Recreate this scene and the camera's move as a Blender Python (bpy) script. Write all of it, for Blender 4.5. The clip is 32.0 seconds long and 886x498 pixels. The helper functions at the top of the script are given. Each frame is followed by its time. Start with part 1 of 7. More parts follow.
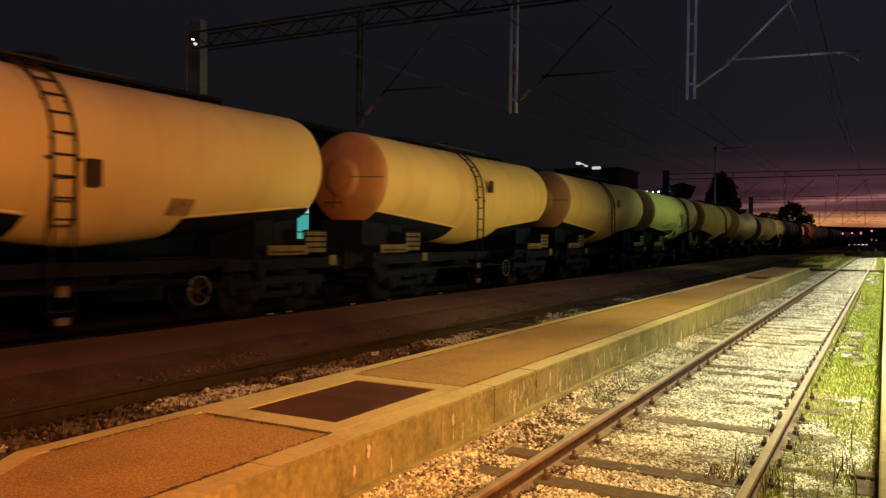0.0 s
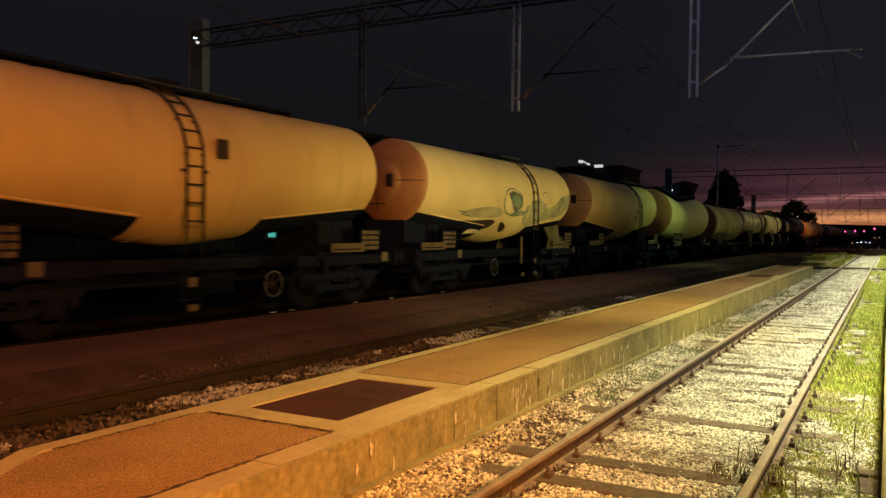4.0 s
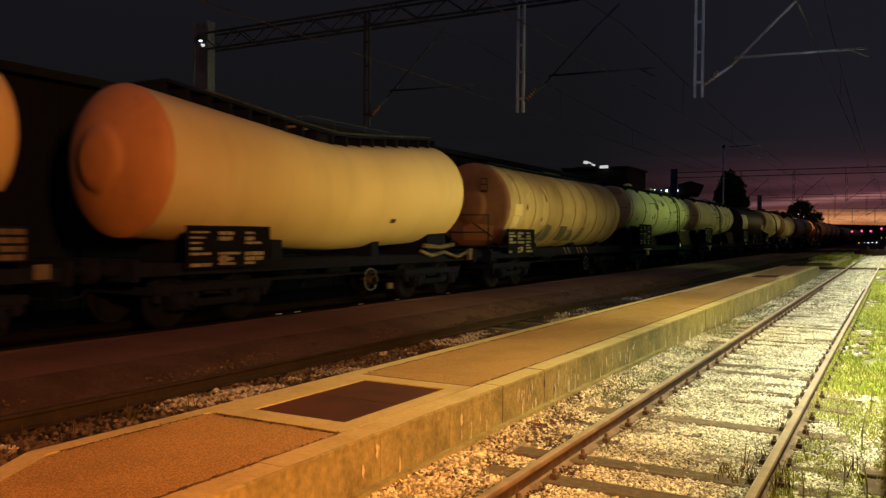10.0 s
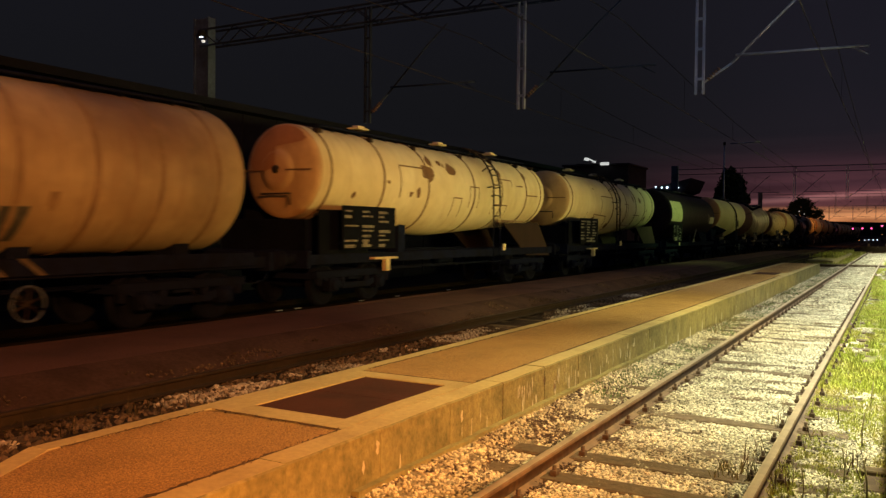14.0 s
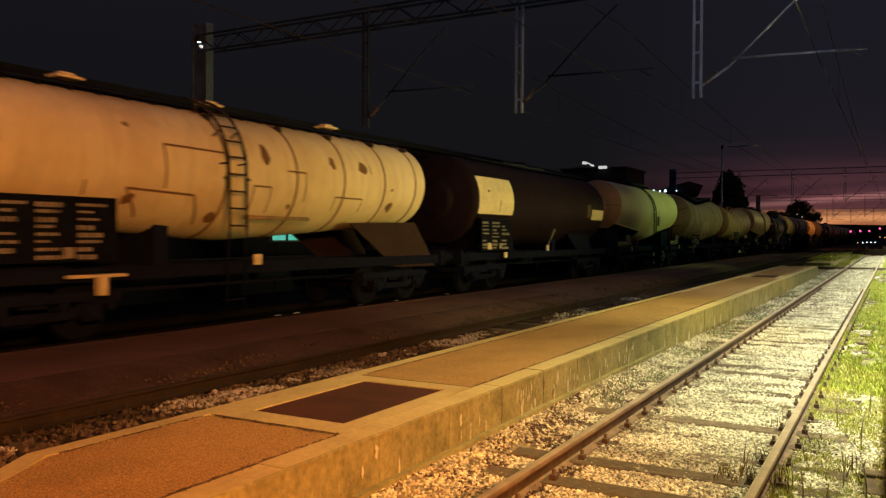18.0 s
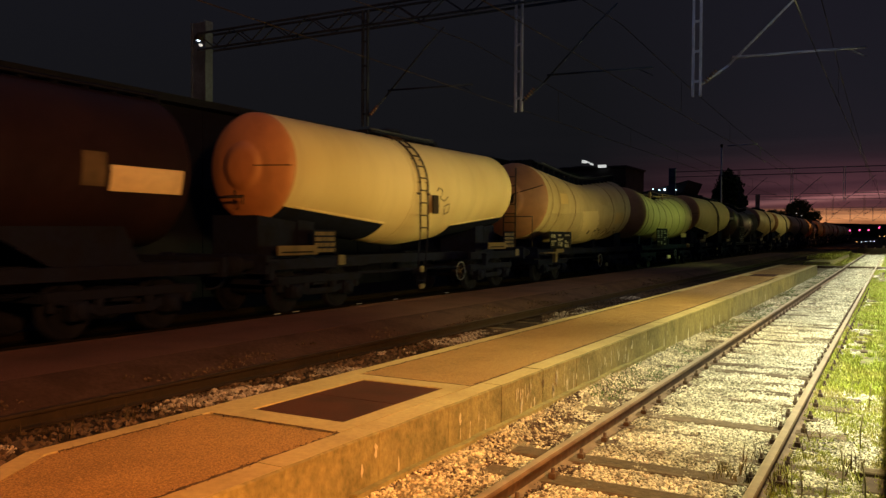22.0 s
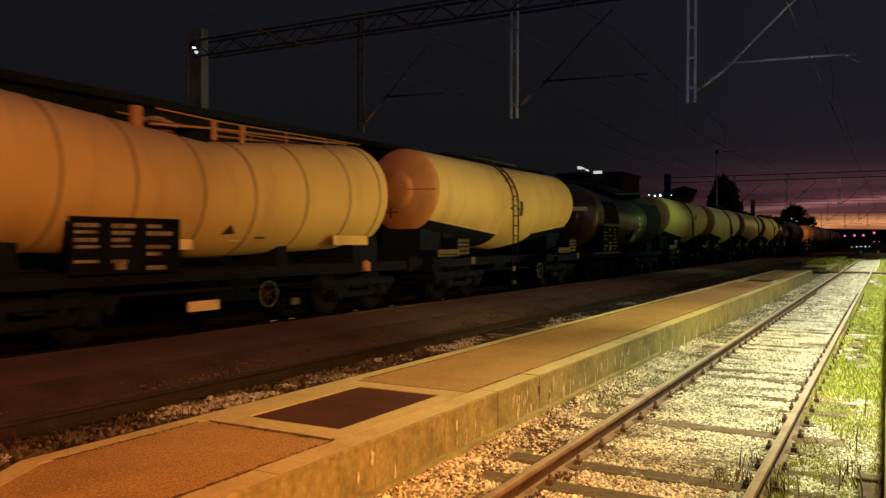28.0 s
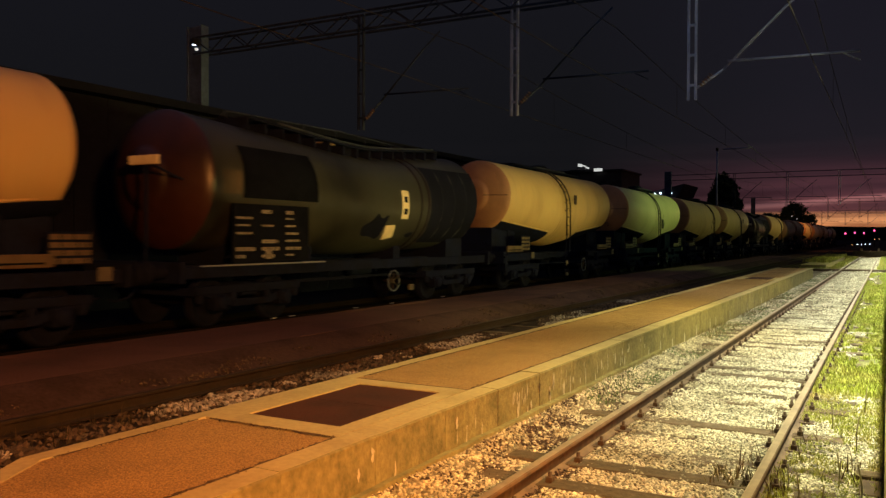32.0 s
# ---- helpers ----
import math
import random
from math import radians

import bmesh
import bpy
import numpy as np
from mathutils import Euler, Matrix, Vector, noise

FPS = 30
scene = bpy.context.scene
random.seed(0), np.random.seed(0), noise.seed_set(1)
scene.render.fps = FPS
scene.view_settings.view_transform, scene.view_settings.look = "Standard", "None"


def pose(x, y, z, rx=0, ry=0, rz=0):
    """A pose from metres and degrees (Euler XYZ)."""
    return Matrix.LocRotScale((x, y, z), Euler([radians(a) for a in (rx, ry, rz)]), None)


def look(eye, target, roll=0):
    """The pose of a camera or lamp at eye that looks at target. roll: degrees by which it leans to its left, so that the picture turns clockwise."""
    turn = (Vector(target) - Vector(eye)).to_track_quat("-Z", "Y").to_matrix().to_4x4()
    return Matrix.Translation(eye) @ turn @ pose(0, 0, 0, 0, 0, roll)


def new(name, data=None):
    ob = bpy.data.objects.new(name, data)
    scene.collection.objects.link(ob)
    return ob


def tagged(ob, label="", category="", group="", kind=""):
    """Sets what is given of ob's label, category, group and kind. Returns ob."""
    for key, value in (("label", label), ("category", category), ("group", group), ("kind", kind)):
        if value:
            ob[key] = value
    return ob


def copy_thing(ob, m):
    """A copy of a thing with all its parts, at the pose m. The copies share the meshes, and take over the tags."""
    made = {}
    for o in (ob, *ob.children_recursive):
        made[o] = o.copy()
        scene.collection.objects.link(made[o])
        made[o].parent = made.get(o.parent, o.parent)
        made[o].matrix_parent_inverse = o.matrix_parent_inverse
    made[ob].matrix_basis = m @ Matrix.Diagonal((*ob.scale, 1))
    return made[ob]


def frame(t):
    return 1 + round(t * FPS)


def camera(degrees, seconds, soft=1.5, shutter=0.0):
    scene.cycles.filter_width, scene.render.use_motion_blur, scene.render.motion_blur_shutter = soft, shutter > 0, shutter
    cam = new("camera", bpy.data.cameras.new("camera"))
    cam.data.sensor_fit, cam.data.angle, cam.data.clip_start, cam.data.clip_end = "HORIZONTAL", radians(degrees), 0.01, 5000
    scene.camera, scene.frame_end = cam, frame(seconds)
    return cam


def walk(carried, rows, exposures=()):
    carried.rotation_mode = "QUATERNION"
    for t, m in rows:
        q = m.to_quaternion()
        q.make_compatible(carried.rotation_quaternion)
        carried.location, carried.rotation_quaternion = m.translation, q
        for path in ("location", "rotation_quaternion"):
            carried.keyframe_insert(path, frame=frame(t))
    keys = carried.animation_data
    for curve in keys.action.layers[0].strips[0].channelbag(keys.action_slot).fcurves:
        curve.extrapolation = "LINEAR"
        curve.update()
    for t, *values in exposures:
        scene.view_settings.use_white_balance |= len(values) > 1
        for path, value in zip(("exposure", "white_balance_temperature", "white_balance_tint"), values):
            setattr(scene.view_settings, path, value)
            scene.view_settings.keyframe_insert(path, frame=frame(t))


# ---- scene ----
EYE = Vector((0.0, 0.0, 1.69))
cam = camera(57.7, 32.0, soft=1.4, shutter=0.6)

# seconds, turn to the left of the track, tilt up, lean (degrees): a hand-held camera on one spot
SWAY = [
    (0, 28.807, -1.061, 0.732),
    (0.5, 28.802, -1.102, 0.777),
    (1, 28.798, -1.138, 0.806),
    (1.5, 28.797, -1.171, 0.821),
    (2, 28.829, -1.173, 0.786),
    (2.5, 28.903, -1.140, 0.714),
    (3, 28.957, -1.125, 0.676),
    (3.5, 28.972, -1.145, 0.668),
    (5.5, 28.971, -1.296, 0.726),
    (6, 28.993, -1.322, 0.745),
    (6.5, 29.029, -1.310, 0.712),
    (7, 29.107, -1.227, 0.625),
    (7.5, 29.200, -1.098, 0.540),
    (8, 29.267, -1.002, 0.497),
    (8.5, 29.300, -0.984, 0.479),
    (9, 29.321, -1.012, 0.472),
    (9.5, 29.340, -1.048, 0.477),
    (10, 29.353, -1.084, 0.479),
    (10.5, 29.368, -1.124, 0.480),
    (11, 29.383, -1.161, 0.484),
    (11.5, 29.389, -1.197, 0.498),
    (12, 29.392, -1.241, 0.509),
    (12.5, 29.393, -1.279, 0.511),
    (13, 29.393, -1.307, 0.531),
    (13.5, 29.392, -1.332, 0.558),
    (14, 29.385, -1.319, 0.559),
    (14.5, 29.370, -1.236, 0.530),
    (16.5, 29.250, -0.942, 0.383),
    (17, 29.256, -0.953, 0.378),
    (17.5, 29.266, -0.987, 0.366),
    (18, 29.277, -1.025, 0.353),
    (18.5, 29.290, -1.056, 0.355),
    (19, 29.298, -1.086, 0.362),
    (19.5, 29.294, -1.113, 0.372),
    (20, 29.274, -1.132, 0.382),
    (20.5, 29.257, -1.150, 0.390),
    (21, 29.264, -1.176, 0.391),
    (21.5, 29.267, -1.180, 0.388),
    (22, 29.237, -1.113, 0.384),
    (22.5, 29.186, -1.018, 0.371),
    (23, 29.144, -0.974, 0.358),
    (23.5, 29.126, -0.981, 0.361),
    (24, 29.121, -1.000, 0.372),
    (24.5, 29.112, -1.002, 0.376),
    (25, 29.100, -0.982, 0.361),
    (25.5, 29.085, -0.954, 0.305),
    (27.5, 28.990, -0.720, 0.257),
    (28, 28.959, -0.659, 0.230),
    (28.5, 28.942, -0.635, 0.220),
    (29, 28.933, -0.648, 0.225),
    (29.5, 28.935, -0.682, 0.229),
    (30, 28.952, -0.712, 0.227),
    (30.5, 28.967, -0.739, 0.225),
    (31, 28.972, -0.772, 0.229),
    (31.5, 28.975, -0.808, 0.241),
    (32, 28.976, -0.839, 0.262),
]


def aim(turn, tilt, lean):
    a, b = radians(turn), radians(tilt)
    way = Vector((-math.sin(a) * math.cos(b), math.cos(a) * math.cos(b), math.sin(b)))
    return look(EYE, EYE + way, lean)


walk(cam, [(t, aim(a, b, c)) for t, a, b, c in SWAY], [(0.0, 0.0), (32.0, 0.0)])

# ---------------------------------------------------------------- sky and lamps
world = bpy.data.worlds.new("dusk")
scene.world = world
world.use_nodes = True
wn, wl = world.node_tree.nodes, world.node_tree.links
wn.clear()


def wnode(kind, **values):
    n = wn.new(kind)
    for k, v in values.items():
        n.inputs[k].default_value = v
    return n


def wmath(op, a, b=0.0):
    n = wn.new("ShaderNodeMath")
    n.operation = op
    for i, v in enumerate((a, b)):
        if isinstance(v, (int, float)):
            n.inputs[i].default_value = v
        else:
            wl.new(v, n.inputs[i])
    return n.outputs[0]


def wramp(fac, stops):
    n = wn.new("ShaderNodeValToRGB")
    while len(n.color_ramp.elements) < len(stops):
        n.color_ramp.elements.new(0.5)
    for e, (p, c) in zip(n.color_ramp.elements, stops):
        e.position, e.color = p, (*c, 1)
    wl.new(fac, n.inputs[0])
    return n.outputs[0]


tc = wn.new("ShaderNodeTexCoord")
sep = wn.new("ShaderNodeSeparateXYZ")
wl.new(tc.outputs["Generated"], sep.inputs[0])
# height of the direction, 0 at the horizon and 1 at about 23 degrees up
high = wmath("MULTIPLY", sep.outputs["Z"], 2.5)
glow = wramp(high, [
    (0.0, (0.42, 0.15, 0.055)), (0.035, (0.55, 0.20, 0.075)), (0.052, (0.66, 0.28, 0.115)), (0.068, (0.48, 0.19, 0.085)), (0.079, (0.074, 0.028, 0.032)),
    (0.137, (0.068, 0.026, 0.034)), (0.19, (0.044, 0.019, 0.026)), (0.235, (0.022, 0.0138, 0.0188)), (0.285, (0.0138, 0.0114, 0.0160)), (0.42, (0.0115, 0.0104, 0.0152)), (1.0, (0.0092, 0.0088, 0.0146))])
night = wramp(high, [(0.0, (0.0062, 0.0062, 0.0074)), (0.4, (0.0070, 0.0070, 0.0086)), (1.0, (0.0082, 0.0082, 0.0126))])
# the afterglow lies where the tracks run to
side = wmath("ARCTAN2", sep.outputs["X"], sep.outputs["Y"])
far_side = wmath("ABSOLUTE", wmath("SUBTRACT", side, 0.22))
# one thin lit cloud edge that climbs to the side of the glow
climb = wmath("SUBTRACT", high, wmath("MULTIPLY", side, 0.167))
edge_line = wramp(climb, [(0.104, (0, 0, 0)), (0.115, (0.17, 0.075, 0.07)), (0.121, (0.14, 0.06, 0.06)), (0.128, (0, 0, 0))])
amount = wramp(far_side, [(0.0, (1, 1, 1)), (0.30, (0.95, 0.95, 0.95)), (0.42, (0.5, 0.5, 0.5)), (0.56, (0, 0, 0))])
mixed = wn.new("ShaderNodeMix")
mixed.data_type = "RGBA"
wl.new(amount, mixed.inputs["Factor"])
wl.new(night, mixed.inputs[6])
lined = wn.new("ShaderNodeMix")
lined.data_type, lined.blend_type = "RGBA", "ADD"
lined.inputs["Factor"].default_value = 1.0
wl.new(glow, lined.inputs[6])
wl.new(edge_line, lined.inputs[7])
wl.new(lined.outputs[2], mixed.inputs[7])
# long thin bars of cloud across the glow
squash = wn.new("ShaderNodeMapping")
squash.inputs["Scale"].default_value = (3.0, 3.0, 60.0)
wl.new(tc.outputs["Generated"], squash.inputs["Vector"])
bars = wn.new("ShaderNodeTexNoise")
bars.inputs["Scale"].default_value = 1.6
bars.inputs["Detail"].default_value = 5.0
wl.new(squash.outputs[0], bars.inputs["Vector"])
streak = wramp(bars.outputs["Fac"], [(0.36, (0.5, 0.45, 0.5)), (0.5, (0.95, 0.95, 0.95)), (0.66, (1.7, 1.5, 1.4))])
clouded = wn.new("ShaderNodeMix")
clouded.data_type, clouded.blend_type = "RGBA", "MULTIPLY"
wl.new(mixed.outputs[2], clouded.inputs[6])
wl.new(streak, clouded.inputs[7])
wl.new(wramp(high, [(0.0, (1, 1, 1)), (0.12, (0.65, 0.65, 0.65)), (0.22, (0.2, 0.2, 0.2)), (0.32, (0, 0, 0))]), clouded.inputs["Factor"])
background = wnode("ShaderNodeBackground", Strength=1.0)
# the last blue of the day overhead
over = wramp(sep.outputs["Z"], [(0.45, (0, 0, 0)), (0.9, (0.055, 0.055, 0.090))])
whole = wn.new("ShaderNodeMix")
whole.data_type, whole.blend_type = "RGBA", "ADD"
whole.inputs["Factor"].default_value = 1.0
wl.new(clouded.outputs[2], whole.inputs[6])
wl.new(over, whole.inputs[7])
wl.new(whole.outputs[2], background.inputs["Color"])
out = wn.new("ShaderNodeOutputWorld")
wl.new(background.outputs[0], out.inputs["Surface"])


def lamp(name, eye, target, colour, watts, size=0.35, degrees=150, blend=0.6):
    data = bpy.data.lights.new(name, "SPOT")
    data.color, data.energy, data.shadow_soft_size = colour, watts, size
    data.spot_size, data.spot_blend = radians(degrees), blend
    ob = new(name, data)
    ob.matrix_world = look(eye, target)
    return ob


# unseen lamps assumed on the station side, behind and beside the camera
lamp("sodium_lamp", (4.0, -0.5, 4.2), (-10.6, 8.0, 2.2), (1.0, 0.348, 0.070), 8800, degrees=66, blend=0.7)
lamp("near_track_lamp", (0.6, 7.9, 7.0), (-1.3, 8.3, 0.0), (1.0, 0.88, 0.36), 2650, degrees=84, blend=1.0)
for y, green, watts in ((15.0, 0.86, 3900), (22.0, 0.93, 1900), (29.0, 0.96, 1100), (36.0, 0.96, 750), (43.0, 0.98, 450)):
    lamp("platform_lamp", (0.6, y, 7.5), (-3.7, y + 0.5, 0.0), (1.0, green, green * (0.42 if y < 20 else 0.74)), watts, degrees=60, blend=1.0)
# added unseen light that only brightens the hanging posts and arms
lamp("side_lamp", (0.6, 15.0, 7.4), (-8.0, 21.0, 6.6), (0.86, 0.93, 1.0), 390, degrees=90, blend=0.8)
lamp("green_flood", (1.0, 47.0, 8.0), (-10.8, 44.0, 2.6), (0.60, 1.0, 0.24), 2400, degrees=50, blend=0.8)
lamp("far_lamp", (2.4, 62.0, 7.0), (-9.0, 58.0, 1.5), (0.85, 1.0, 0.26), 950, degrees=110)
lamp("far_lamp", (2.4, 96.0, 8.0), (-10.0, 92.0, 1.5), (1.0, 0.85, 0.28), 2500, degrees=110)
lamp("yard_sodium_lamp", (-3.0, 128.0, 8.0), (-11.0, 138.0, 1.5), (1.0, 0.38, 0.09), 3500, degrees=110)
# an added unseen strip light that whitens the ballast of the near track
track_strip = bpy.data.lights.new("platform_tube_lamps", "AREA")
track_strip.shape, track_strip.size, track_strip.size_y = "RECTANGLE", 0.4, 78.0
track_strip.color, track_strip.energy, track_strip.spread = (0.93, 1.0, 0.80), 3900, radians(76)
track_strip_ob = new("platform_tube_lamps", track_strip)
track_strip_ob.location, track_strip_ob.rotation_euler = (0.8, 47.0, 5.2), (0, radians(6), 0)
# an added unseen strip light, low and yellow, facing the train across the tracks
low_strip = bpy.data.lights.new("waiting_room_windows", "AREA")
low_strip.shape, low_strip.size, low_strip.size_y = "RECTANGLE", 0.8, 18.0
low_strip.color, low_strip.energy, low_strip.spread = (1.0, 0.76, 0.19), 265, radians(50)
low_strip_ob = new("waiting_room_windows", low_strip)
low_strip_ob.location, low_strip_ob.rotation_euler = (3.2, 22.3, 1.75), (0, radians(94), 0)


# ---------------------------------------------------------------- materials
def material(name, colour, rough=0.6, metal=0.0, second=None, grain=8.0, blotch=0.8, bump=0.15, spread=0.25, bump_scale=None, coat=0.0,
             streaks=0.0, streak_scale=(1.5, 4.0, 0.35), streak_colour=(0.1, 0.06, 0.03), vary=0.0, emit=None, power=0.0, spec=0.5, shift=False, spot_low=0.45, spot_high=0.7):
    m = bpy.data.materials.new(name)
    m.use_nodes = True
    n, l = m.node_tree.nodes, m.node_tree.links
    b = n["Principled BSDF"]
    b.inputs["Roughness"].default_value, b.inputs["Metallic"].default_value = rough, metal
    b.inputs["Coat Weight"].default_value, b.inputs["Coat Roughness"].default_value = coat, 0.14
    b.inputs["Specular IOR Level"].default_value = spec
    if emit:
        b.inputs["Base Color"].default_value = (*colour, 1)
        b.inputs["Emission Color"].default_value, b.inputs["Emission Strength"].default_value = (*emit, 1), power
        return m
    second = second or tuple(c * 0.55 for c in colour)
    at = n.new("ShaderNodeTexCoord").outputs["Object"]
    if shift:
        far_off = n.new("ShaderNodeVectorMath")
        far_off.operation = "SCALE"
        far_off.inputs[0].default_value = (31.0, 57.0, 0.0)
        l.new(n.new("ShaderNodeObjectInfo").outputs["Random"], far_off.inputs["Scale"])
        moved = n.new("ShaderNodeVectorMath")
        l.new(at, moved.inputs[0])
        l.new(far_off.outputs[0], moved.inputs[1])
        at = moved.outputs[0]

    def noise_node(scale, detail=6.0, vector=None):
        t = n.new("ShaderNodeTexNoise")
        t.inputs["Scale"].default_value, t.inputs["Detail"].default_value = scale, detail
        l.new(vector or at, t.inputs["Vector"])
        return t.outputs["Fac"]

    def ramp(fac, lo, hi):
        t = n.new("ShaderNodeMapRange")
        t.inputs[1].default_value, t.inputs[2].default_value = lo, hi
        l.new(fac, t.inputs[0])
        return t.outputs[0]

    def mix(fac, a, c, mode="MIX"):
        t = n.new("ShaderNodeMix")
        t.data_type, t.blend_type = "RGBA", mode
        for v, s in ((fac, 0), (a, 6), (c, 7)):
            if isinstance(v, (int, float)):
                t.inputs[s].default_value = v
            elif isinstance(v, tuple):
                t.inputs[s].default_value = (*v, 1)
            else:
                l.new(v, t.inputs[s])
        return t.outputs[2]

    large = ramp(noise_node(blotch), spot_low, spot_high)
    fine = noise_node(grain, 8.0)
    c = mix(large, colour, second)
    if streaks:
        s = n.new("ShaderNodeMapping")
        s.inputs["Scale"].default_value = streak_scale
        l.new(at, s.inputs["Vector"])
        run = ramp(noise_node(1.3, 5.0, s.outputs[0]), 0.52, 0.78)
        t = n.new("ShaderNodeMath")
        t.operation = "MULTIPLY"
        l.new(run, t.inputs[0])
        t.inputs[1].default_value = streaks
        c = mix(t.outputs[0], c, streak_colour)
    shade = n.new("ShaderNodeMapRange")
    shade.inputs[1].default_value, shade.inputs[2].default_value = 0.25, 0.75
    shade.inputs[3].default_value, shade.inputs[4].default_value = 1.0 - spread, 1.0 + spread
    l.new(fine, shade.inputs[0])
    tone = n.new("ShaderNodeVectorMath")
    tone.operation = "SCALE"
    l.new(c, tone.inputs[0])
    l.new(shade.outputs[0], tone.inputs["Scale"])
    colour_out = tone.outputs[0]
    if vary:
        info = n.new("ShaderNodeObjectInfo") if vary > 0 else n.new("ShaderNodeNewGeometry")
        r = n.new("ShaderNodeMapRange")
        r.inputs[3].default_value, r.inputs[4].default_value = 1.0 - abs(vary), 1.0 + abs(vary)
        l.new(info.outputs["Random" if vary > 0 else "Random Per Island"], r.inputs[0])
        v = n.new("ShaderNodeVectorMath")
        v.operation = "SCALE"
        l.new(colour_out, v.inputs[0])
        l.new(r.outputs[0], v.inputs["Scale"])
        colour_out = v.outputs[0]
    l.new(colour_out, b.inputs["Base Color"])
    rr = n.new("ShaderNodeMapRange")
    rr.inputs[3].default_value, rr.inputs[4].default_value = max(0.05, rough - 0.1), min(1.0, rough + 0.12)
    l.new(fine, rr.inputs[0])
    l.new(rr.outputs[0], b.inputs["Roughness"])
    if bump:
        bp = n.new("ShaderNodeBump")
        bp.inputs["Strength"].default_value, bp.inputs["Distance"].default_value = bump, 0.02
        l.new(noise_node(bump_scale or grain * 2, 8.0), bp.inputs["Height"])
        l.new(bp.outputs[0], b.inputs["Normal"])
    return m


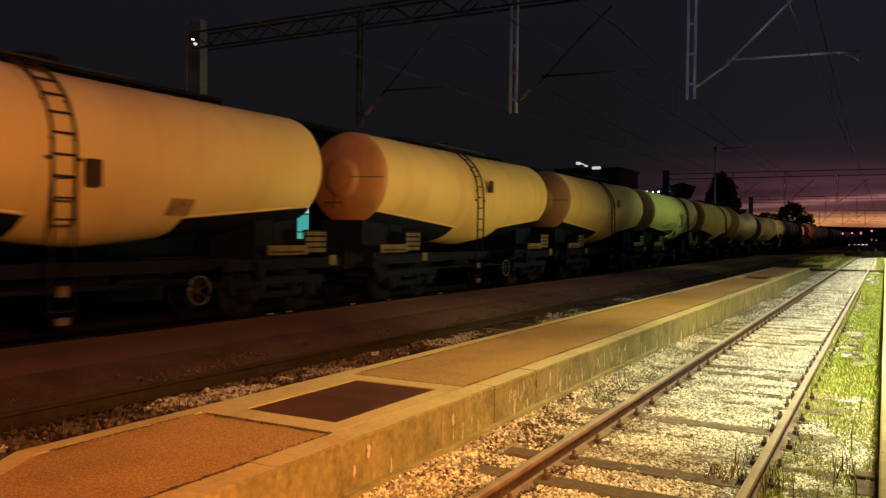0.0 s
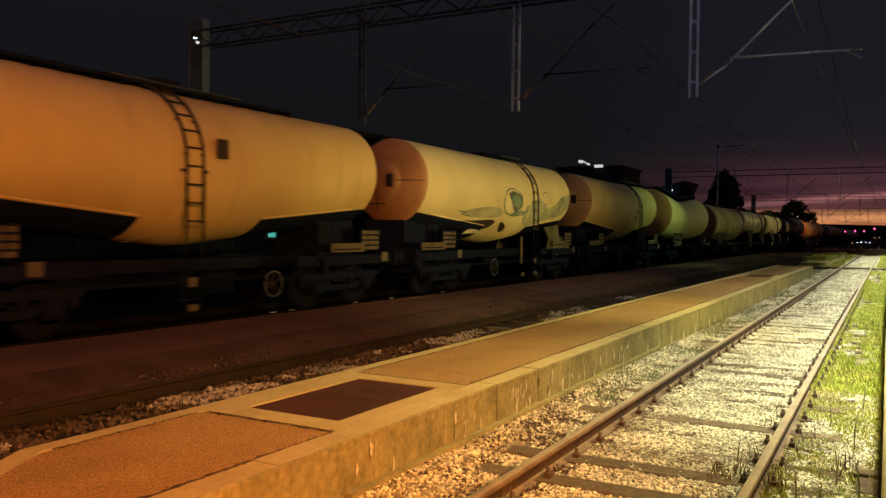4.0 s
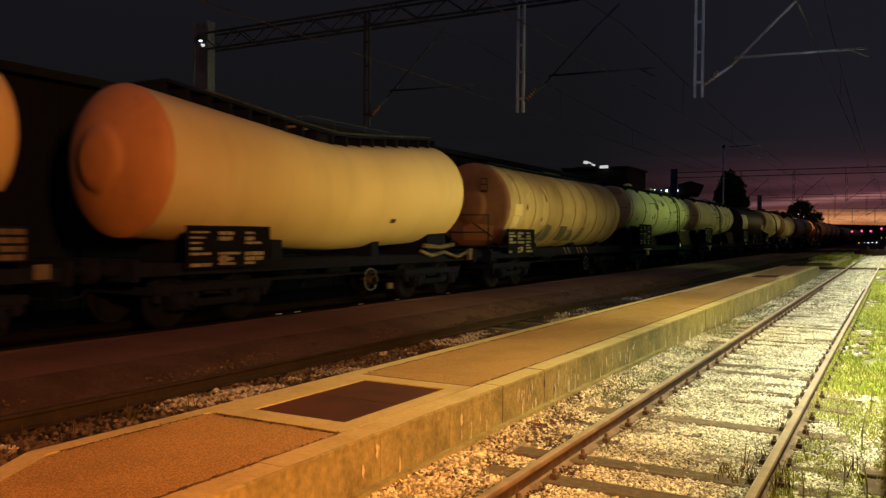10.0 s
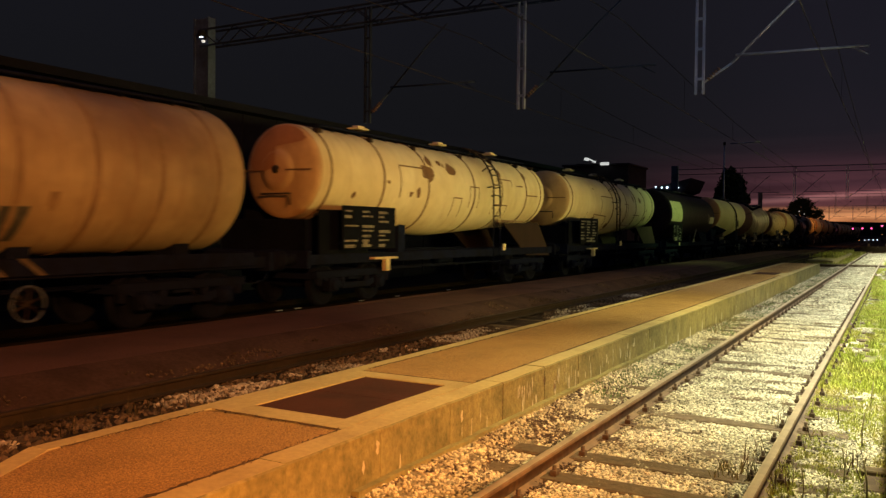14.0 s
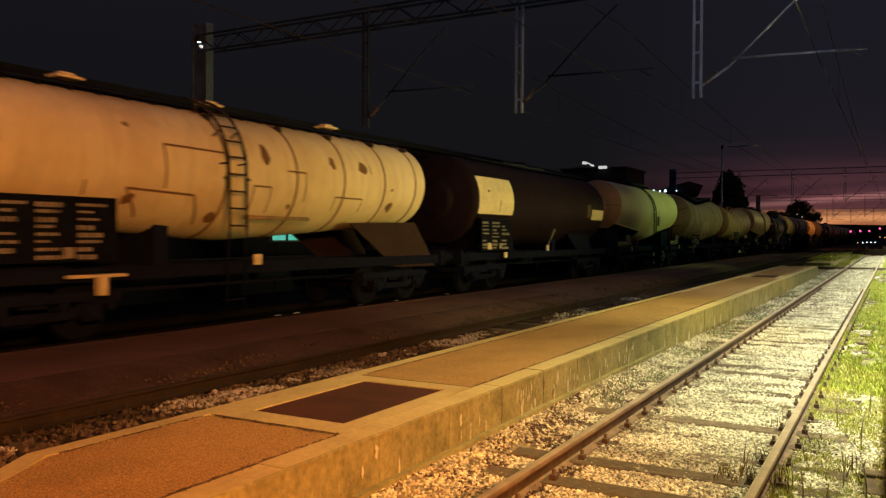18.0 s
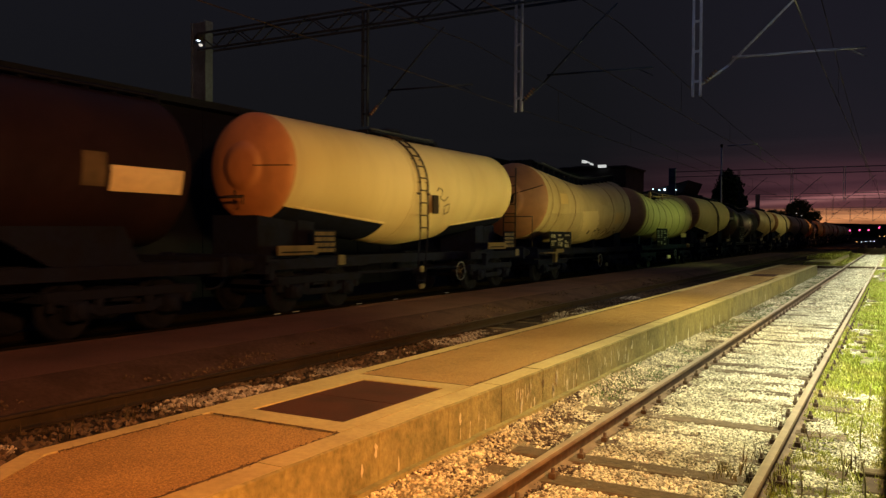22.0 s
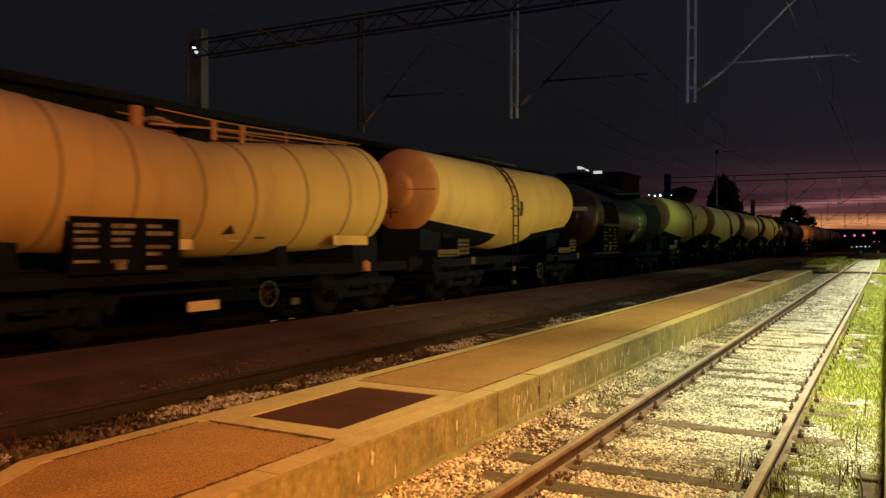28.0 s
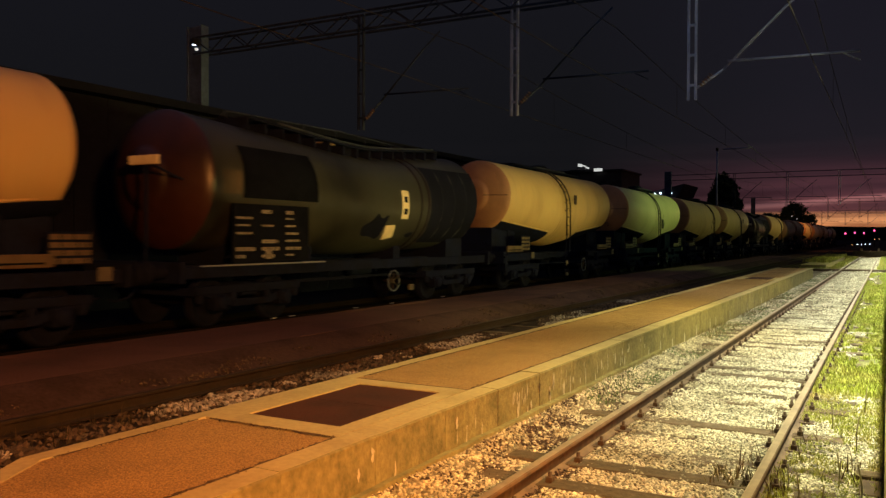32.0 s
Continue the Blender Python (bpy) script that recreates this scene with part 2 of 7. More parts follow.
M = {
    "cream": material("cream_paint", (0.60, 0.50, 0.29), 0.5, second=(0.50, 0.40, 0.22), grain=2, blotch=0.5, bump=0.02, spread=0.05, streaks=0.35, streak_scale=(0.7, 1.3, 0.25), streak_colour=(0.38, 0.29, 0.17), shift=True),
    "cream_dirty": material("weathered_cream_paint", (0.40, 0.32, 0.19), 0.5, second=(0.19, 0.13, 0.075), grain=4, blotch=0.45, bump=0.05, spread=0.1, streaks=0.6, streak_colour=(0.22, 0.13, 0.07), shift=True),
    "white_clad": material("white_cladding", (0.66, 0.58, 0.41), 0.45, second=(0.55, 0.45, 0.29), grain=4, blotch=0.8, bump=0.04, spread=0.06, streaks=0.35, streak_colour=(0.34, 0.22, 0.12), shift=True),
    "clad_cap": material("stained_end_cladding", (0.50, 0.34, 0.19), 0.5, second=(0.38, 0.24, 0.13), grain=4, blotch=1.2, bump=0.05, spread=0.1, streaks=0.5, streak_colour=(0.22, 0.12, 0.06), shift=True),
    "ochre": material("ochre_brown_paint", (0.33, 0.165, 0.085), 0.5, second=(0.25, 0.12, 0.065), grain=5, blotch=0.9, bump=0.04, spread=0.1, streaks=0.3, shift=True),
    "black_tank": material("sooty_black_paint", (0.0130, 0.0082, 0.0140), 0.5, second=(0.0180, 0.0105, 0.0150), grain=5, blotch=0.8, bump=0.04, spread=0.2, streaks=0.4, streak_colour=(0.012, 0.009, 0.008), spec=0.08, shift=True),
    "grey_tank": material("oily_grey_paint", (0.0324, 0.0365, 0.0311), 0.34, second=(0.009, 0.010, 0.010), grain=5, blotch=0.6, bump=0.04, spread=0.15, streaks=0.5, streak_colour=(0.03, 0.025, 0.02), shift=True),
    "frame": material("near_black_underframe_steel", (0.0084, 0.0116, 0.0306), 0.9, second=(0.0078, 0.0088, 0.0165), grain=9, blotch=2, bump=0.15, spec=0.02),
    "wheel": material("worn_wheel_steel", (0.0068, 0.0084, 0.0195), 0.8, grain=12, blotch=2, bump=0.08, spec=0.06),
    "board": material("black_board_paint", (0.006, 0.0075, 0.014), 0.7, grain=9, blotch=2, bump=0.03, spec=0.03),
    "letter": material("white_lettering", (0.27, 0.255, 0.23), 0.6, grain=20, blotch=6, bump=0, spread=0.2),
    "plate": material("pale_enamel_plate", (0.68, 0.60, 0.40), 0.45, second=(0.58, 0.50, 0.33), grain=9, blotch=3, bump=0.02, spread=0.1),
    "tan": material("tan_frame_paint", (0.088, 0.068, 0.042), 0.6, second=(0.032, 0.025, 0.017), grain=8, blotch=1.6, bump=0.1),
    "stand": material("brown_stand_paint", (0.030, 0.017, 0.016), 0.7, second=(0.020, 0.012, 0.011), grain=8, blotch=1.6, bump=0.1, spec=0.2),
    "ladder": material("dark_ladder_steel", (0.035, 0.026, 0.02), 0.55, grain=12, blotch=3, bump=0.05, spec=0.2),
    "rust": material("rust_seam", (0.16, 0.085, 0.04), 0.75, second=(0.09, 0.045, 0.025), grain=20, blotch=5, bump=0.1),
    "band": material("dirty_band", (0.30, 0.22, 0.13), 0.6, second=(0.18, 0.12, 0.07), grain=9, blotch=2.5, bump=0.08),
    "rust_cap": material("dark_rust_end_paint", (0.20, 0.095, 0.055), 0.6, second=(0.13, 0.06, 0.035), grain=5, blotch=0.9, bump=0.05, spread=0.12, streaks=0.5, streak_colour=(0.06, 0.03, 0.02), shift=True),
    "orange_cap": material("orange_end_paint", (0.42, 0.20, 0.09), 0.5, second=(0.34, 0.16, 0.075), grain=5, blotch=0.9, bump=0.04, spread=0.08, streaks=0.3, shift=True),
    "brake_steel": material("dull_grey_wheel_paint", (0.075, 0.10, 0.16), 0.5, second=(0.04, 0.052, 0.08), grain=9, blotch=3, bump=0.05, spread=0.2),
    "dull_plate": material("dusty_step_plate", (0.10, 0.09, 0.07), 0.6, grain=9, blotch=3, bump=0.05, spread=0.2),
    "lime": material("flaking_lime_stain", (0.52, 0.46, 0.32), 0.9, second=(0.38, 0.33, 0.21), grain=30, blotch=6, bump=0.3, spread=0.3, spec=0.15),
    "grit": material("asphalt_grit", (0.39, 0.25, 0.105), 0.9, second=(0.33, 0.21, 0.10), grain=30, blotch=9, bump=0, spread=0.2, vary=-0.4, spec=0.15),
    "dirt": material("brown_dirt_in_joints", (0.115, 0.075, 0.045), 0.95, second=(0.06, 0.04, 0.027), grain=40, blotch=6, bump=0.6, spread=0.5, spec=0.1),
    "teal": material("teal_spray_paint", (0.10, 0.17, 0.15), 0.6, second=(0.24, 0.27, 0.2), grain=6, blotch=2.2, bump=0.0, spread=0.2),
    "slate": material("slate_spray_paint", (0.045, 0.055, 0.055), 0.6, second=(0.09, 0.1, 0.09), grain=8, blotch=3, bump=0.0),
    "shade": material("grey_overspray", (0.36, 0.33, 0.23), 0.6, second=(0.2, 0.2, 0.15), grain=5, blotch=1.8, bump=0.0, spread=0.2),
    "cream_worn": material("rubbed_cream_paint", (0.47, 0.385, 0.225), 0.5, second=(0.36, 0.28, 0.155), grain=4, blotch=0.9, bump=0.03, spread=0.08, streaks=0.4, streak_colour=(0.24, 0.15, 0.08), shift=True),
    "rib_shade": material("brown_rib_paint", (0.27, 0.195, 0.11), 0.6, second=(0.17, 0.11, 0.06), grain=6, blotch=1.2, bump=0.05, spread=0.2),
    "wash": material("faded_green_grey_overspray", (0.33, 0.33, 0.225), 0.6, second=(0.17, 0.195, 0.15), grain=5, blotch=1.6, bump=0.0, spread=0.2),
    "walk_edge": material("grey_walkway_edge", (0.026, 0.034, 0.060), 0.6, grain=9, blotch=2, bump=0.05, spread=0.3, spec=0.2),
    "rust_gloss": material("oily_rust_brown_paint", (0.036, 0.013, 0.009), 0.34, second=(0.017, 0.008, 0.007), grain=5, blotch=0.8, bump=0.03, spread=0.15, shift=True),
    "tar_wall": material("tarred_shed_boards", (0.0085, 0.0102, 0.018), 0.95, second=(0.0105, 0.012, 0.020), grain=6, blotch=0.6, bump=0.1, spread=0.2, spec=0.02),
    # steel darkened for parts that the lamplight barely reaches
    "dim_beam": material("unlit_beam_steel", (0.021, 0.030, 0.058), 0.75, grain=9, blotch=1.5, bump=0.05, spec=0.1),
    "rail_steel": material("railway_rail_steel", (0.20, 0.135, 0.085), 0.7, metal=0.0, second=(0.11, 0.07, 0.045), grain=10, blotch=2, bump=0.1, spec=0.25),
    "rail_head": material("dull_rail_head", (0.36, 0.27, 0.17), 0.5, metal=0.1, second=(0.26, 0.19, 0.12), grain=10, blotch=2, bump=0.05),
    # web colour darkened to paint the shadow below the rail head
    "rail_web": material("shaded_rail_web", (0.062, 0.042, 0.029), 0.8, second=(0.10, 0.064, 0.040), grain=12, blotch=3, bump=0.15, spread=0.3, spec=0.15),
    "moss": material("grey_green_moss", (0.15, 0.20, 0.085), 0.85, second=(0.10, 0.125, 0.055), grain=6, blotch=2, bump=0, vary=-0.4, spec=0.1),
    "dark_rail": material("sooty_rail_steel", (0.028, 0.019, 0.014), 0.7, second=(0.018, 0.013, 0.010), grain=10, blotch=2, bump=0.1, spec=0.15),
    "glint": material("painted_rail_glint", (0.45, 0.52, 0.62), 0.35, grain=10, blotch=4, bump=0.05),
    "sleeper": material("old_oak_sleeper", (0.10, 0.070, 0.040), 0.85, second=(0.14, 0.10, 0.065), grain=14, blotch=3, bump=0.5, spread=0.4, vary=0.35, spec=0.15, shift=True),
    "chair": material("rusty_rail_chair", (0.11, 0.072, 0.046), 0.75, grain=18, blotch=6, bump=0.2, spec=0.2),
    "stone": material("limestone_ballast", (0.53, 0.475, 0.34), 0.9, second=(0.24, 0.205, 0.135), grain=30, blotch=1.7, bump=0.3, spread=0.4, vary=-0.7, spec=0.15),
    "dark_stone": material("grimy_ballast", (0.09, 0.062, 0.046), 0.95, second=(0.045, 0.032, 0.025), grain=30, blotch=1.2, bump=0.3, spread=0.3, vary=-0.5, spec=0.1),
    "mid_stone": material("dusty_brown_ballast", (0.30, 0.26, 0.23), 0.95, second=(0.10, 0.08, 0.07), grain=30, blotch=1.2, bump=0.3, spread=0.3, vary=-0.5, spec=0.1),
    # near-black soil colour stands in for the shade under the train
    "shaded_soil": material("shaded_track_soil", (0.0048, 0.0055, 0.0100), 0.95, second=(0.0065, 0.0066, 0.0100), grain=20, blotch=0.8, bump=0.8, spread=0.5, spec=0.03),
    "ground": material("ballast_and_soil", (0.24, 0.195, 0.125), 0.95, second=(0.12, 0.095, 0.06), grain=26, blotch=0.9, bump=1.0, spread=0.7, bump_scale=40, spec=0.15),
    "dark_ground": material("dark_oily_soil", (0.040, 0.027, 0.020), 0.95, second=(0.018, 0.013, 0.011), grain=20, blotch=0.8, bump=0.8, spread=0.5, bump_scale=40, spec=0.05),
    "stand_grey": material("painted_grey_stand", (0.11, 0.10, 0.07), 0.6, second=(0.05, 0.045, 0.035), grain=5, blotch=2.2, bump=0.05, spread=0.2, spec=0.2),
    "side_soil": material("mossy_trackside_soil", (0.21, 0.195, 0.07), 0.95, second=(0.12, 0.115, 0.04), grain=26, blotch=2.5, bump=0.8, spread=0.5, bump_scale=40, spec=0.1),
    # dark bank earth, and kerb sides toned down as if in shade
    "dark_kerb": material("dark_earth_and_shaded_kerb", (0.066, 0.040, 0.035), 0.9, second=(0.034, 0.021, 0.019), grain=20, blotch=1.5, bump=0.3, spread=0.3, spec=0.05),
    "cream_dull": material("dusty_ochre_cream_paint", (0.53, 0.39, 0.18), 0.5, second=(0.44, 0.31, 0.14), grain=2, blotch=0.5, bump=0.02, spread=0.06, streaks=0.4, streak_scale=(0.7, 1.3, 0.25), streak_colour=(0.22, 0.15, 0.08), shift=True),
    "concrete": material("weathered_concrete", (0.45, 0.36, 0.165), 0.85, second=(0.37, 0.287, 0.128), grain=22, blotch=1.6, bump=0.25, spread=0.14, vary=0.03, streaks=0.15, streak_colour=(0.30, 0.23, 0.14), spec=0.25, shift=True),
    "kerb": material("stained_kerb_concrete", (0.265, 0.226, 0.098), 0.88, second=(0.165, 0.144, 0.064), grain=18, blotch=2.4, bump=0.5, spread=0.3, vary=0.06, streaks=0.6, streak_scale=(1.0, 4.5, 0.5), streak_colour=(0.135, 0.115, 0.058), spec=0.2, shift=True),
    "asphalt": material("red_brown_asphalt", (0.375, 0.232, 0.092), 0.9, second=(0.30, 0.186, 0.074), grain=85, blotch=1.3, bump=0.9, spread=0.65, bump_scale=110, spec=0.2),
    "cover": material("rusty_steel_cover", (0.070, 0.027, 0.019), 0.7, spec=0.15, second=(0.046, 0.021, 0.016), grain=30, blotch=2, bump=0.15, spread=0.25),
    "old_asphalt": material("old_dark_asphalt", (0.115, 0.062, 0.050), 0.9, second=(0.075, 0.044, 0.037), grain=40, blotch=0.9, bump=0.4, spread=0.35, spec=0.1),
    "grass": material("low_grass", (0.42, 0.44, 0.09), 0.7, second=(0.52, 0.43, 0.14), grain=5, blotch=1.3, bump=0, spread=0.3, vary=-0.4, spec=0.2),
    "lush_grass": material("lush_low_grass", (0.42, 0.46, 0.075), 0.7, second=(0.52, 0.47, 0.13), grain=5, blotch=1.3, bump=0, spread=0.3, vary=-0.35, spec=0.2),
    "weed": material("dry_weed", (0.22, 0.19, 0.075), 0.8, second=(0.20, 0.135, 0.06), grain=6, blotch=2, bump=0, vary=-0.4),
    "dry_stalk": material("dry_brown_stalk", (0.16, 0.105, 0.05), 0.8, second=(0.10, 0.06, 0.03), grain=6, blotch=2, bump=0, vary=-0.4, spec=0.1),
    "dark_weed": material("dead_weed", (0.035, 0.028, 0.016), 0.85, second=(0.05, 0.035, 0.02), grain=6, blotch=2, bump=0, vary=-0.4, spec=0.1),
    "leaf": material("dark_tree_leaves", (0.035, 0.05, 0.018), 0.75, second=(0.02, 0.03, 0.012), grain=3, blotch=0.6, bump=0, vary=-0.5, spec=0.1),
    "bark": material("bark", (0.07, 0.05, 0.035), 0.9, grain=8, blotch=2, bump=0.5),
    "galv": material("galvanised_steel", (0.20, 0.225, 0.36), 0.55, metal=0.2, second=(0.14, 0.16, 0.25), grain=10, blotch=1.2, bump=0.05),
    "mast_steel": material("pale_grey_mast", (0.058, 0.088, 0.17), 0.7, grain=9, blotch=1.5, bump=0.05, spec=0.15),
    # sleepers and rails under the train, their colour darkened as shade
    "train_shade": material("shaded_track_parts", (0.007, 0.006, 0.005), 0.9, grain=9, blotch=2, bump=0.3, spec=0.03),
    "dull_steel": material("dull_grey_mast_paint", (0.014, 0.014, 0.015), 0.7, grain=9, blotch=1.5, bump=0.05, spec=0.15),
    "wire": material("overhead_wire_copper", (0.030, 0.028, 0.028), 0.8, grain=9, blotch=1, bump=0, spec=0.05),
    "insulator": material("brown_glazed_insulator", (0.09, 0.05, 0.035), 0.25, grain=9, blotch=3, bump=0),
    "facade": material("night_facade_plaster", (0.035, 0.033, 0.035), 0.9, grain=5, blotch=0.5, bump=0.1),
    "roof": material("dark_roof_sheet", (0.05, 0.05, 0.055), 0.6, grain=4, blotch=0.5, bump=0.05, spec=0.15),
    "hill": material("wooded_hill", (0.018, 0.018, 0.016), 1.0, grain=0.05, blotch=0.01, bump=0, spec=0),
    "glass": material("dark_window_glass", (0.02, 0.022, 0.026), 0.12, grain=3, blotch=0.5, bump=0, spread=0.05),
    "lamp_white": material("cold_white_lamp", (0.8, 0.85, 0.9), emit=(0.62, 0.78, 1.0), power=6.0),
    "sign_white": material("white_roof_sign", (0.8, 0.8, 0.8), emit=(0.86, 0.88, 0.84), power=0.7),
    "red_lamp": material("red_signal_lens", (0.8, 0.1, 0.2), emit=(1.0, 0.08, 0.26), power=5.0),
    "amber_lamp": material("amber_yard_lamp", (0.8, 0.5, 0.2), emit=(1.0, 0.45, 0.15), power=2.5),
    "cyan": material("cyan_lit_pane", (0.1, 0.5, 0.5), emit=(0.06, 0.40, 0.36), power=0.9),
}


# ---------------------------------------------------------------- mesh tools
class Build:
    """Gathers corners and faces of one mesh."""

    def __init__(self):
        self.v, self.f, self.s = [], [], []

    def add(self, verts, faces, smooth=False):
        k = len(self.v)
        self.v.extend(tuple(p) for p in verts)
        self.f.extend(tuple(i + k for i in f) for f in faces)
        self.s.extend([smooth] * len(faces))
        return self

    def box(self, x0, x1, y0, y1, z0, z1, bevel=0.0):
        if not bevel:
            v = [(x, y, z) for z in (z0, z1) for y in (y0, y1) for x in (x0, x1)]
            return self.add(v, [(0, 2, 3, 1), (4, 5, 7, 6), (0, 1, 5, 4), (2, 6, 7, 3), (0, 4, 6, 2), (1, 3, 7, 5)])
        b = bevel
        v = []
        for z, i in ((z0, b), (z0 + b, 0), (z1 - b, 0), (z1, b)):
            v += [(x0 + i, y0 + i, z), (x1 - i, y0 + i, z), (x1 - i, y1 - i, z), (x0 + i, y1 - i, z)]
        f = [(3, 2, 1, 0), (12, 13, 14, 15)]
        for r in range(3):
            for c in range(4):
                a, d = r * 4 + c, r * 4 + (c + 1) % 4
                f.append((a, d, d + 4, a + 4))
        return self.add(v, f)

    def bar(self, p, q, w, h=None, up=(0, 0, 1)):
        """A straight bar of rectangular section from p to q."""
        p, q, h = Vector(p), Vector(q), h or w
        d = (q - p).normalized()
        up = Vector(up)
        if abs(d.dot(up)) > 0.98:
            up = Vector((0, 1, 0))
        a = d.cross(up).normalized()
        b = a.cross(d)
        v = [e + a * (i * w / 2) + b * (j * h / 2) for e in (p, q) for i, j in ((-1, -1), (1, -1), (1, 1), (-1, 1))]
        return self.add(v, [(3, 2, 1, 0), (4, 5, 6, 7), (0, 1, 5, 4), (1, 2, 6, 5), (2, 3, 7, 6), (3, 0, 4, 7)])

    def tube(self, points, r, n=8, caps=True):
        points = [Vector(p) for p in points]
        rings = []
        for i, p in enumerate(points):
            d = (points[min(i + 1, len(points) - 1)] - points[max(i - 1, 0)]).normalized()
            up = Vector((0, 0, 1)) if abs(d.z) < 0.95 else Vector((0, 1, 0))
            a = d.cross(up).normalized()
            b = a.cross(d)
            rings.append([p + a * (r * math.cos(2 * math.pi * k / n)) + b * (r * math.sin(2 * math.pi * k / n)) for k in range(n)])
        v = [p for ring in rings for p in ring]
        f = [(i * n + k, i * n + (k + 1) % n, (i + 1) * n + (k + 1) % n, (i + 1) * n + k) for i in range(len(rings) - 1) for k in range(n)]
        self.add(v, f, True)
        if caps:
            k = len(self.v) - len(v)
            self.f += [tuple(k + j for j in reversed(range(n))), tuple(k + len(v) - n + j for j in range(n))]
            self.s += [False, False]
        return self

    def lathe(self, rows, centre, axis, n=24):
        """rows: (distance along axis, radius)."""
        c, ax = Vector(centre), Vector(axis).normalized()
        up = Vector((0, 0, 1)) if abs(ax.z) < 0.9 else Vector((1, 0, 0))
        a = ax.cross(up).normalized()
        b = a.cross(ax)
        v = [c + ax * d + (a * math.cos(2 * math.pi * k / n) + b * math.sin(2 * math.pi * k / n)) * r for d, r in rows for k in range(n)]
        f = [(i * n + k, i * n + (k + 1) % n, (i + 1) * n + (k + 1) % n, (i + 1) * n + k) for i in range(len(rows) - 1) for k in range(n)]
        return self.add(v, f, True)

    def mesh(self, name, mat):
        m = bpy.data.meshes.new(name)
        m.from_pydata(self.v, [], self.f)
        m.polygons.foreach_set("use_smooth", self.s)
        m.materials.append(mat)
        m.update()
        return m


def part(name, build, mat, parent=None, label="", at=None):
    """One mesh object, as a part of its thing or a thing of its own."""
    ob = new(name, build if isinstance(build, bpy.types.Mesh) else build.mesh(name, M[mat]))
    if parent:
        ob.parent = parent
    if at:
        ob.location = at
    if label:
        ob["label"] = label
    return ob


def thing(name, label, category, group="", kind="", at=None):
    ob = tagged(new(name), label, category, group, kind)
    ob.empty_display_size = 0.3
    if at:
        ob.location = at
    return ob


rng = np.random.default_rng(7)

# ---------------------------------------------------------------- ground
TRACK_X = (-1.546, -6.3, -11.9)
GROUND_Z = -0.16


def ground_height(x, y):
    """Gravel banked up against the platform and lying level between the rails."""
    z = GROUND_Z + 0.02 * noise.noise((x * 1.3, y * 1.3, 0)) + 0.012 * noise.noise((x * 5, y * 5, 3))
    if -3.3 < x < -2.3 and y < 20:
        z += 0.10 * max(0.0, min(1.0, (-2.80 - x) / 0.28)) * max(0.0, min(1.0, (18 - y) / 8))
    if x < -4.6:
        z -= 0.03
    return z


def ground_sheet():
    xs = np.concatenate([[-900, -200, -60, -30, -16], np.arange(-13, -3.2, 0.35), np.arange(-3.2, 0.31, 0.1), [3, 12, 40, 200, 900]])
    ys = np.concatenate([[-300, -60, -15, -5], np.arange(0, 24, 0.16), np.arange(24, 60, 0.8), [70, 90, 130, 200, 400, 1200, 3000]])
    b = Build()
    v = [(x, y, ground_height(x, y) if -14 < x < 2 and -4 < y < 60 else GROUND_Z) for y in ys for x in xs]
    n = len(xs)
    f = [(j * n + i, j * n + i + 1, (j + 1) * n + i + 1, (j + 1) * n + i) for j in range(len(ys) - 1) for i in range(n - 1)]
    b.add(v, f, True)
    ob = part("ground", b, "ground")
    m = ob.data
    m.materials.append(M["dark_ground"])
    m.materials.append(M["shaded_soil"])
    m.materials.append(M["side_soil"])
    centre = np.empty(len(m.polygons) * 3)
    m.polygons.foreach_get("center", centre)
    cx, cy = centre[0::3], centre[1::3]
    # beyond x -10 the soil colour carries the shade under the train
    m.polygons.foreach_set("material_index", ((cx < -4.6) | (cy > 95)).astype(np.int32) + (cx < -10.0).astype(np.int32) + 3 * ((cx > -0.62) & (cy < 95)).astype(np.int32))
    return tagged(ob, "pale limestone ballast and dark oily soil between tracks", "ground", kind="structure")


ground_sheet()

ICO = [(0, 0, 1), *[(0.894 * math.cos(a), 0.894 * math.sin(a), 0.447) for a in np.arange(5) * 1.2566], *[(0.894 * math.cos(a), 0.894 * math.sin(a), -0.447) for a in np.arange(5) * 1.2566 + 0.628], (0, 0, -1)]
ICO_F = [(0, 1 + i, 1 + (i + 1) % 5) for i in range(5)] + [(1 + i, 6 + i, 1 + (i + 1) % 5) for i in range(5)] + [(1 + (i + 1) % 5, 6 + i, 6 + (i + 1) % 5) for i in range(5)] + [(11, 6 + (i + 1) % 5, 6 + i) for i in range(5)]
OCT = [(1, 0, 0), (0, 1, 0), (-1, 0, 0), (0, -1, 0), (0, 0, 1), (0, 0, -1)]
OCT_F = [(0, 1, 4), (1, 2, 4), (2, 3, 4), (3, 0, 4), (1, 0, 5), (2, 1, 5), (3, 2, 5), (0, 3, 5)]


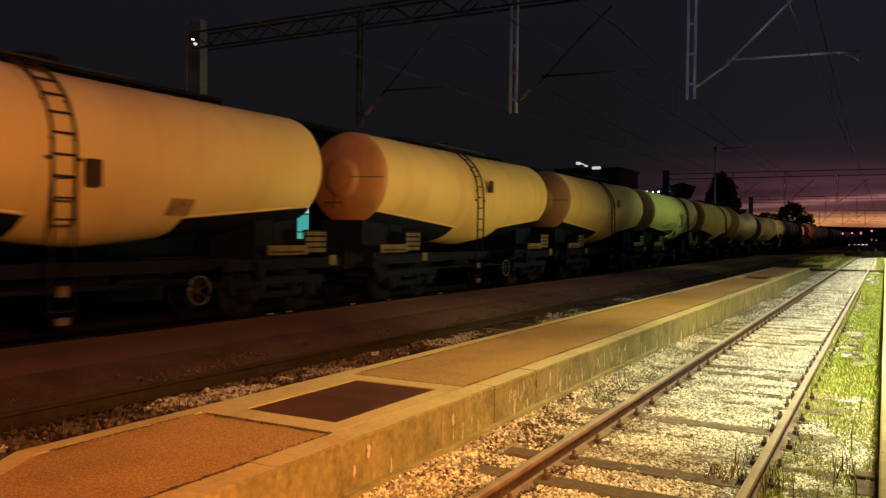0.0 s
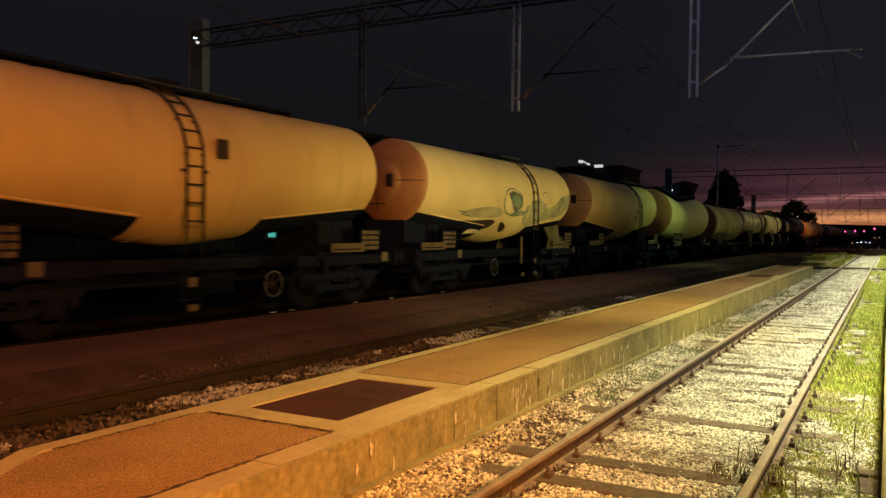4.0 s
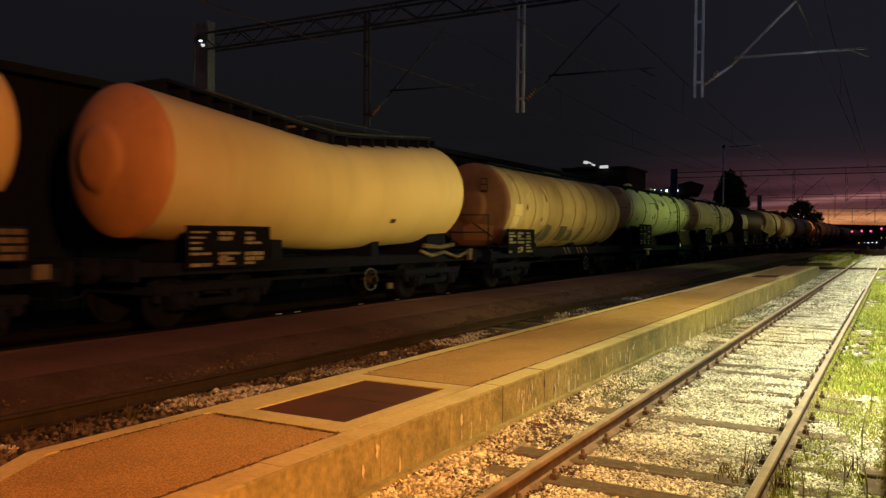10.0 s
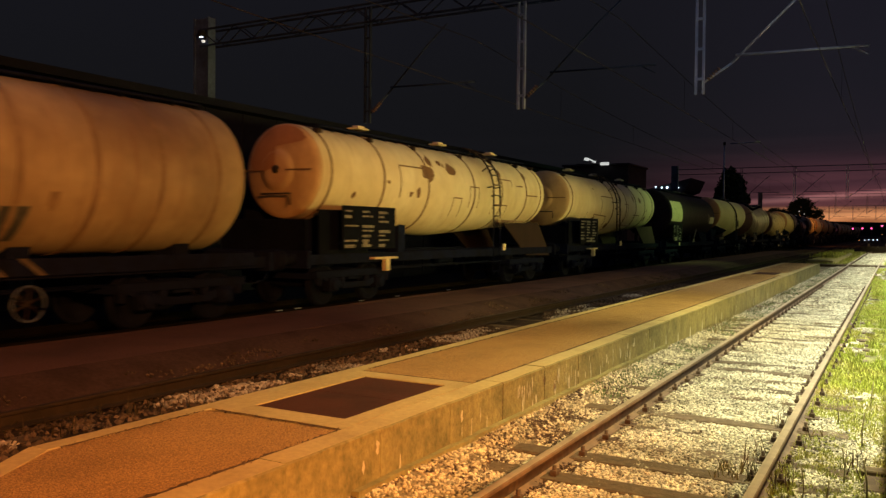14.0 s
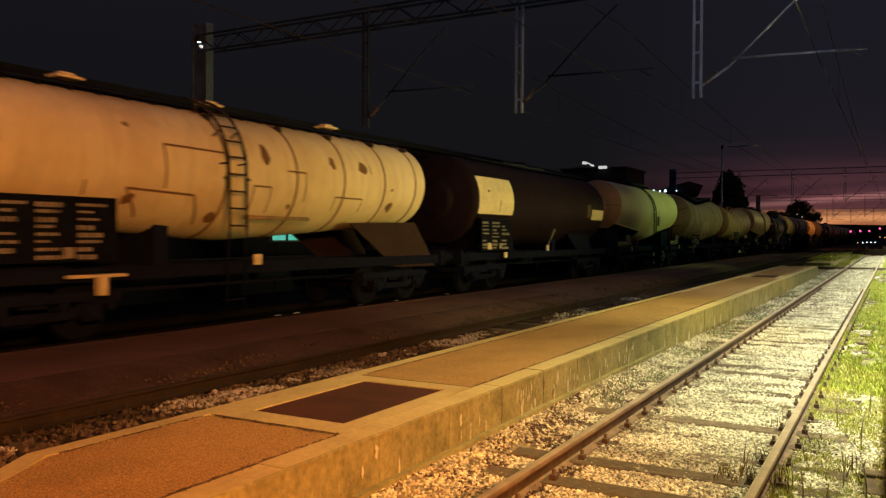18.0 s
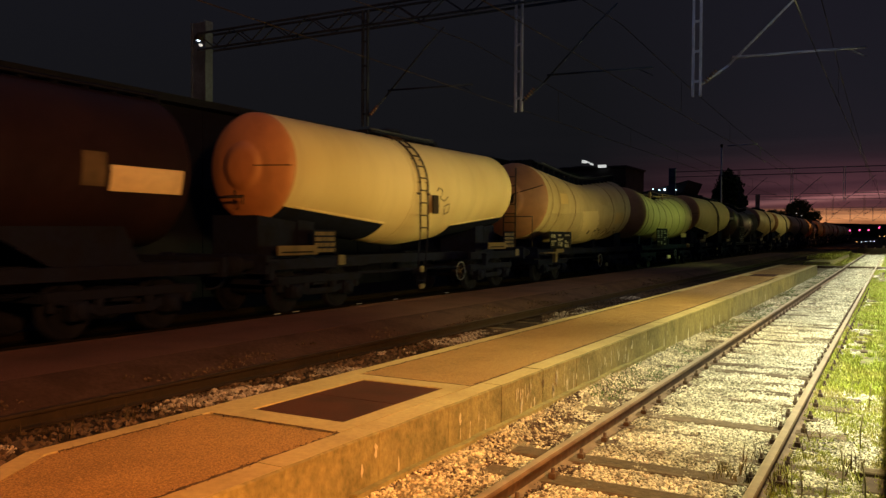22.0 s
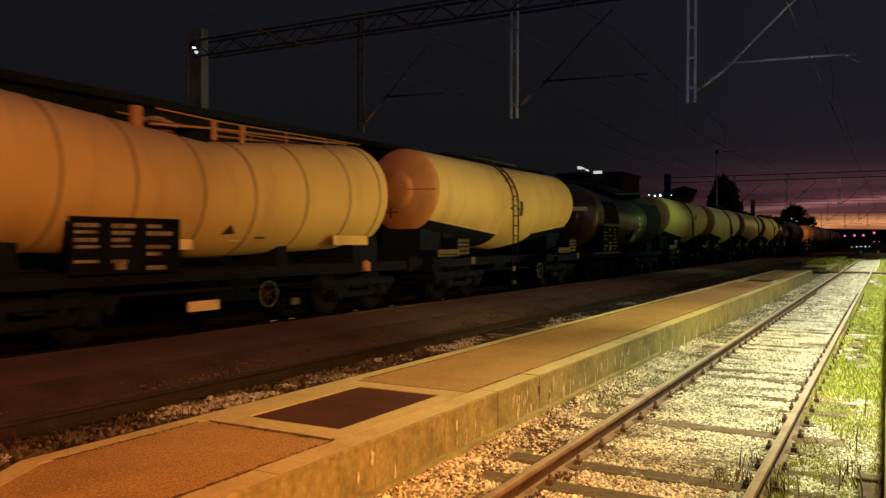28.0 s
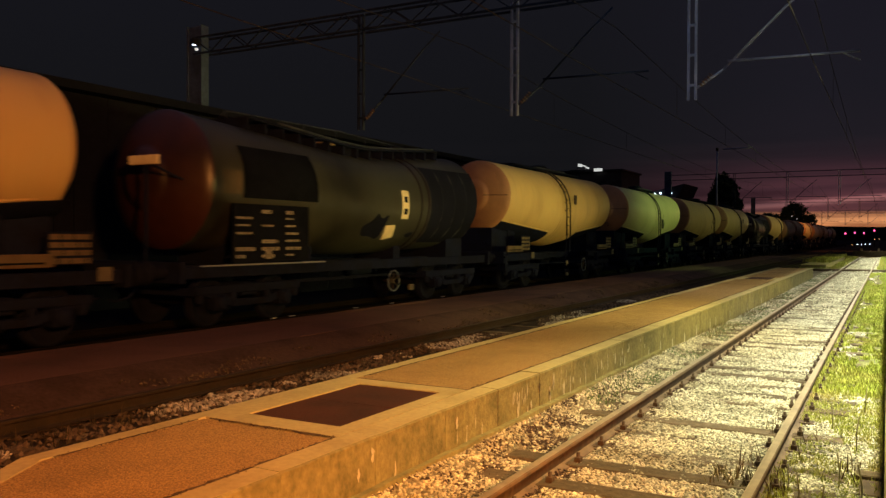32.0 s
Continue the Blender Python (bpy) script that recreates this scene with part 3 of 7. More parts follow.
def stones(name, mat, places, size, label, rough=True):
    """Many loose stones in one mesh."""
    base, faces = (np.array(ICO), np.array(ICO_F)) if rough else (np.array(OCT, float), np.array(OCT_F))
    n, k = len(places), len(base)
    r = size * rng.uniform(0.55, 1.5, (n, 1, 1)) * rng.uniform(0.7, 1.3, (n, 1, 3)) * np.array([1, 1, 0.75])
    v = base[None] * rng.uniform(0.72, 1.2, (n, k, 1)) * r
    a = rng.uniform(0, 6.28, n)
    c, s = np.cos(a)[:, None], np.sin(a)[:, None]
    tilt = rng.uniform(-0.6, 0.6, n)[:, None]
    z = v[..., 2] + v[..., 0] * tilt
    v = np.stack([v[..., 0] * c - v[..., 1] * s, v[..., 0] * s + v[..., 1] * c, z], -1) + np.asarray(places)[:, None]
    f = (faces[None] + (np.arange(n) * k)[:, None, None]).reshape(-1, 3)
    m = bpy.data.meshes.new(name)
    m.from_pydata(v.reshape(-1, 3).tolist(), [], f.tolist())
    m.materials.append(M[mat])
    m.update()
    return tagged(new(name, m), label, "ballast", kind="stuff")


def spread_places(x0, x1, y0, y1, count, lift, keep=None):
    out = []
    for x, y in zip(rng.uniform(x0, x1, count), rng.uniform(y0, y1, count)):
        if keep is None or keep(x, y):
            out.append((x, y, ground_height(x, y) + lift))
    return out


def off_sleeper(x, y):
    """Leaves most of the tops of the sleepers bare, more so in patches."""
    bare = noise.noise((x * 1.4, y * 0.9, 9)) > 0.20
    if y > 11.5:
        bare = x < -1.72 + 0.35 * noise.noise((x, y * 0.6, 9)) and 12 < y < 34
    elif x < -2.4:
        bare = noise.noise((x * 2, y * 1.1, 19)) > 0.0
    on = abs((y - SLEEPER_0) / SLEEPER_STEP - round((y - SLEEPER_0) / SLEEPER_STEP)) < 0.075 + 0.06 * noise.noise((x * 3, y * 3, 2))
    if x > -0.52 + 0.3 * noise.noise((x, y * 0.9, 21)) and y > 10.5:
        return False
    if x < -2.1 and y < 9.0 and noise.noise((x * 2.4, y * 1.6, 31)) > -0.08 and rng.random() < 0.62:
        return False
    near_rail = abs(abs(x - TRACK_X[0]) - 0.75) < 0.09
    return not near_rail and not (on and bare and y > 5.3 and abs(x - TRACK_X[0]) < 1.3)


SLEEPER_0, SLEEPER_STEP = 3.10, 0.633
stones("ballast_stones", "stone", spread_places(-3.08, -0.05, 2.2, 9.5, 76000, 0.008, off_sleeper), 0.0125, "broken pale limestone ballast lying between the rails")
stones("ballast_stones", "stone", spread_places(-3.08, -0.05, 9.5, 22, 74000, 0.008, off_sleeper), 0.0155, "broken pale limestone ballast lying between the rails", False)
stones("ballast_stones", "stone", spread_places(-3.08, -0.05, 22, 50, 40000, 0.008, off_sleeper), 0.022, "broken pale limestone ballast lying between the rails", False)
stones("ballast_stones", "stone", spread_places(-2.9, -0.3, 50, 90, 12000, 0.012), 0.05, "broken pale limestone ballast lying between the rails", False)
stones("ballast_stones", "stone", spread_places(-3.9, -0.05, -8, 2.2, 14000, 0.008, off_sleeper), 0.026, "broken pale limestone ballast lying between the rails", False)
stones("ballast_stones", "dark_stone", spread_places(-3.08, -2.1, 2.2, 10, 15000, 0.006, lambda x, y: noise.noise((x * 3, y * 2, 6)) > 0.0), 0.015, "dark soil crumbs among the pale ballast", False)
stones("ballast_stones", "dark_stone", spread_places(-7.8, -4.75, 1.5, 30, 16000, 0.012, lambda x, y: noise.noise((x * 0.8, y * 0.5, 2)) > -0.3), 0.030, "grimy dark ballast of the middle track", False)
stones("ballast_stones", "mid_stone", spread_places(-6.95, -5.62, 2.0, 24, 17000, 0.02, lambda x, y: noise.noise((x * 1.3, y * 0.7, 5)) + 0.55 * noise.noise((x * 4, y * 4, 1)) > 0.22), 0.021, "loose clumps of pale stones between dark rails", True)


# ---------------------------------------------------------------- tracks
def rail_mesh(y0, y1, steel, head):
    half = [(0.0, 0.0), (0.030, -0.003), (0.036, -0.012), (0.036, -0.034), (0.012, -0.048), (0.009, -0.125), (0.030, -0.140), (0.070, -0.150), (0.070, -0.16)]
    ring = half + [(-x, z) for x, z in reversed(half[1:])]
    n = len(ring)
    b = Build()
    b.add([(x, y, z) for y in (y0, y1) for x, z in ring], [(i, i + n, (i + 1) % n + n, (i + 1) % n) for i in range(n)] + [tuple(range(n)), tuple(reversed(range(n, 2 * n)))])
    m = b.mesh("rail", M[steel])
    m.materials.append(M[head])
    m.materials.append(M["rail_web" if steel == "rail_steel" else steel])
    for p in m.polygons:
        # faces below the head take the web colour with painted shadow
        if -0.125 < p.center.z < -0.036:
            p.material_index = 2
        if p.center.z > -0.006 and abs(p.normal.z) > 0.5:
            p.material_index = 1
    return m


def railway_track(x, label, sleepers, chairs, y_end, steel="dark_rail", head="dark_rail"):
    t = thing("railway_track", label, "railway track", kind="structure", at=(x, 0, 0))
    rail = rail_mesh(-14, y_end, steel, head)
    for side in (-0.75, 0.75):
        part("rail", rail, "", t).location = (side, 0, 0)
    sl = Build().box(-1.25, 1.25, -0.12, 0.12, -0.30, -0.148, 0.012)
    # the train's track gets sleepers painted as dark as its shade
    sl = sl.mesh("sleeper", M["train_shade" if x < -10 else "sleeper"])
    ch = Build().box(-0.17, 0.17, -0.07, 0.07, -0.155, -0.138, 0.004)
    for s in (-1, 1):
        ch.box(s * 0.10 - 0.025, s * 0.10 + 0.025, -0.03, 0.03, -0.14, -0.095, 0.006)
        ch.lathe([(0, 0.016), (0.05, 0.016), (0.052, 0.0)], (s * 0.10, 0, -0.11), (0, 0, 1), 6)
    ch = ch.mesh("rail_chair", M["chair"])
    for i in range(-18, sleepers):
        y = SLEEPER_0 + SLEEPER_STEP * i
        o = part("sleeper", sl, "", t)
        o.location = (random.uniform(-0.05, 0.05), y + random.uniform(-0.03, 0.03), random.uniform(-0.012, 0.012) - (0.05 if x < -4 else 0.0))
        o.rotation_euler = (0, 0, random.uniform(-0.025, 0.025))
        if 0 <= i < chairs:
            for side in (-0.75, 0.75):
                c = part("rail_chair", ch, "", o)
                c.location = (side - o.location.x, 0, -o.location.z)
    return t


railway_track(TRACK_X[0], "worn rails on old oak sleepers in pale ballast", 76, 45, 140, "rail_steel", "rail_head")
railway_track(TRACK_X[1], "rusty rails of the dark middle track", 50, 0, 300)
track_3 = railway_track(TRACK_X[2], "rails under the passing tank wagons", 40, 0, 420, "train_shade", "train_shade")
# small pale-blue blocks stand in for lamp reflections on the rail head
for y in (12.75, 13.35, 15.7, 17.3, 20.0):
    part("worn_rail_spot", Build().box(0.745, 0.788, y, y + 0.20, -0.012, 0.003, 0.002), "glint", track_3, "pale block painted as a glint on the rail head")


# ---------------------------------------------------------------- platforms
def rough_slab(b, x0, x1, y0, y1, z0, z1, step=0.25, wobble=0.004):
    """A slab whose top is slightly uneven."""
    nx, ny = max(2, int((x1 - x0) / step) + 1), max(2, int((y1 - y0) / step) + 1)
    xs, ys = np.linspace(x0, x1, nx), np.linspace(y0, y1, ny)
    v = [(x, y, z1 + wobble * noise.noise((x * 3, y * 3, 1))) for y in ys for x in xs]
    f = [(j * nx + i, j * nx + i + 1, (j + 1) * nx + i + 1, (j + 1) * nx + i) for j in range(ny - 1) for i in range(nx - 1)]
    rim = [i for i in range(nx)] + [j * nx + nx - 1 for j in range(1, ny)] + [(ny - 1) * nx + i for i in reversed(range(nx - 1))] + [j * nx for j in reversed(range(1, ny - 1))]
    k = len(v)
    v += [(v[i][0], v[i][1], z0) for i in rim]
    m = len(rim)
    f += [(rim[i], k + i, k + (i + 1) % m, rim[(i + 1) % m]) for i in range(m)]
    b.add(v, f)


PLAT_Z, KERB_X, BACK_X = 0.308, -3.10, -4.72


def kerb_block(length, gap):
    """One cast block of the platform edge, with a worn, slightly uneven lip."""
    b = Build()
    prof = [(-0.215, -0.55), (0.0, -0.55), (0.0, -0.05), (0.004, -0.012), (-0.012, 0.0), (-0.205, 0.002), (-0.215, -0.006)]
    ys = np.linspace(gap, length - gap, 6)
    v, n = [], len(prof)
    for y in ys:
        chip = 0.010 * noise.noise((y * 6 + length * 50, 4, 0))
        v += [(x + (chip if i in (3, 4) else 0), y, z - (abs(chip) if i == 4 else 0)) for i, (x, z) in enumerate(prof)]
    f = [(j * n + i, j * n + (i + 1) % n, (j + 1) * n + (i + 1) % n, (j + 1) * n + i) for j in range(5) for i in range(n)]
    f += [tuple(reversed(range(n))), tuple(range(5 * n, 6 * n))]
    return b.add(v, f).mesh("kerb_block", M["kerb"])


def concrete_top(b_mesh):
    """Gives the top of a block the paler concrete; lip and face keep the darker one."""
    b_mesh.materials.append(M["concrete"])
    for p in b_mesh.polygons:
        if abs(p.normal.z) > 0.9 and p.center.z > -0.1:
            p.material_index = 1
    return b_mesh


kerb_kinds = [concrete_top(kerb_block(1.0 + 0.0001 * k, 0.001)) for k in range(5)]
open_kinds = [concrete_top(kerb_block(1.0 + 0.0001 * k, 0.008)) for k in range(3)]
p1 = thing("platform", "low narrow island platform with concrete kerb and red-brown asphalt", "platform", kind="structure")
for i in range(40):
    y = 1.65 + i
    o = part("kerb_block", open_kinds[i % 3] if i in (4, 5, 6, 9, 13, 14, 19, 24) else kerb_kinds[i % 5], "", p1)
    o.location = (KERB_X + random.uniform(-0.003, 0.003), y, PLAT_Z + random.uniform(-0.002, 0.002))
seam = Build().box(-0.205, -0.004, -0.011, 0.011, -0.54, -0.004).mesh("joint", M["dirt"])
for i in (5, 6, 10, 14, 20, 25):
    part("joint", seam, "", p1).location = (KERB_X, 1.65 + i, PLAT_Z)
flake = random.Random(5)
stain_at = [flake.gauss(c, 0.16) for c in (6.2, 7.05, 7.3, 8.0, 8.3, 9.1, 9.8, 10.6) for _ in range(6)] + [flake.uniform(4.4, 13.0) for _ in range(14)]
for y in stain_at:
    z, hgt, wid = flake.uniform(0.06, 0.27), flake.uniform(0.05, 0.22), flake.uniform(0.006, 0.030)
    edge = [(y + wid * flake.uniform(0.3, 1.25) * math.cos(a), z - hgt / 2 + hgt / 2 * flake.uniform(0.55, 1.1) * math.sin(a)) for a in np.linspace(0, 5.9, 13)]
    part("lime_flake", Build().add([(KERB_X + 0.0085, u, min(v, 0.285)) for u, v in edge], [tuple(range(13))]), "lime", p1)
for y in (11.9, 12.6, 13.4, 14.3, 15.3, 16.6, 17.2, 18.9, 21.5, 24.0):
    wid, top = flake.uniform(0.03, 0.06), flake.uniform(0.04, 0.12)
    part("lime_flake", Build().add([(KERB_X + 0.0085, y - wid, -0.12), (KERB_X + 0.0085, y + wid, -0.12), (KERB_X + 0.0085, y + wid * 0.5, top * 0.4), (KERB_X + 0.0085, y + wid * 0.1, top), (KERB_X + 0.0085, y - wid * 0.5, top * 0.3)], [(0, 1, 2, 3, 4)]), "lime", p1)
part("spalled_hole", Build().add([(KERB_X + 0.0088, 7.63 + 0.020 * math.cos(a) * (1 + 0.3 * math.sin(3 * a)), 0.165 + 0.055 * math.sin(a)) for a in np.linspace(0, 5.8, 11)], [tuple(range(11))]), "dirt", p1, "dark spalled hole in the kerb")
b = Build()
rough_slab(b, KERB_X + 0.002, KERB_X + 0.062, 4.3, 12.5, -0.4, -0.030, 0.11, 0.014)
part("kerb_footing", b, "kerb", p1, "narrow uneven concrete footing along the kerb")
back = Build()
back.box(BACK_X, BACK_X + 0.17, 3.1, 41.65, -0.5, PLAT_Z - 0.001, 0.015)
part("back_kerb", back, "concrete", p1)


def flat_slab(corners, z0, z1):
    n = len(corners)
    return Build().add([(x, y, z0) for x, y in corners] + [(x, y, z1) for x, y in corners], [tuple(range(n, 2 * n)), tuple(reversed(range(n)))] + [(i, (i + 1) % n, n + (i + 1) % n, n + i) for i in range(n)])


part("back_kerb", flat_slab([(-4.72, 3.105), (-4.55, 3.105), (-4.28, 2.62), (-3.98, 1.65), (-4.2, 1.65), (-4.45, 2.65)], -0.5, PLAT_Z - 0.004), "concrete", p1)
core = Build().box(BACK_X + 0.15, KERB_X - 0.20, 3.1, 41.6, -0.5, PLAT_Z - 0.06)
part("core", core, "concrete", p1)
# the concrete surround of the pit cover
for n_, (x0, x1, y0, y1) in enumerate([(-4.55, -4.345, 4.49, 6.45), (-3.475, KERB_X - 0.22, 4.49, 6.45), (-4.345, -3.475, 4.49, 4.735), (-4.345, -3.475, 6.235, 6.45)]):
    b = Build()
    rough_slab(b, x0, x1, y0, y1, PLAT_Z - 0.06, PLAT_Z + 0.002, 0.2, 0.003)
    part("cover_surround", b, "concrete", p1)
b = Build().box(-4.335, -3.485, 4.745, 6.225, PLAT_Z - 0.03, PLAT_Z - 0.004, 0.004)
for k in range(1):
    b.box(-4.32, -3.50, 5.48 + 0.5 * k, 5.49 + 0.5 * k, PLAT_Z - 0.005, PLAT_Z - 0.0015)
part("pit_cover", b, "cover", p1, "rusty brown steel pit cover")
b = Build().box(-4.3, -3.5, 29.2, 30.6, PLAT_Z - 0.03, PLAT_Z + 0.006, 0.004)
part("pit_cover", b, "cover", p1, "rusty brown steel pit cover")
joints = [4.47, 6.47, 29.1, 30.7, 41.6]
for y0, y1 in zip(joints, joints[1:]):
    if (y0, y1) in ((4.47, 6.47), (29.1, 30.7)):
        continue
    b = Build()
    rough_slab(b, -4.545, KERB_X - 0.22, y0 + 0.012, y1 - 0.012, PLAT_Z - 0.06, PLAT_Z - 0.006, 0.22, 0.008)
    part("asphalt_panel", b, "asphalt", p1)


def dirt_seam(p, q, width, seed):
    """A ragged line of dirt and broken edge along a joint."""
    r = random.Random(seed)
    p, q = Vector((*p, PLAT_Z - 0.001)), Vector((*q, PLAT_Z - 0.001))
    n = max(4, int((q - p).length / 0.035))
    d = (q - p).normalized()
    a = Vector((-d.y, d.x, 0))
    b = Build()
    v = []
    for i in range(n + 1):
        c = p + (q - p) * (i / n) + a * (0.012 * noise.noise((i * 0.21, seed, 0)) + r.uniform(-0.009, 0.009))
        w = 0.65 * width * (0.3 + 2.0 * max(0.0, 0.5 + 0.9 * noise.noise((i * 0.17, seed, 5)))) * r.uniform(0.35, 1.5)
        v += [c - a * w, c + a * w * 0.3 + Vector((0, 0, 0.003)), c + a * w]
    f = []
    for i in range(n):
        f += [(3 * i, 3 * i + 3, 3 * i + 4, 3 * i + 1), (3 * i + 1, 3 * i + 4, 3 * i + 5, 3 * i + 2)]
    return part("dirt_seam", b.add(v, f), "dirt", p1)


k_ = KERB_X - 0.22
crumbs = []
for i_, (p_, q_, w_) in enumerate([((k_, 1.7), (k_, 4.47), 0.022), ((-4.5, 4.475), (k_, 4.475), 0.016), ((-4.52, 6.47), (k_, 6.47), 0.008), ((k_, 6.5), (k_, 14.0), 0.014), ((k_, 14.0), (k_, 28.0), 0.012), ((-4.545, 3.2), (-4.545, 4.4), 0.012), ((-4.545, 6.6), (-4.545, 20.0), 0.010)]):
    dirt_seam(p_, q_, w_, i_ + 1)
    crumbs += [(p_[0] + (q_[0] - p_[0]) * u + rng.normal() * w_ * 0.9, p_[1] + (q_[1] - p_[1]) * u + rng.normal() * w_ * 0.9, PLAT_Z) for u in rng.uniform(0, 1, int(70 * math.hypot(q_[0] - p_[0], q_[1] - p_[1])))]
stones("asphalt_crumbs", "dirt", crumbs, 0.0055, "loose brown crumbs along the joints of the asphalt", False)
grit = [(x, y, PLAT_Z - 0.0062) for x, y in zip(rng.uniform(-4.5, -3.34, 5200), rng.uniform(3.2, 4.44, 5200))]
grit += [(x, y, PLAT_Z - 0.0062) for x, y in zip(rng.uniform(-4.0, -3.34, 3600), rng.uniform(1.7, 3.2, 3600))]
grit += [(x, y, PLAT_Z - 0.0050) for x, y in zip(rng.uniform(-4.52, -3.34, 9000), rng.uniform(6.5, 13.0, 9000))]
stones("asphalt_grit", "grit", grit, 0.0030, "pale and dark grit worn out of the asphalt", False)
part("asphalt_panel", flat_slab([(-4.545, 4.458), (-4.545, 3.12), (-4.27, 2.62), (-3.97, 1.65), (KERB_X - 0.22, 1.65), (KERB_X - 0.22, 4.458)], -0.5, PLAT_Z - 0.006), "asphalt", p1)
b = Build()
rough_slab(b, -4.545, KERB_X - 0.22, 29.12, 30.68, PLAT_Z - 0.06, PLAT_Z - 0.004, 0.3, 0.004)
part("cover_surround", b, "concrete", p1)

# further along, past the boarded crossing, the platform goes on overgrown
p1b = thing("platform", "overgrown far end of the low island platform", "platform", kind="structure")
b = Build()
rough_slab(b, -4.7, -3.3, 54, 78, -0.4, 0.10, 0.8, 0.06)
part("core", b, "concrete", p1b)

p2 = thing("platform", "dark low asphalt platform beside the tank wagons", "platform", kind="structure")
b = Build()
rough_slab(b, -9.98, -8.13, -6, 80, -0.3, 0.103, 0.7, 0.02)
part("core", b, "old_asphalt", p2)
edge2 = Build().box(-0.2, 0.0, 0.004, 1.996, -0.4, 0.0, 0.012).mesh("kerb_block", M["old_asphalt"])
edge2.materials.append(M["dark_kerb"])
# block sides painted darker than the tops, as their shaded side
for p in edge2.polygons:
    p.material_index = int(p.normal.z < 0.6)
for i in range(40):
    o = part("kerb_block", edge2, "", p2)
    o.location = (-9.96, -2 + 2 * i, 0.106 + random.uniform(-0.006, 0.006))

bank, cols, ys_ = Build(), 6, np.arange(-6, 80.1, 0.4)
bank.add([(-8.14 + 0.95 * u / (cols - 1) + 0.05 * noise.noise((u, y, 2)), y, 0.108 - 0.29 * (u / (cols - 1)) ** 1.4 + (0.03 * noise.noise((u * 0.9, y * 1.1, 7)) if u else 0.0)) for y in ys_ for u in range(cols)],
         [(j * cols + i, j * cols + i + 1, (j + 1) * cols + i + 1, (j + 1) * cols + i) for j in range(len(ys_) - 1) for i in range(cols - 1)], True)
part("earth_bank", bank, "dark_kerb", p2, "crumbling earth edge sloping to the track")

crumb = [(x, y, 0.125 - 0.29 * max(0.0, (x + 8.14) / 0.95) ** 1.4) for x, y in zip(rng.uniform(-8.0, -7.2, 6000), rng.uniform(2.0, 34.0, 6000)) if noise.noise((x * 2.2, y * 0.9, 12)) + 0.6 * (x + 7.5) > 0.08]
stones("bank_crumbs", "dark_stone", crumb, 0.017, "grimy stones and soil crumbs on the sloping platform edge", False)

p0 = thing("platform", "paved station platform on which the viewer stands", "platform", kind="structure")
b = Build()
rough_slab(b, 0.28, 14, -12, 70, -0.3, 0.29, 1.0, 0.004)
part("core", b, "concrete", p0)
edge0 = Build().box(-0.005, 0.275, 0.004, 1.996, -0.4, 0.295, 0.012).mesh("kerb_block", M["concrete"])
for i in range(40):
    part("kerb_block", edge0, "", p0).location = (0, -10 + 2 * i, 0)

# boarded crossing and the timber stop block at the end of the near track
cr = thing("board_crossing", "dark timber board crossing laid between the rails", "crossing")
for i in range(4):
    b = Build().box(-4.9, -0.05, 50.6 + 0.3 * i, 50.87 + 0.3 * i, -0.16, -0.035 + random.uniform(-0.01, 0.01), 0.01)
    part("board", b, "sleeper", cr)
st = thing("buffer_stop", "dark timber and rail buffer stop across the near track", "buffer stop", at=(TRACK_X[0], 88, 0))
part("beam", Build().box(-1.5, 1.5, -0.15, 0.15, 0.05, 0.55, 0.02), "sleeper", st)
for s in (-0.75, 0.75):
    part("post", Build().box(s - 0.1, s + 0.1, 0.15, 0.35, -0.16, 0.8, 0.01), "rail_steel", st)
    part("strut", Build().bar((s, 0.3, 0.6), (s, 2.0, -0.1), 0.12), "rail_steel", st)
pl = thing("cable_duct_cover", "dark wooden cable duct cover in the gravel", "duct cover")
part("board", Build().box(-0.20, -0.02, 6.9, 7.06, -0.2, -0.11, 0.01), "sleeper", pl)
part("board", Build().box(-0.17, -0.02, 6.45, 6.86, -0.2, -0.13, 0.01), "chair", pl)


# ---------------------------------------------------------------- tank wagons
# In a wagon's own space x points to the platforms, y along the train from its leading buffers, z up from the rail.
def bent(length, z_end, z_mid, r_end, r_mid, inset=1.3, mid=0.5, front=None, rear=None, z_rear=None, turn=0.04):
    """The line of a tank: centre height and radius at y, two straight halves meeting at its lowest place."""
    y0, y1 = front or inset, length - (rear or inset)
    ym = y0 + (y1 - y0) * mid

    def at(y):
        u = (ym - y) / (ym - y0) if y < ym else (y - ym) / (y1 - ym)
        u = math.sqrt(u * u + turn * turn)
        return z_mid + ((z_end if y < ym else z_rear or z_end) - z_mid) * u, r_mid + (r_end - r_mid) * u

    at.y0, at.y1, at.ym = y0, y1, ym
    return at


def shell(line, n=56, steps=40):
    b = Build()
    ys = np.linspace(line.y0, line.y1, steps)
    v = []
    for y in ys:
        z, r = line(y)
        v += [(r * math.cos(2 * math.pi * k / n), y, z + r * math.sin(2 * math.pi * k / n)) for k in range(n)]
    f = [(i * n + k, (i + 1) * n + k, (i + 1) * n + (k + 1) % n, i * n + (k + 1) % n) for i in range(steps - 1) for k in range(n)]
    return b.add(v, f, True)


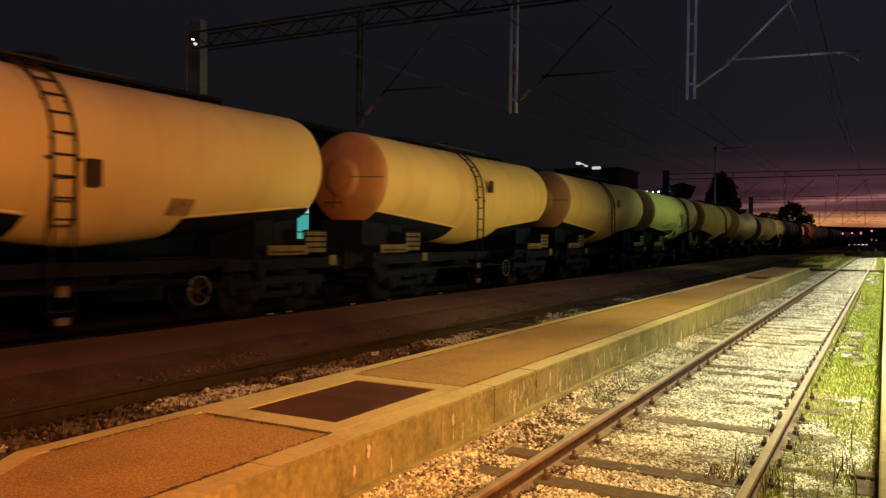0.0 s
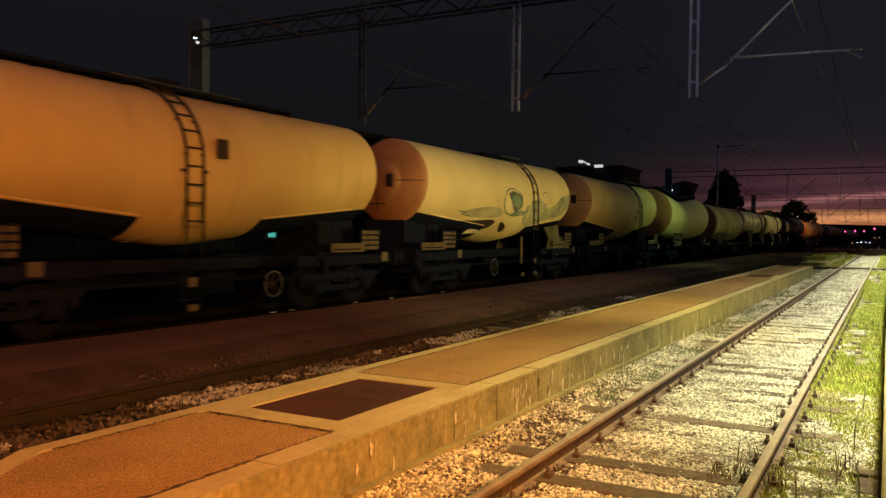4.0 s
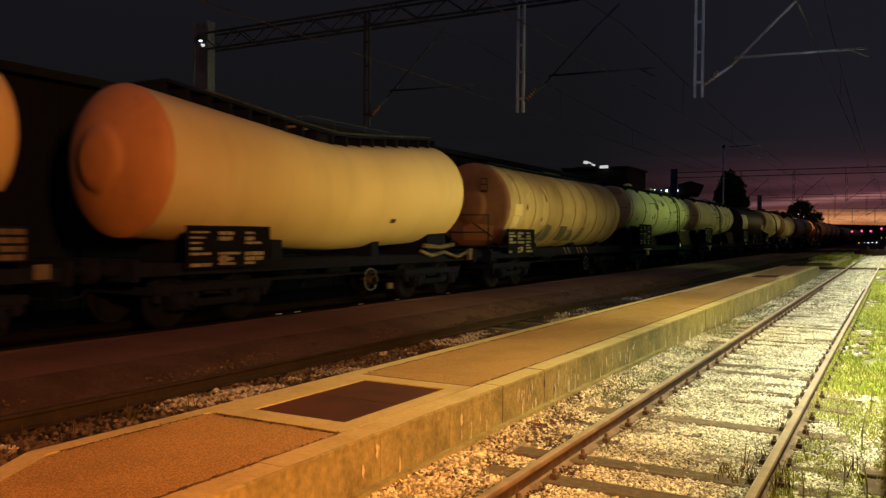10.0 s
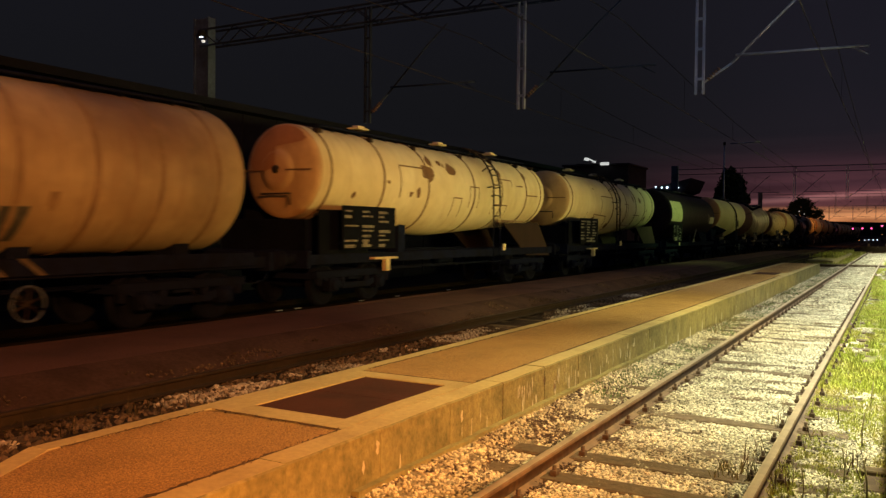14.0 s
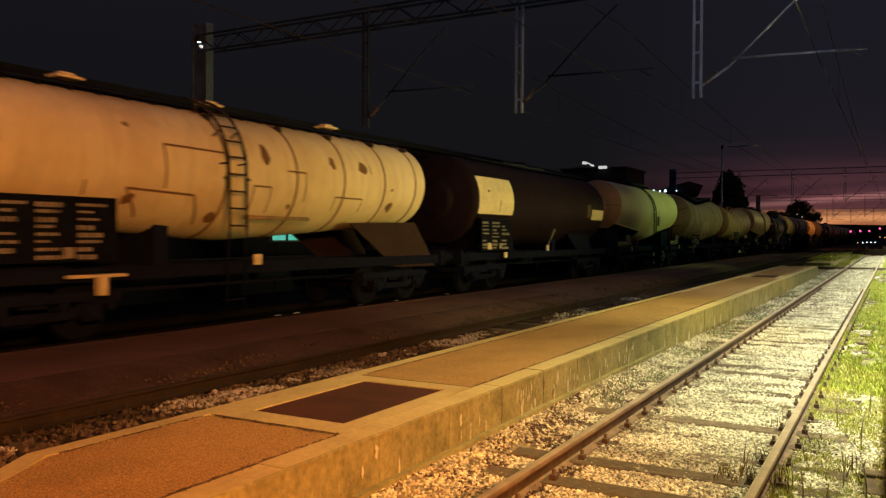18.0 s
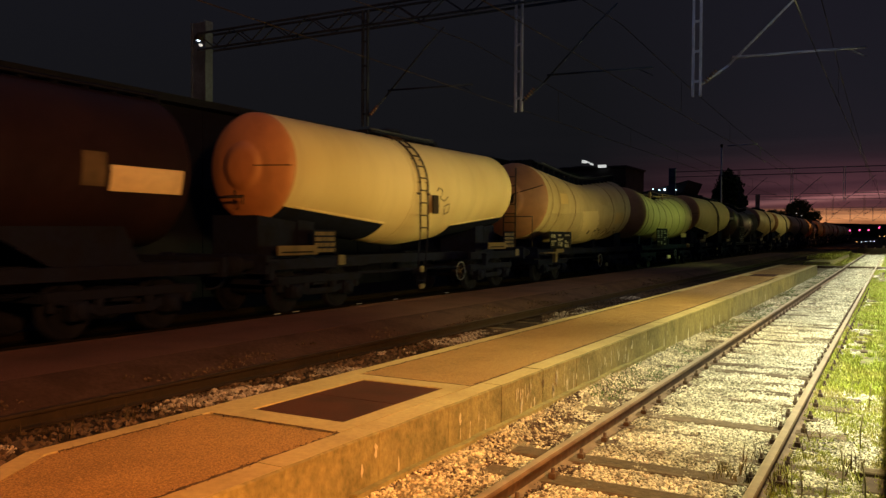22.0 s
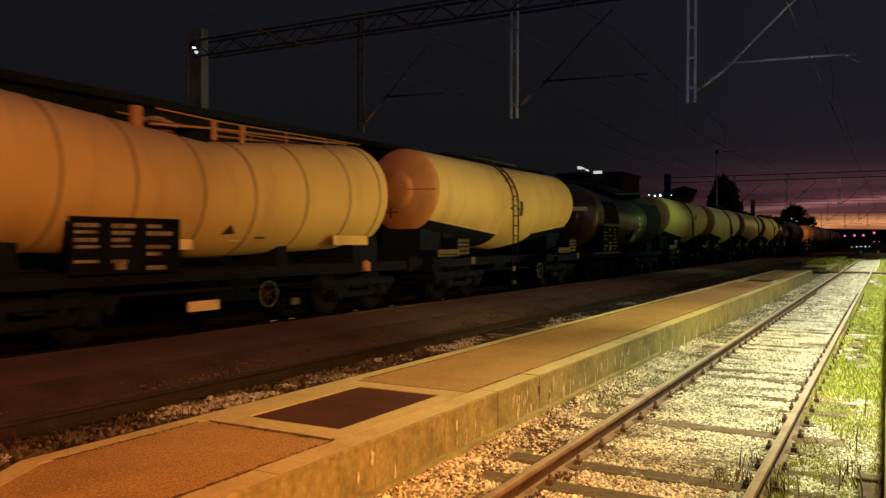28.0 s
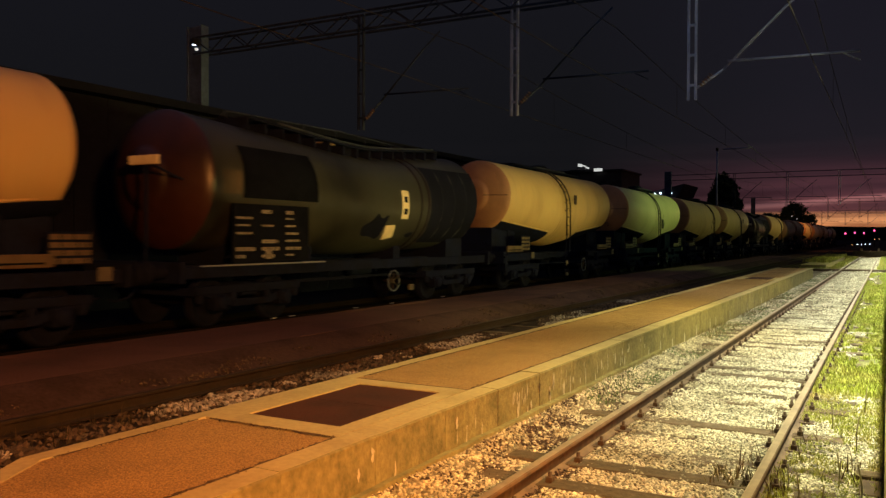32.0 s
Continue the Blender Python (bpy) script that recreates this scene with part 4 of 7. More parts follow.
def end_cap(line, rear, depth=0.42):
    y = line.y1 if rear else line.y0
    z, r = line(y)
    if rear:
        rows = [(depth * math.sin(a), r * math.cos(a) + 0.0005) for a in np.linspace(0, math.pi / 2, 12)]
        return Build().lathe(rows, (0, y, z), (0, 1, 0), 56)
    # a tight knuckle at the rim, a shallow dish, and a round boss in its middle
    rows = [(0.0, r), (0.035, r * 0.995), (0.075, r * 0.975)]
    rows += [(0.075 + (depth - 0.075) * (1 - u ** 2.0), r * 0.975 * u) for u in (0.9, 0.8, 0.7, 0.6, 0.5, 0.42)]
    rows += [(0.075 + (depth - 0.075) * 0.84 + 0.008, r * 0.405), (depth * 0.93 + 0.008, r * 0.25), (depth + 0.008, 0.001)]
    return Build().lathe([(-d, q) for d, q in rows], (0, y, z), (0, 1, 0), 56)


def ring_band(line, y, width=0.07, proud=0.012, a0=-math.pi, a1=math.pi):
    n = 48
    b = Build()
    v = []
    for yy, lift in ((y - width / 2, 0.0), (y - width / 2, proud), (y + width / 2, proud), (y + width / 2, 0.0)):
        z, r = line(yy)
        v += [((r + lift) * math.cos(a), yy, z + (r + lift) * math.sin(a)) for a in np.linspace(a0, a1, n)]
    return b.add(v, [(i * n + k, (i + 1) * n + k, (i + 1) * n + k + 1, i * n + k + 1) for i in range(3) for k in range(n - 1)])


def patch(line, outline, lift=0.006, rows=7):
    """A painted or plated patch on the tank's near side. outline: corners (y, z) in order, seen from the side."""
    c = np.mean(outline, axis=0)
    dense = []
    for p, q in zip(outline, outline[1:] + outline[:1]):
        dense += [np.array(p) + (np.array(q) - np.array(p)) * u for u in np.linspace(0, 1, 6)[:-1]]
    b, v = Build(), []
    for k in range(rows + 1):
        for p in dense:
            y, z = c + (p - c) * (k / rows)
            zc, r = line(y)
            s = max(-0.999, min(0.999, (z - zc) / r))
            v.append(((r + lift) * math.sqrt(1 - s * s), y, zc + (r + lift) * s))
    n = len(dense)
    return b.add(v, [(i * n + k, i * n + (k + 1) % n, (i + 1) * n + (k + 1) % n, (i + 1) * n + k) for i in range(rows) for k in range(n)], True)


def oval(y, z, ry, rz, lean=0.0, n=14):
    return [(y + ry * math.cos(a) + lean * rz * math.sin(a), z + rz * math.sin(a)) for a in np.linspace(0, 2 * math.pi, n, endpoint=False)]


def soft(outline, times=2):
    """Rounds the corners of an outline."""
    for _ in range(times):
        outline = [tuple(p[i] * (1 - u) + q[i] * u for i in (0, 1)) for p, q in zip(outline, outline[1:] + outline[:1]) for u in (0.25, 0.75)]
    return outline


def quad(y0, y1, z0, z1):
    return [(y0, z0), (y1, z0), (y1, z1), (y0, z1)]


def strip(line, y0, z0, y1, z1, w=0.03):
    d = Vector((y1 - y0, z1 - z0)).normalized() * w
    return patch(line, [(y0 - d.y, z0 + d.x), (y0 + d.y, z0 - d.x), (y1 + d.y, z1 - d.x), (y1 - d.y, z1 + d.x)], 0.008, 3)


def wheel_mesh():
    """A wheel about the origin, its axle along x."""
    rows = [(-0.035, 0.08), (-0.06, 0.1), (-0.02, 0.2), (-0.015, 0.38), (-0.045, 0.39), (-0.05, 0.455), (0.03, 0.46), (0.055, 0.465), (0.068, 0.485), (0.085, 0.47), (0.085, 0.39), (0.04, 0.38), (0.03, 0.2), (0.05, 0.1), (0.06, 0.08)]
    return Build().lathe(rows, (0, 0, 0), (1, 0, 0), 32).mesh("wheel", M["wheel"])


WHEEL = wheel_mesh()
AXLE = Build().lathe([(-1.02, 0.0), (-1.02, 0.06), (-0.8, 0.07), (-0.78, 0.085), (0.78, 0.085), (0.8, 0.07), (1.02, 0.06), (1.02, 0.0)], (0, 0, 0), (1, 0, 0), 12).mesh("wheelset", M["wheel"])


def bogie_mesh():
    b = Build()
    for s in (-1, 1):
        x = s * 1.0
        b.box(x - 0.07, x + 0.07, -1.45, 1.45, 0.62, 0.78, 0.015)
        b.bar((x, -1.2, 0.66), (x, -0.45, 0.42), 0.12, 0.14)
        b.bar((x, 1.2, 0.66), (x, 0.45, 0.42), 0.12, 0.14)
        b.box(x - 0.08, x + 0.08, -0.5, 0.5, 0.36, 0.50, 0.015)
        for y in (-1.32, -0.48, 0.48, 1.32):
            b.lathe([(0, 0.07), (0.02, 0.085), (0.16, 0.085), (0.18, 0.07)], (x, y, 0.46), (0, 0, 1), 12)
    b.box(-1.0, 1.0, -0.22, 0.22, 0.55, 0.80, 0.02)
    for y in (-1.42, 1.42):
        b.box(-1.0, 1.0, y - 0.05, y + 0.05, 0.6, 0.74, 0.01)
    return b.mesh("bogie_frame", M["frame"])


def axle_box_mesh():
    b = Build().box(-0.07, 0.13, -0.17, 0.17, -0.15, 0.16, 0.03)
    b.lathe([(0, 0.13), (0.05, 0.13), (0.07, 0.09), (0.075, 0.0)], (0.13, 0, 0), (1, 0, 0), 16)
    return b.mesh("axle_box", M["frame"])


def buffer_mesh():
    return Build().lathe([(0, 0.12), (0.25, 0.12), (0.26, 0.085), (0.55, 0.085), (0.56, 0.2), (0.6, 0.225), (0.64, 0.2), (0.655, 0.0)], (0, 0, 0), (0, -1, 0), 20).mesh("buffer", M["wheel"])


def coupling_mesh():
    b = Build()
    b.bar((0, 0.1, 1.05), (0, -0.3, 1.05), 0.1, 0.12)
    for s in (-1, 1):
        b.tube([(s * 0.06, -0.25, 1.05), (s * 0.06, -0.6, 0.93), (s * 0.06, -0.66, 0.93)], 0.018, 6)
    b.tube([(-0.22, -0.45, 0.96), (0.22, -0.45, 0.96)], 0.02, 6)
    b.tube([(0.3, 0.05, 0.95), (0.32, -0.25, 0.62), (0.31, -0.55, 0.56), (0.3, -0.66, 0.6)], 0.022, 6)
    return b.mesh("coupling", M["frame"])


BOGIE, AXLE_BOX, BUFFER, COUPLING = bogie_mesh(), axle_box_mesh(), buffer_mesh(), coupling_mesh()
WHEELSETS = []


def running_gear(w, length, full_frame=True, frame="frame"):
    """Bogies, wheelsets, frame, buffers and couplings."""
    for y in (2.55, length - 2.55):
        bg = part("bogie_frame", BOGIE, "", w, at=(0, y, 0))
        for s in (-1, 1):
            for dy in (-0.9, 0.9):
                o = part("axle_box", AXLE_BOX, "", bg, at=(s * 1.0, dy, 0.46))
                o.rotation_euler = (0, 0, 0 if s > 0 else math.pi)
        for dy in (-0.9, 0.9):
            ws = part("wheelset", AXLE, "", w)
            ws.matrix_parent_inverse = Matrix.Translation((0, y + dy, 0.46))
            WHEELSETS.append(ws)
            for s in (-1, 1):
                o = part("wheel", WHEEL, "", ws, at=(s * 0.755, 0, 0))
                o.rotation_euler = (0, 0, 0 if s < 0 else math.pi)
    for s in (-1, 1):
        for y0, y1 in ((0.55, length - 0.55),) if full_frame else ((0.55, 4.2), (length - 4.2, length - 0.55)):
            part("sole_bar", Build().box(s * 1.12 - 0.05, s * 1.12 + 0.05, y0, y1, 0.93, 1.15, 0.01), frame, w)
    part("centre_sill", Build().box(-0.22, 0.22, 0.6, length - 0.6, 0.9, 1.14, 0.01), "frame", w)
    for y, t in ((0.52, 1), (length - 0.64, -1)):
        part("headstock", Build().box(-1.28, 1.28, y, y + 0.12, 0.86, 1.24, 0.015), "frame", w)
        for s in (-1, 1):
            o = part("buffer", BUFFER, "", w, at=(s * 0.875, y if t > 0 else y + 0.12, 1.06))
            o.rotation_euler = (0, 0, 0 if t > 0 else math.pi)
        o = part("coupling", COUPLING, "", w, at=(0, y if t > 0 else y + 0.12, 0))
        o.rotation_euler = (0, 0, 0 if t > 0 else math.pi)
    for x in (0.35, 0.75):
        part("brake_rod", Build().tube([(x, 3.6, 0.72), (x, length - 3.6, 0.72)], 0.02, 6), "frame", w)
    part("air_tank", Build().lathe([(0, 0.0), (0.03, 0.14), (0.08, 0.17), (0.95, 0.17), (1.0, 0.14), (1.03, 0.0)], (-0.6, length * 0.6, 0.78), (0, 1, 0), 16), "frame", w)


def saddle(w, line, y, half=0.22, mat="frame", x=0.62):
    """A cradle plate between frame and tank."""
    z, r = line(y)
    b = Build()
    v, n = [], 13
    for yy in (y - half, y + half):
        zc, rr = line(yy)
        for i in range(n):
            u = -x + 2 * x * i / (n - 1)
            v.append((u, yy, zc - math.sqrt(max(0.01, rr * rr - u * u)) + 0.01))
        for i in range(n):
            v.append((-x + 2 * x * i / (n - 1), yy, 1.1))
    f = []
    for i in range(n - 1):
        f += [(n + i, n + i + 1, i + 1, i), (2 * n + i, 2 * n + i + 1, 3 * n + i + 1, 3 * n + i)]
    f += [(0, 2 * n, 3 * n, n), (n - 1, 2 * n - 1, 4 * n - 1, 3 * n - 1)]
    part("saddle", b.add(v, f), mat, w)


def wedge_stand(w, line, y0, y1, mat="frame"):
    """A broad sloping stand that carries one end of the tank."""
    b = Build()
    for s in (-1, 1):
        x0, x1 = (0.95, 1.0) if s > 0 else (-1.0, -0.95)
        a0, a1 = line(y0)[0] - 0.72 * line(y0)[1], line(y1)[0] - 0.72 * line(y1)[1]
        v = [(x, y, z) for x in (x0, x1) for y, z in ((y0, a0), (y0 + 0.5 * (y1 - y0), 1.1), (y1 + 0.4, 1.1), (y1, a1))]
        part("end_stand", Build().add(v, [(0, 1, 2, 3), (7, 6, 5, 4), (0, 4, 5, 1), (1, 5, 6, 2), (2, 6, 7, 3), (3, 7, 4, 0)]), mat, w)


def side_ladder(w, line, y, z_low, width=0.42, stand=0.11, rungs=10, mat="ladder"):
    """A ladder that is bent over the tank's shoulder and hangs straight down its near side."""
    zc, r = line(y)
    way = [((r + stand) * math.cos(a), zc + (r + stand) * math.sin(a)) for a in np.linspace(1.35, 0.12, 12)]
    way += [(r + stand, zc - 0.2), (r + stand, z_low)]
    run = [0.0]
    for (x0, z0), (x1, z1) in zip(way, way[1:]):
        run.append(run[-1] + math.hypot(x1 - x0, z1 - z0))
    b = Build()
    for s in (-1, 1):
        b.tube([(x, y + s * width / 2, z) for x, z in way], 0.026, 6)
        for i in (2, 7, 11):
            x, z = way[i]
            k = r / math.hypot(x, z - zc)
            b.tube([(x * k, y + s * width / 2, zc + (z - zc) * k), (x, y + s * width / 2, z)], 0.018, 6)
        b.bar((r + stand - 0.02, y + s * (width / 2 + 0.10), zc - 0.12), (r + stand - 0.02, y + s * width / 2, zc - 0.12), 0.05, 0.05)
    lad = part("ladder", b, mat, w, "dark steel ladder bent over the tank side")
    for d in np.linspace(0.12, run[-1] - 0.08, rungs):
        x, z = float(np.interp(d, run, [p[0] for p in way])), float(np.interp(d, run, [p[1] for p in way]))
        part("rung", Build().tube([(x, y - width / 2, z), (x, y + width / 2, z)], 0.02, 6), mat, lad)
    low = Build()
    for s in (-1, 1):
        low.tube([(r + stand, y + s * width / 2, z_low), (1.42, y + s * width / 2, 1.1), (1.38, y + s * width / 2, 0.35)], 0.02, 6)
    for z in (0.48, 0.8):
        low.box(1.25, 1.40, y - width / 2, y + width / 2, z - 0.015, z + 0.015)
    part("foot_step", low, "frame", w)
    return lad


def walkway(w, line, y0, y1, lift=0.05, pale=None, rail=()):
    """A low grated footway along the top of the tank, with paler edges over the pale range."""
    ys = list(np.arange(y0, y1, 0.55)) + [y1]
    top = [line(y)[0] + line(y)[1] + lift for y in ys]
    deck = part("walkway", Build().tube([(-0.46, y, z - 0.02) for y, z in zip(ys, top)], 0.034, 4, False), "frame", w, "black grated walkway on the tank top")
    part("side_bar", Build().tube([(0.46, y, z - 0.02) for y, z in zip(ys, top)], 0.034, 4, False), "frame", deck)
    for x in (-0.34, -0.17, 0.0, 0.17, 0.34):
        plank = Build()
        v = [(x + dx, y, z + dz) for y, z in zip(ys, top) for dx, dz in ((-0.05, -0.015), (0.05, -0.015), (0.05, 0.015), (-0.05, 0.015))]
        n = len(ys)
        f = [(4 * i + k, 4 * i + (k + 1) % 4, 4 * i + 4 + (k + 1) % 4, 4 * i + 4 + k) for i in range(n - 1) for k in range(4)]
        part("plank", plank.add(v, f + [(3, 2, 1, 0), (4 * n - 4, 4 * n - 3, 4 * n - 2, 4 * n - 1)]), "frame", deck)
    for y, z in zip(ys, top):
        part("bearer", Build().box(-0.44, 0.44, y - 0.025, y + 0.025, z - lift - 0.10, z - 0.017), "frame", deck)
    if pale:
        for x in (-0.475, 0.475):
            e = Build().tube([(x, u, line(u)[0] + line(u)[1] + lift + 0.03) for u in np.linspace(*pale, 7)], 0.026, 6)
            part("walkway_edge", e, "walk_edge", deck, "pale walkway edge")
    if rail:
        h = Build().tube([(-0.46, y, z) for y, z in rail], 0.016, 6)
        for y in np.arange(rail[0][0] + 0.2, rail[-1][0], 1.3):
            zt = float(np.interp(y, [q[0] for q in rail], [q[1] for q in rail]))
            h.tube([(-0.46, y, line(y)[0] + 0.9 * line(y)[1]), (-0.46, y, zt)], 0.012, 6)
        part("handrail", h, "walk_edge", w, "thin grey handrail")


def cap_patch(line, outline, depth, lift=0.006):
    """A painted patch on the leading end. outline: corners (x, z)."""
    z0, r = line(line.y0)
    c = np.mean(outline, axis=0)
    dense = []
    for p, q in zip(outline, outline[1:] + outline[:1]):
        dense += [np.array(p) + (np.array(q) - np.array(p)) * u for u in np.linspace(0, 1, 7)[:-1]]
    v, n, rows = [], len(dense), 8
    for k in range(rows + 1):
        for p in dense:
            x, z = c + (p - c) * (k / rows)
            u = min(0.985, math.hypot(x, z - z0) / r) / 0.985
            v.append((x, line.y0 - 0.07 - (depth - 0.075) * (1 - u * u) - lift - 0.008, z))
    return Build().add(v, [(i * n + k, (i + 1) * n + k, (i + 1) * n + (k + 1) % n, i * n + (k + 1) % n) for i in range(rows) for k in range(n)], True)


def dome(w, line, y, r=0.3, h=0.22, mat="frame"):
    z, rr = line(y)
    part("manhole", Build().lathe([(-0.12, r), (h - 0.05, r), (h - 0.05, r + 0.05), (h, r + 0.05), (h + 0.04, r * 0.6), (h + 0.05, 0.0)], (0, y, z + rr), (0, 0, 1), 20), mat, w)


def valve(w, line, y, mat="band"):
    """A flanged valve under a small pale lid on the tank's top."""
    z, rr = line(y)
    v = part("top_valve", Build().lathe([(-0.08, 0.06), (0.10, 0.06), (0.10, 0.11), (0.14, 0.11), (0.15, 0.0)], (0.1, y, z + rr), (0, 0, 1), 12), "ladder", w)
    b = Build().box(-0.06, 0.26, y - 0.24, y + 0.24, z + rr + 0.15, z + rr + 0.20, 0.015)
    b.box(0.0, 0.2, y - 0.14, y + 0.12, z + rr + 0.20, z + rr + 0.25, 0.015)
    part("valve_lid", b, mat, v, "small pale valve lid")


def data_board(w, y0, y1, z0, z1, seed, x=1.40, rows=7):
    """Black board with white writing in bars."""
    bd = part("data_board", Build().box(x - 0.02, x + 0.015, y0, y1, z0, z1, 0.005), "board", w, "black data board with small white writing")
    r = random.Random(seed)
    b = Build()
    cols = 3
    for c in range(cols):
        u0 = y0 + 0.08 + c * (y1 - y0 - 0.1) / cols
        for k in range(rows):
            if r.random() < 0.15:
                continue
            z = z1 - 0.1 - k * (z1 - z0 - 0.1) / rows
            wd = (y1 - y0) / cols * r.uniform(0.3, 0.75)
            u = u0
            hgt = r.choice((0.035, 0.045, 0.06, 0.07))
            while u < u0 + wd:
                q = r.uniform(0.03, 0.11)
                b.box(x + 0.015, x + 0.019, u, min(u + q, u0 + wd), z - hgt, z)
                u += q + 0.025
    u = y0 + (y1 - y0) * r.uniform(0.35, 0.6)
    b.box(x + 0.015, x + 0.019, u, u + 0.17, z0 + 0.06, z0 + 0.22)
    tagged(part("lettering", b, "letter", bd), kind="stuff")
    for y in (y0 + 0.2, y1 - 0.2):
        part("bracket", Build().bar((1.1, y, z0 + 0.1), (x - 0.02, y, z0 + 0.2), 0.05), "frame", bd)


def brake_wheel(w, y, z=0.64, x=1.3):
    b = Build()
    ring = [(x, y + 0.25 * math.cos(a), z + 0.25 * math.sin(a)) for a in np.linspace(0, 2 * math.pi, 25)]
    b.tube(ring, 0.016, 6, False)
    hub = Build()
    for a in (0.4, 1.45, 2.5):
        hub.tube([(x - 0.02, y + 0.25 * math.cos(a), z + 0.25 * math.sin(a)), (x - 0.02, y - 0.25 * math.cos(a), z - 0.25 * math.sin(a))], 0.014, 6)
    hub.tube([(x, y, z), (x - 0.3, y, z)], 0.03, 8)
    bw = part("brake_wheel", b, "brake_steel", w, "dull spoked handbrake wheel")
    part("spokes", hub, "ladder", bw)


def end_boxes(w, y, tan="tan"):
    """The lit end frame: sole bar plate, stacked step panel and small plates."""
    p = part("end_panel", Build().box(1.18, 1.215, y, y + 1.25, 1.22, 1.42, 0.01), tan, w)
    part("lettering", Build().box(1.215, 1.219, y + 0.1, y + 1.1, 1.27, 1.30), "board", p)
    st = part("label_rack", Build().box(1.15, 1.2, y + 1.15, y + 1.9, 1.25, 1.75, 0.01), "frame", w)
    b = Build()
    for k in range(4):
        u = y + 1.18
        while u < y + 1.85:
            q = random.uniform(0.1, 0.3)
            b.box(1.2, 1.204, u, min(u + q, y + 1.88), 1.27 + 0.12 * k, 1.35 + 0.12 * k)
            u += q + 0.03
    tagged(part("lettering", b, tan, st), kind="stuff")
    part("white_plate", Build().box(1.2, 1.215, y + 2.0, y + 2.25, 0.98, 1.2, 0.004), "dull_plate", w)
    part("tow_hook", Build().box(1.18, 1.3, y - 0.35, y - 0.2, 0.75, 1.1, 0.01).box(1.18, 1.34, y - 0.42, y - 0.1, 1.05, 1.1, 0.008), "frame", w)


def belly_wagon(length=13.2, body="cream", cap="ochre", label="", ladder_y=5.85, brake=8.4, boxes=True, deck=(3.0, 9.6), front=1.3, rear=1.40):
    """A tank that is lowest in its middle, with a straight top."""
    w = thing("tank_wagon", label, "tank wagon", "freight train")
    line = bent(length, 3.07, 2.78, 1.17, 1.43, mid=0.49, front=front, rear=rear)
    part("tank_shell", shell(line), body, w)
    for rear in (False, True):
        # only the leading end takes the cap colour, the rear keeps the body's
        part("end_cap", end_cap(line, rear, 0.40), cap if not rear else body, w)
    z0 = line(line.y0)[0]
    part("end_seam", Build().bar((0.35, line.y0 - 0.385, z0), (0.75, line.y0 - 0.27, z0), 0.012, 0.022).bar((0.75, line.y0 - 0.27, z0), (1.12, line.y0 - 0.10, z0), 0.012, 0.022), "ladder", w)
    part("end_step", Build().bar((-0.5, line.y0 - 0.34, z0 - 0.62), (0.05, line.y0 - 0.34, z0 - 0.62), 0.03).bar((-0.2, line.y0 - 0.34, z0 - 0.78), (-0.2, line.y0 - 0.34, z0 - 0.50), 0.03), "ladder", w)
    part("centre_band", ring_band(line, ladder_y - 0.34, 0.10, 0.008), body, w)
    for s in (-1, 1):
        for y0, y1 in ((1.9, 5.1), (length - 5.1, length - 1.9)):
            z0, z1 = line(y0)[0] - 0.69 * line(y0)[1], line(y1)[0] - 0.69 * line(y1)[1]
            part("cladding_edge", Build().bar((s * 0.72 * line(y0)[1], y0, z0), (s * 0.72 * line(y1)[1], y1, z1), 0.03, 0.035), body, w)
    # a near-black band along the lower sides of each half of the tank
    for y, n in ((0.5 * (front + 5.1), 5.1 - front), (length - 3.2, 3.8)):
        part("underside_cover", ring_band(line, y, n, 0.014, -2.36, -0.79), "frame", w, "black band along the tank underside")
    side_ladder(w, line, ladder_y, 1.75, 0.38, 0.07)
    part("step_plate", Build().box(1.40, 1.42, ladder_y - 0.09, ladder_y + 0.09, 0.70, 0.86), "dull_plate", w)
    part("step_foot", Build().box(1.38, 1.44, ladder_y - 0.10, ladder_y + 0.10, 0.28, 0.40, 0.02), "dull_plate", w)
    walkway(w, line, deck[0], deck[1], 0.05, (max(deck[0], ladder_y - 1.0), min(deck[1], ladder_y + 2.2)))
    dome(w, line, ladder_y + 0.5)
    running_gear(w, length, full_frame=False)
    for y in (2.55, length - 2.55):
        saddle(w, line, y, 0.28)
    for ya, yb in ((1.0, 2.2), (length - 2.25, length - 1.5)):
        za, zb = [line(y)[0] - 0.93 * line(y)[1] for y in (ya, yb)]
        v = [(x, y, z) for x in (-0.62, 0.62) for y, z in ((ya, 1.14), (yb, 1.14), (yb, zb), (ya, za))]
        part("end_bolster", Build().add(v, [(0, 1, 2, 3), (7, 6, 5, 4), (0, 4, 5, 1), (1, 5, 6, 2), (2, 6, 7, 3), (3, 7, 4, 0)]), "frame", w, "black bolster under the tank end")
    brake_wheel(w, brake)
    if boxes:
        end_boxes(w, 0.95)
        end_boxes(w, length - 3.1)
    return w, line


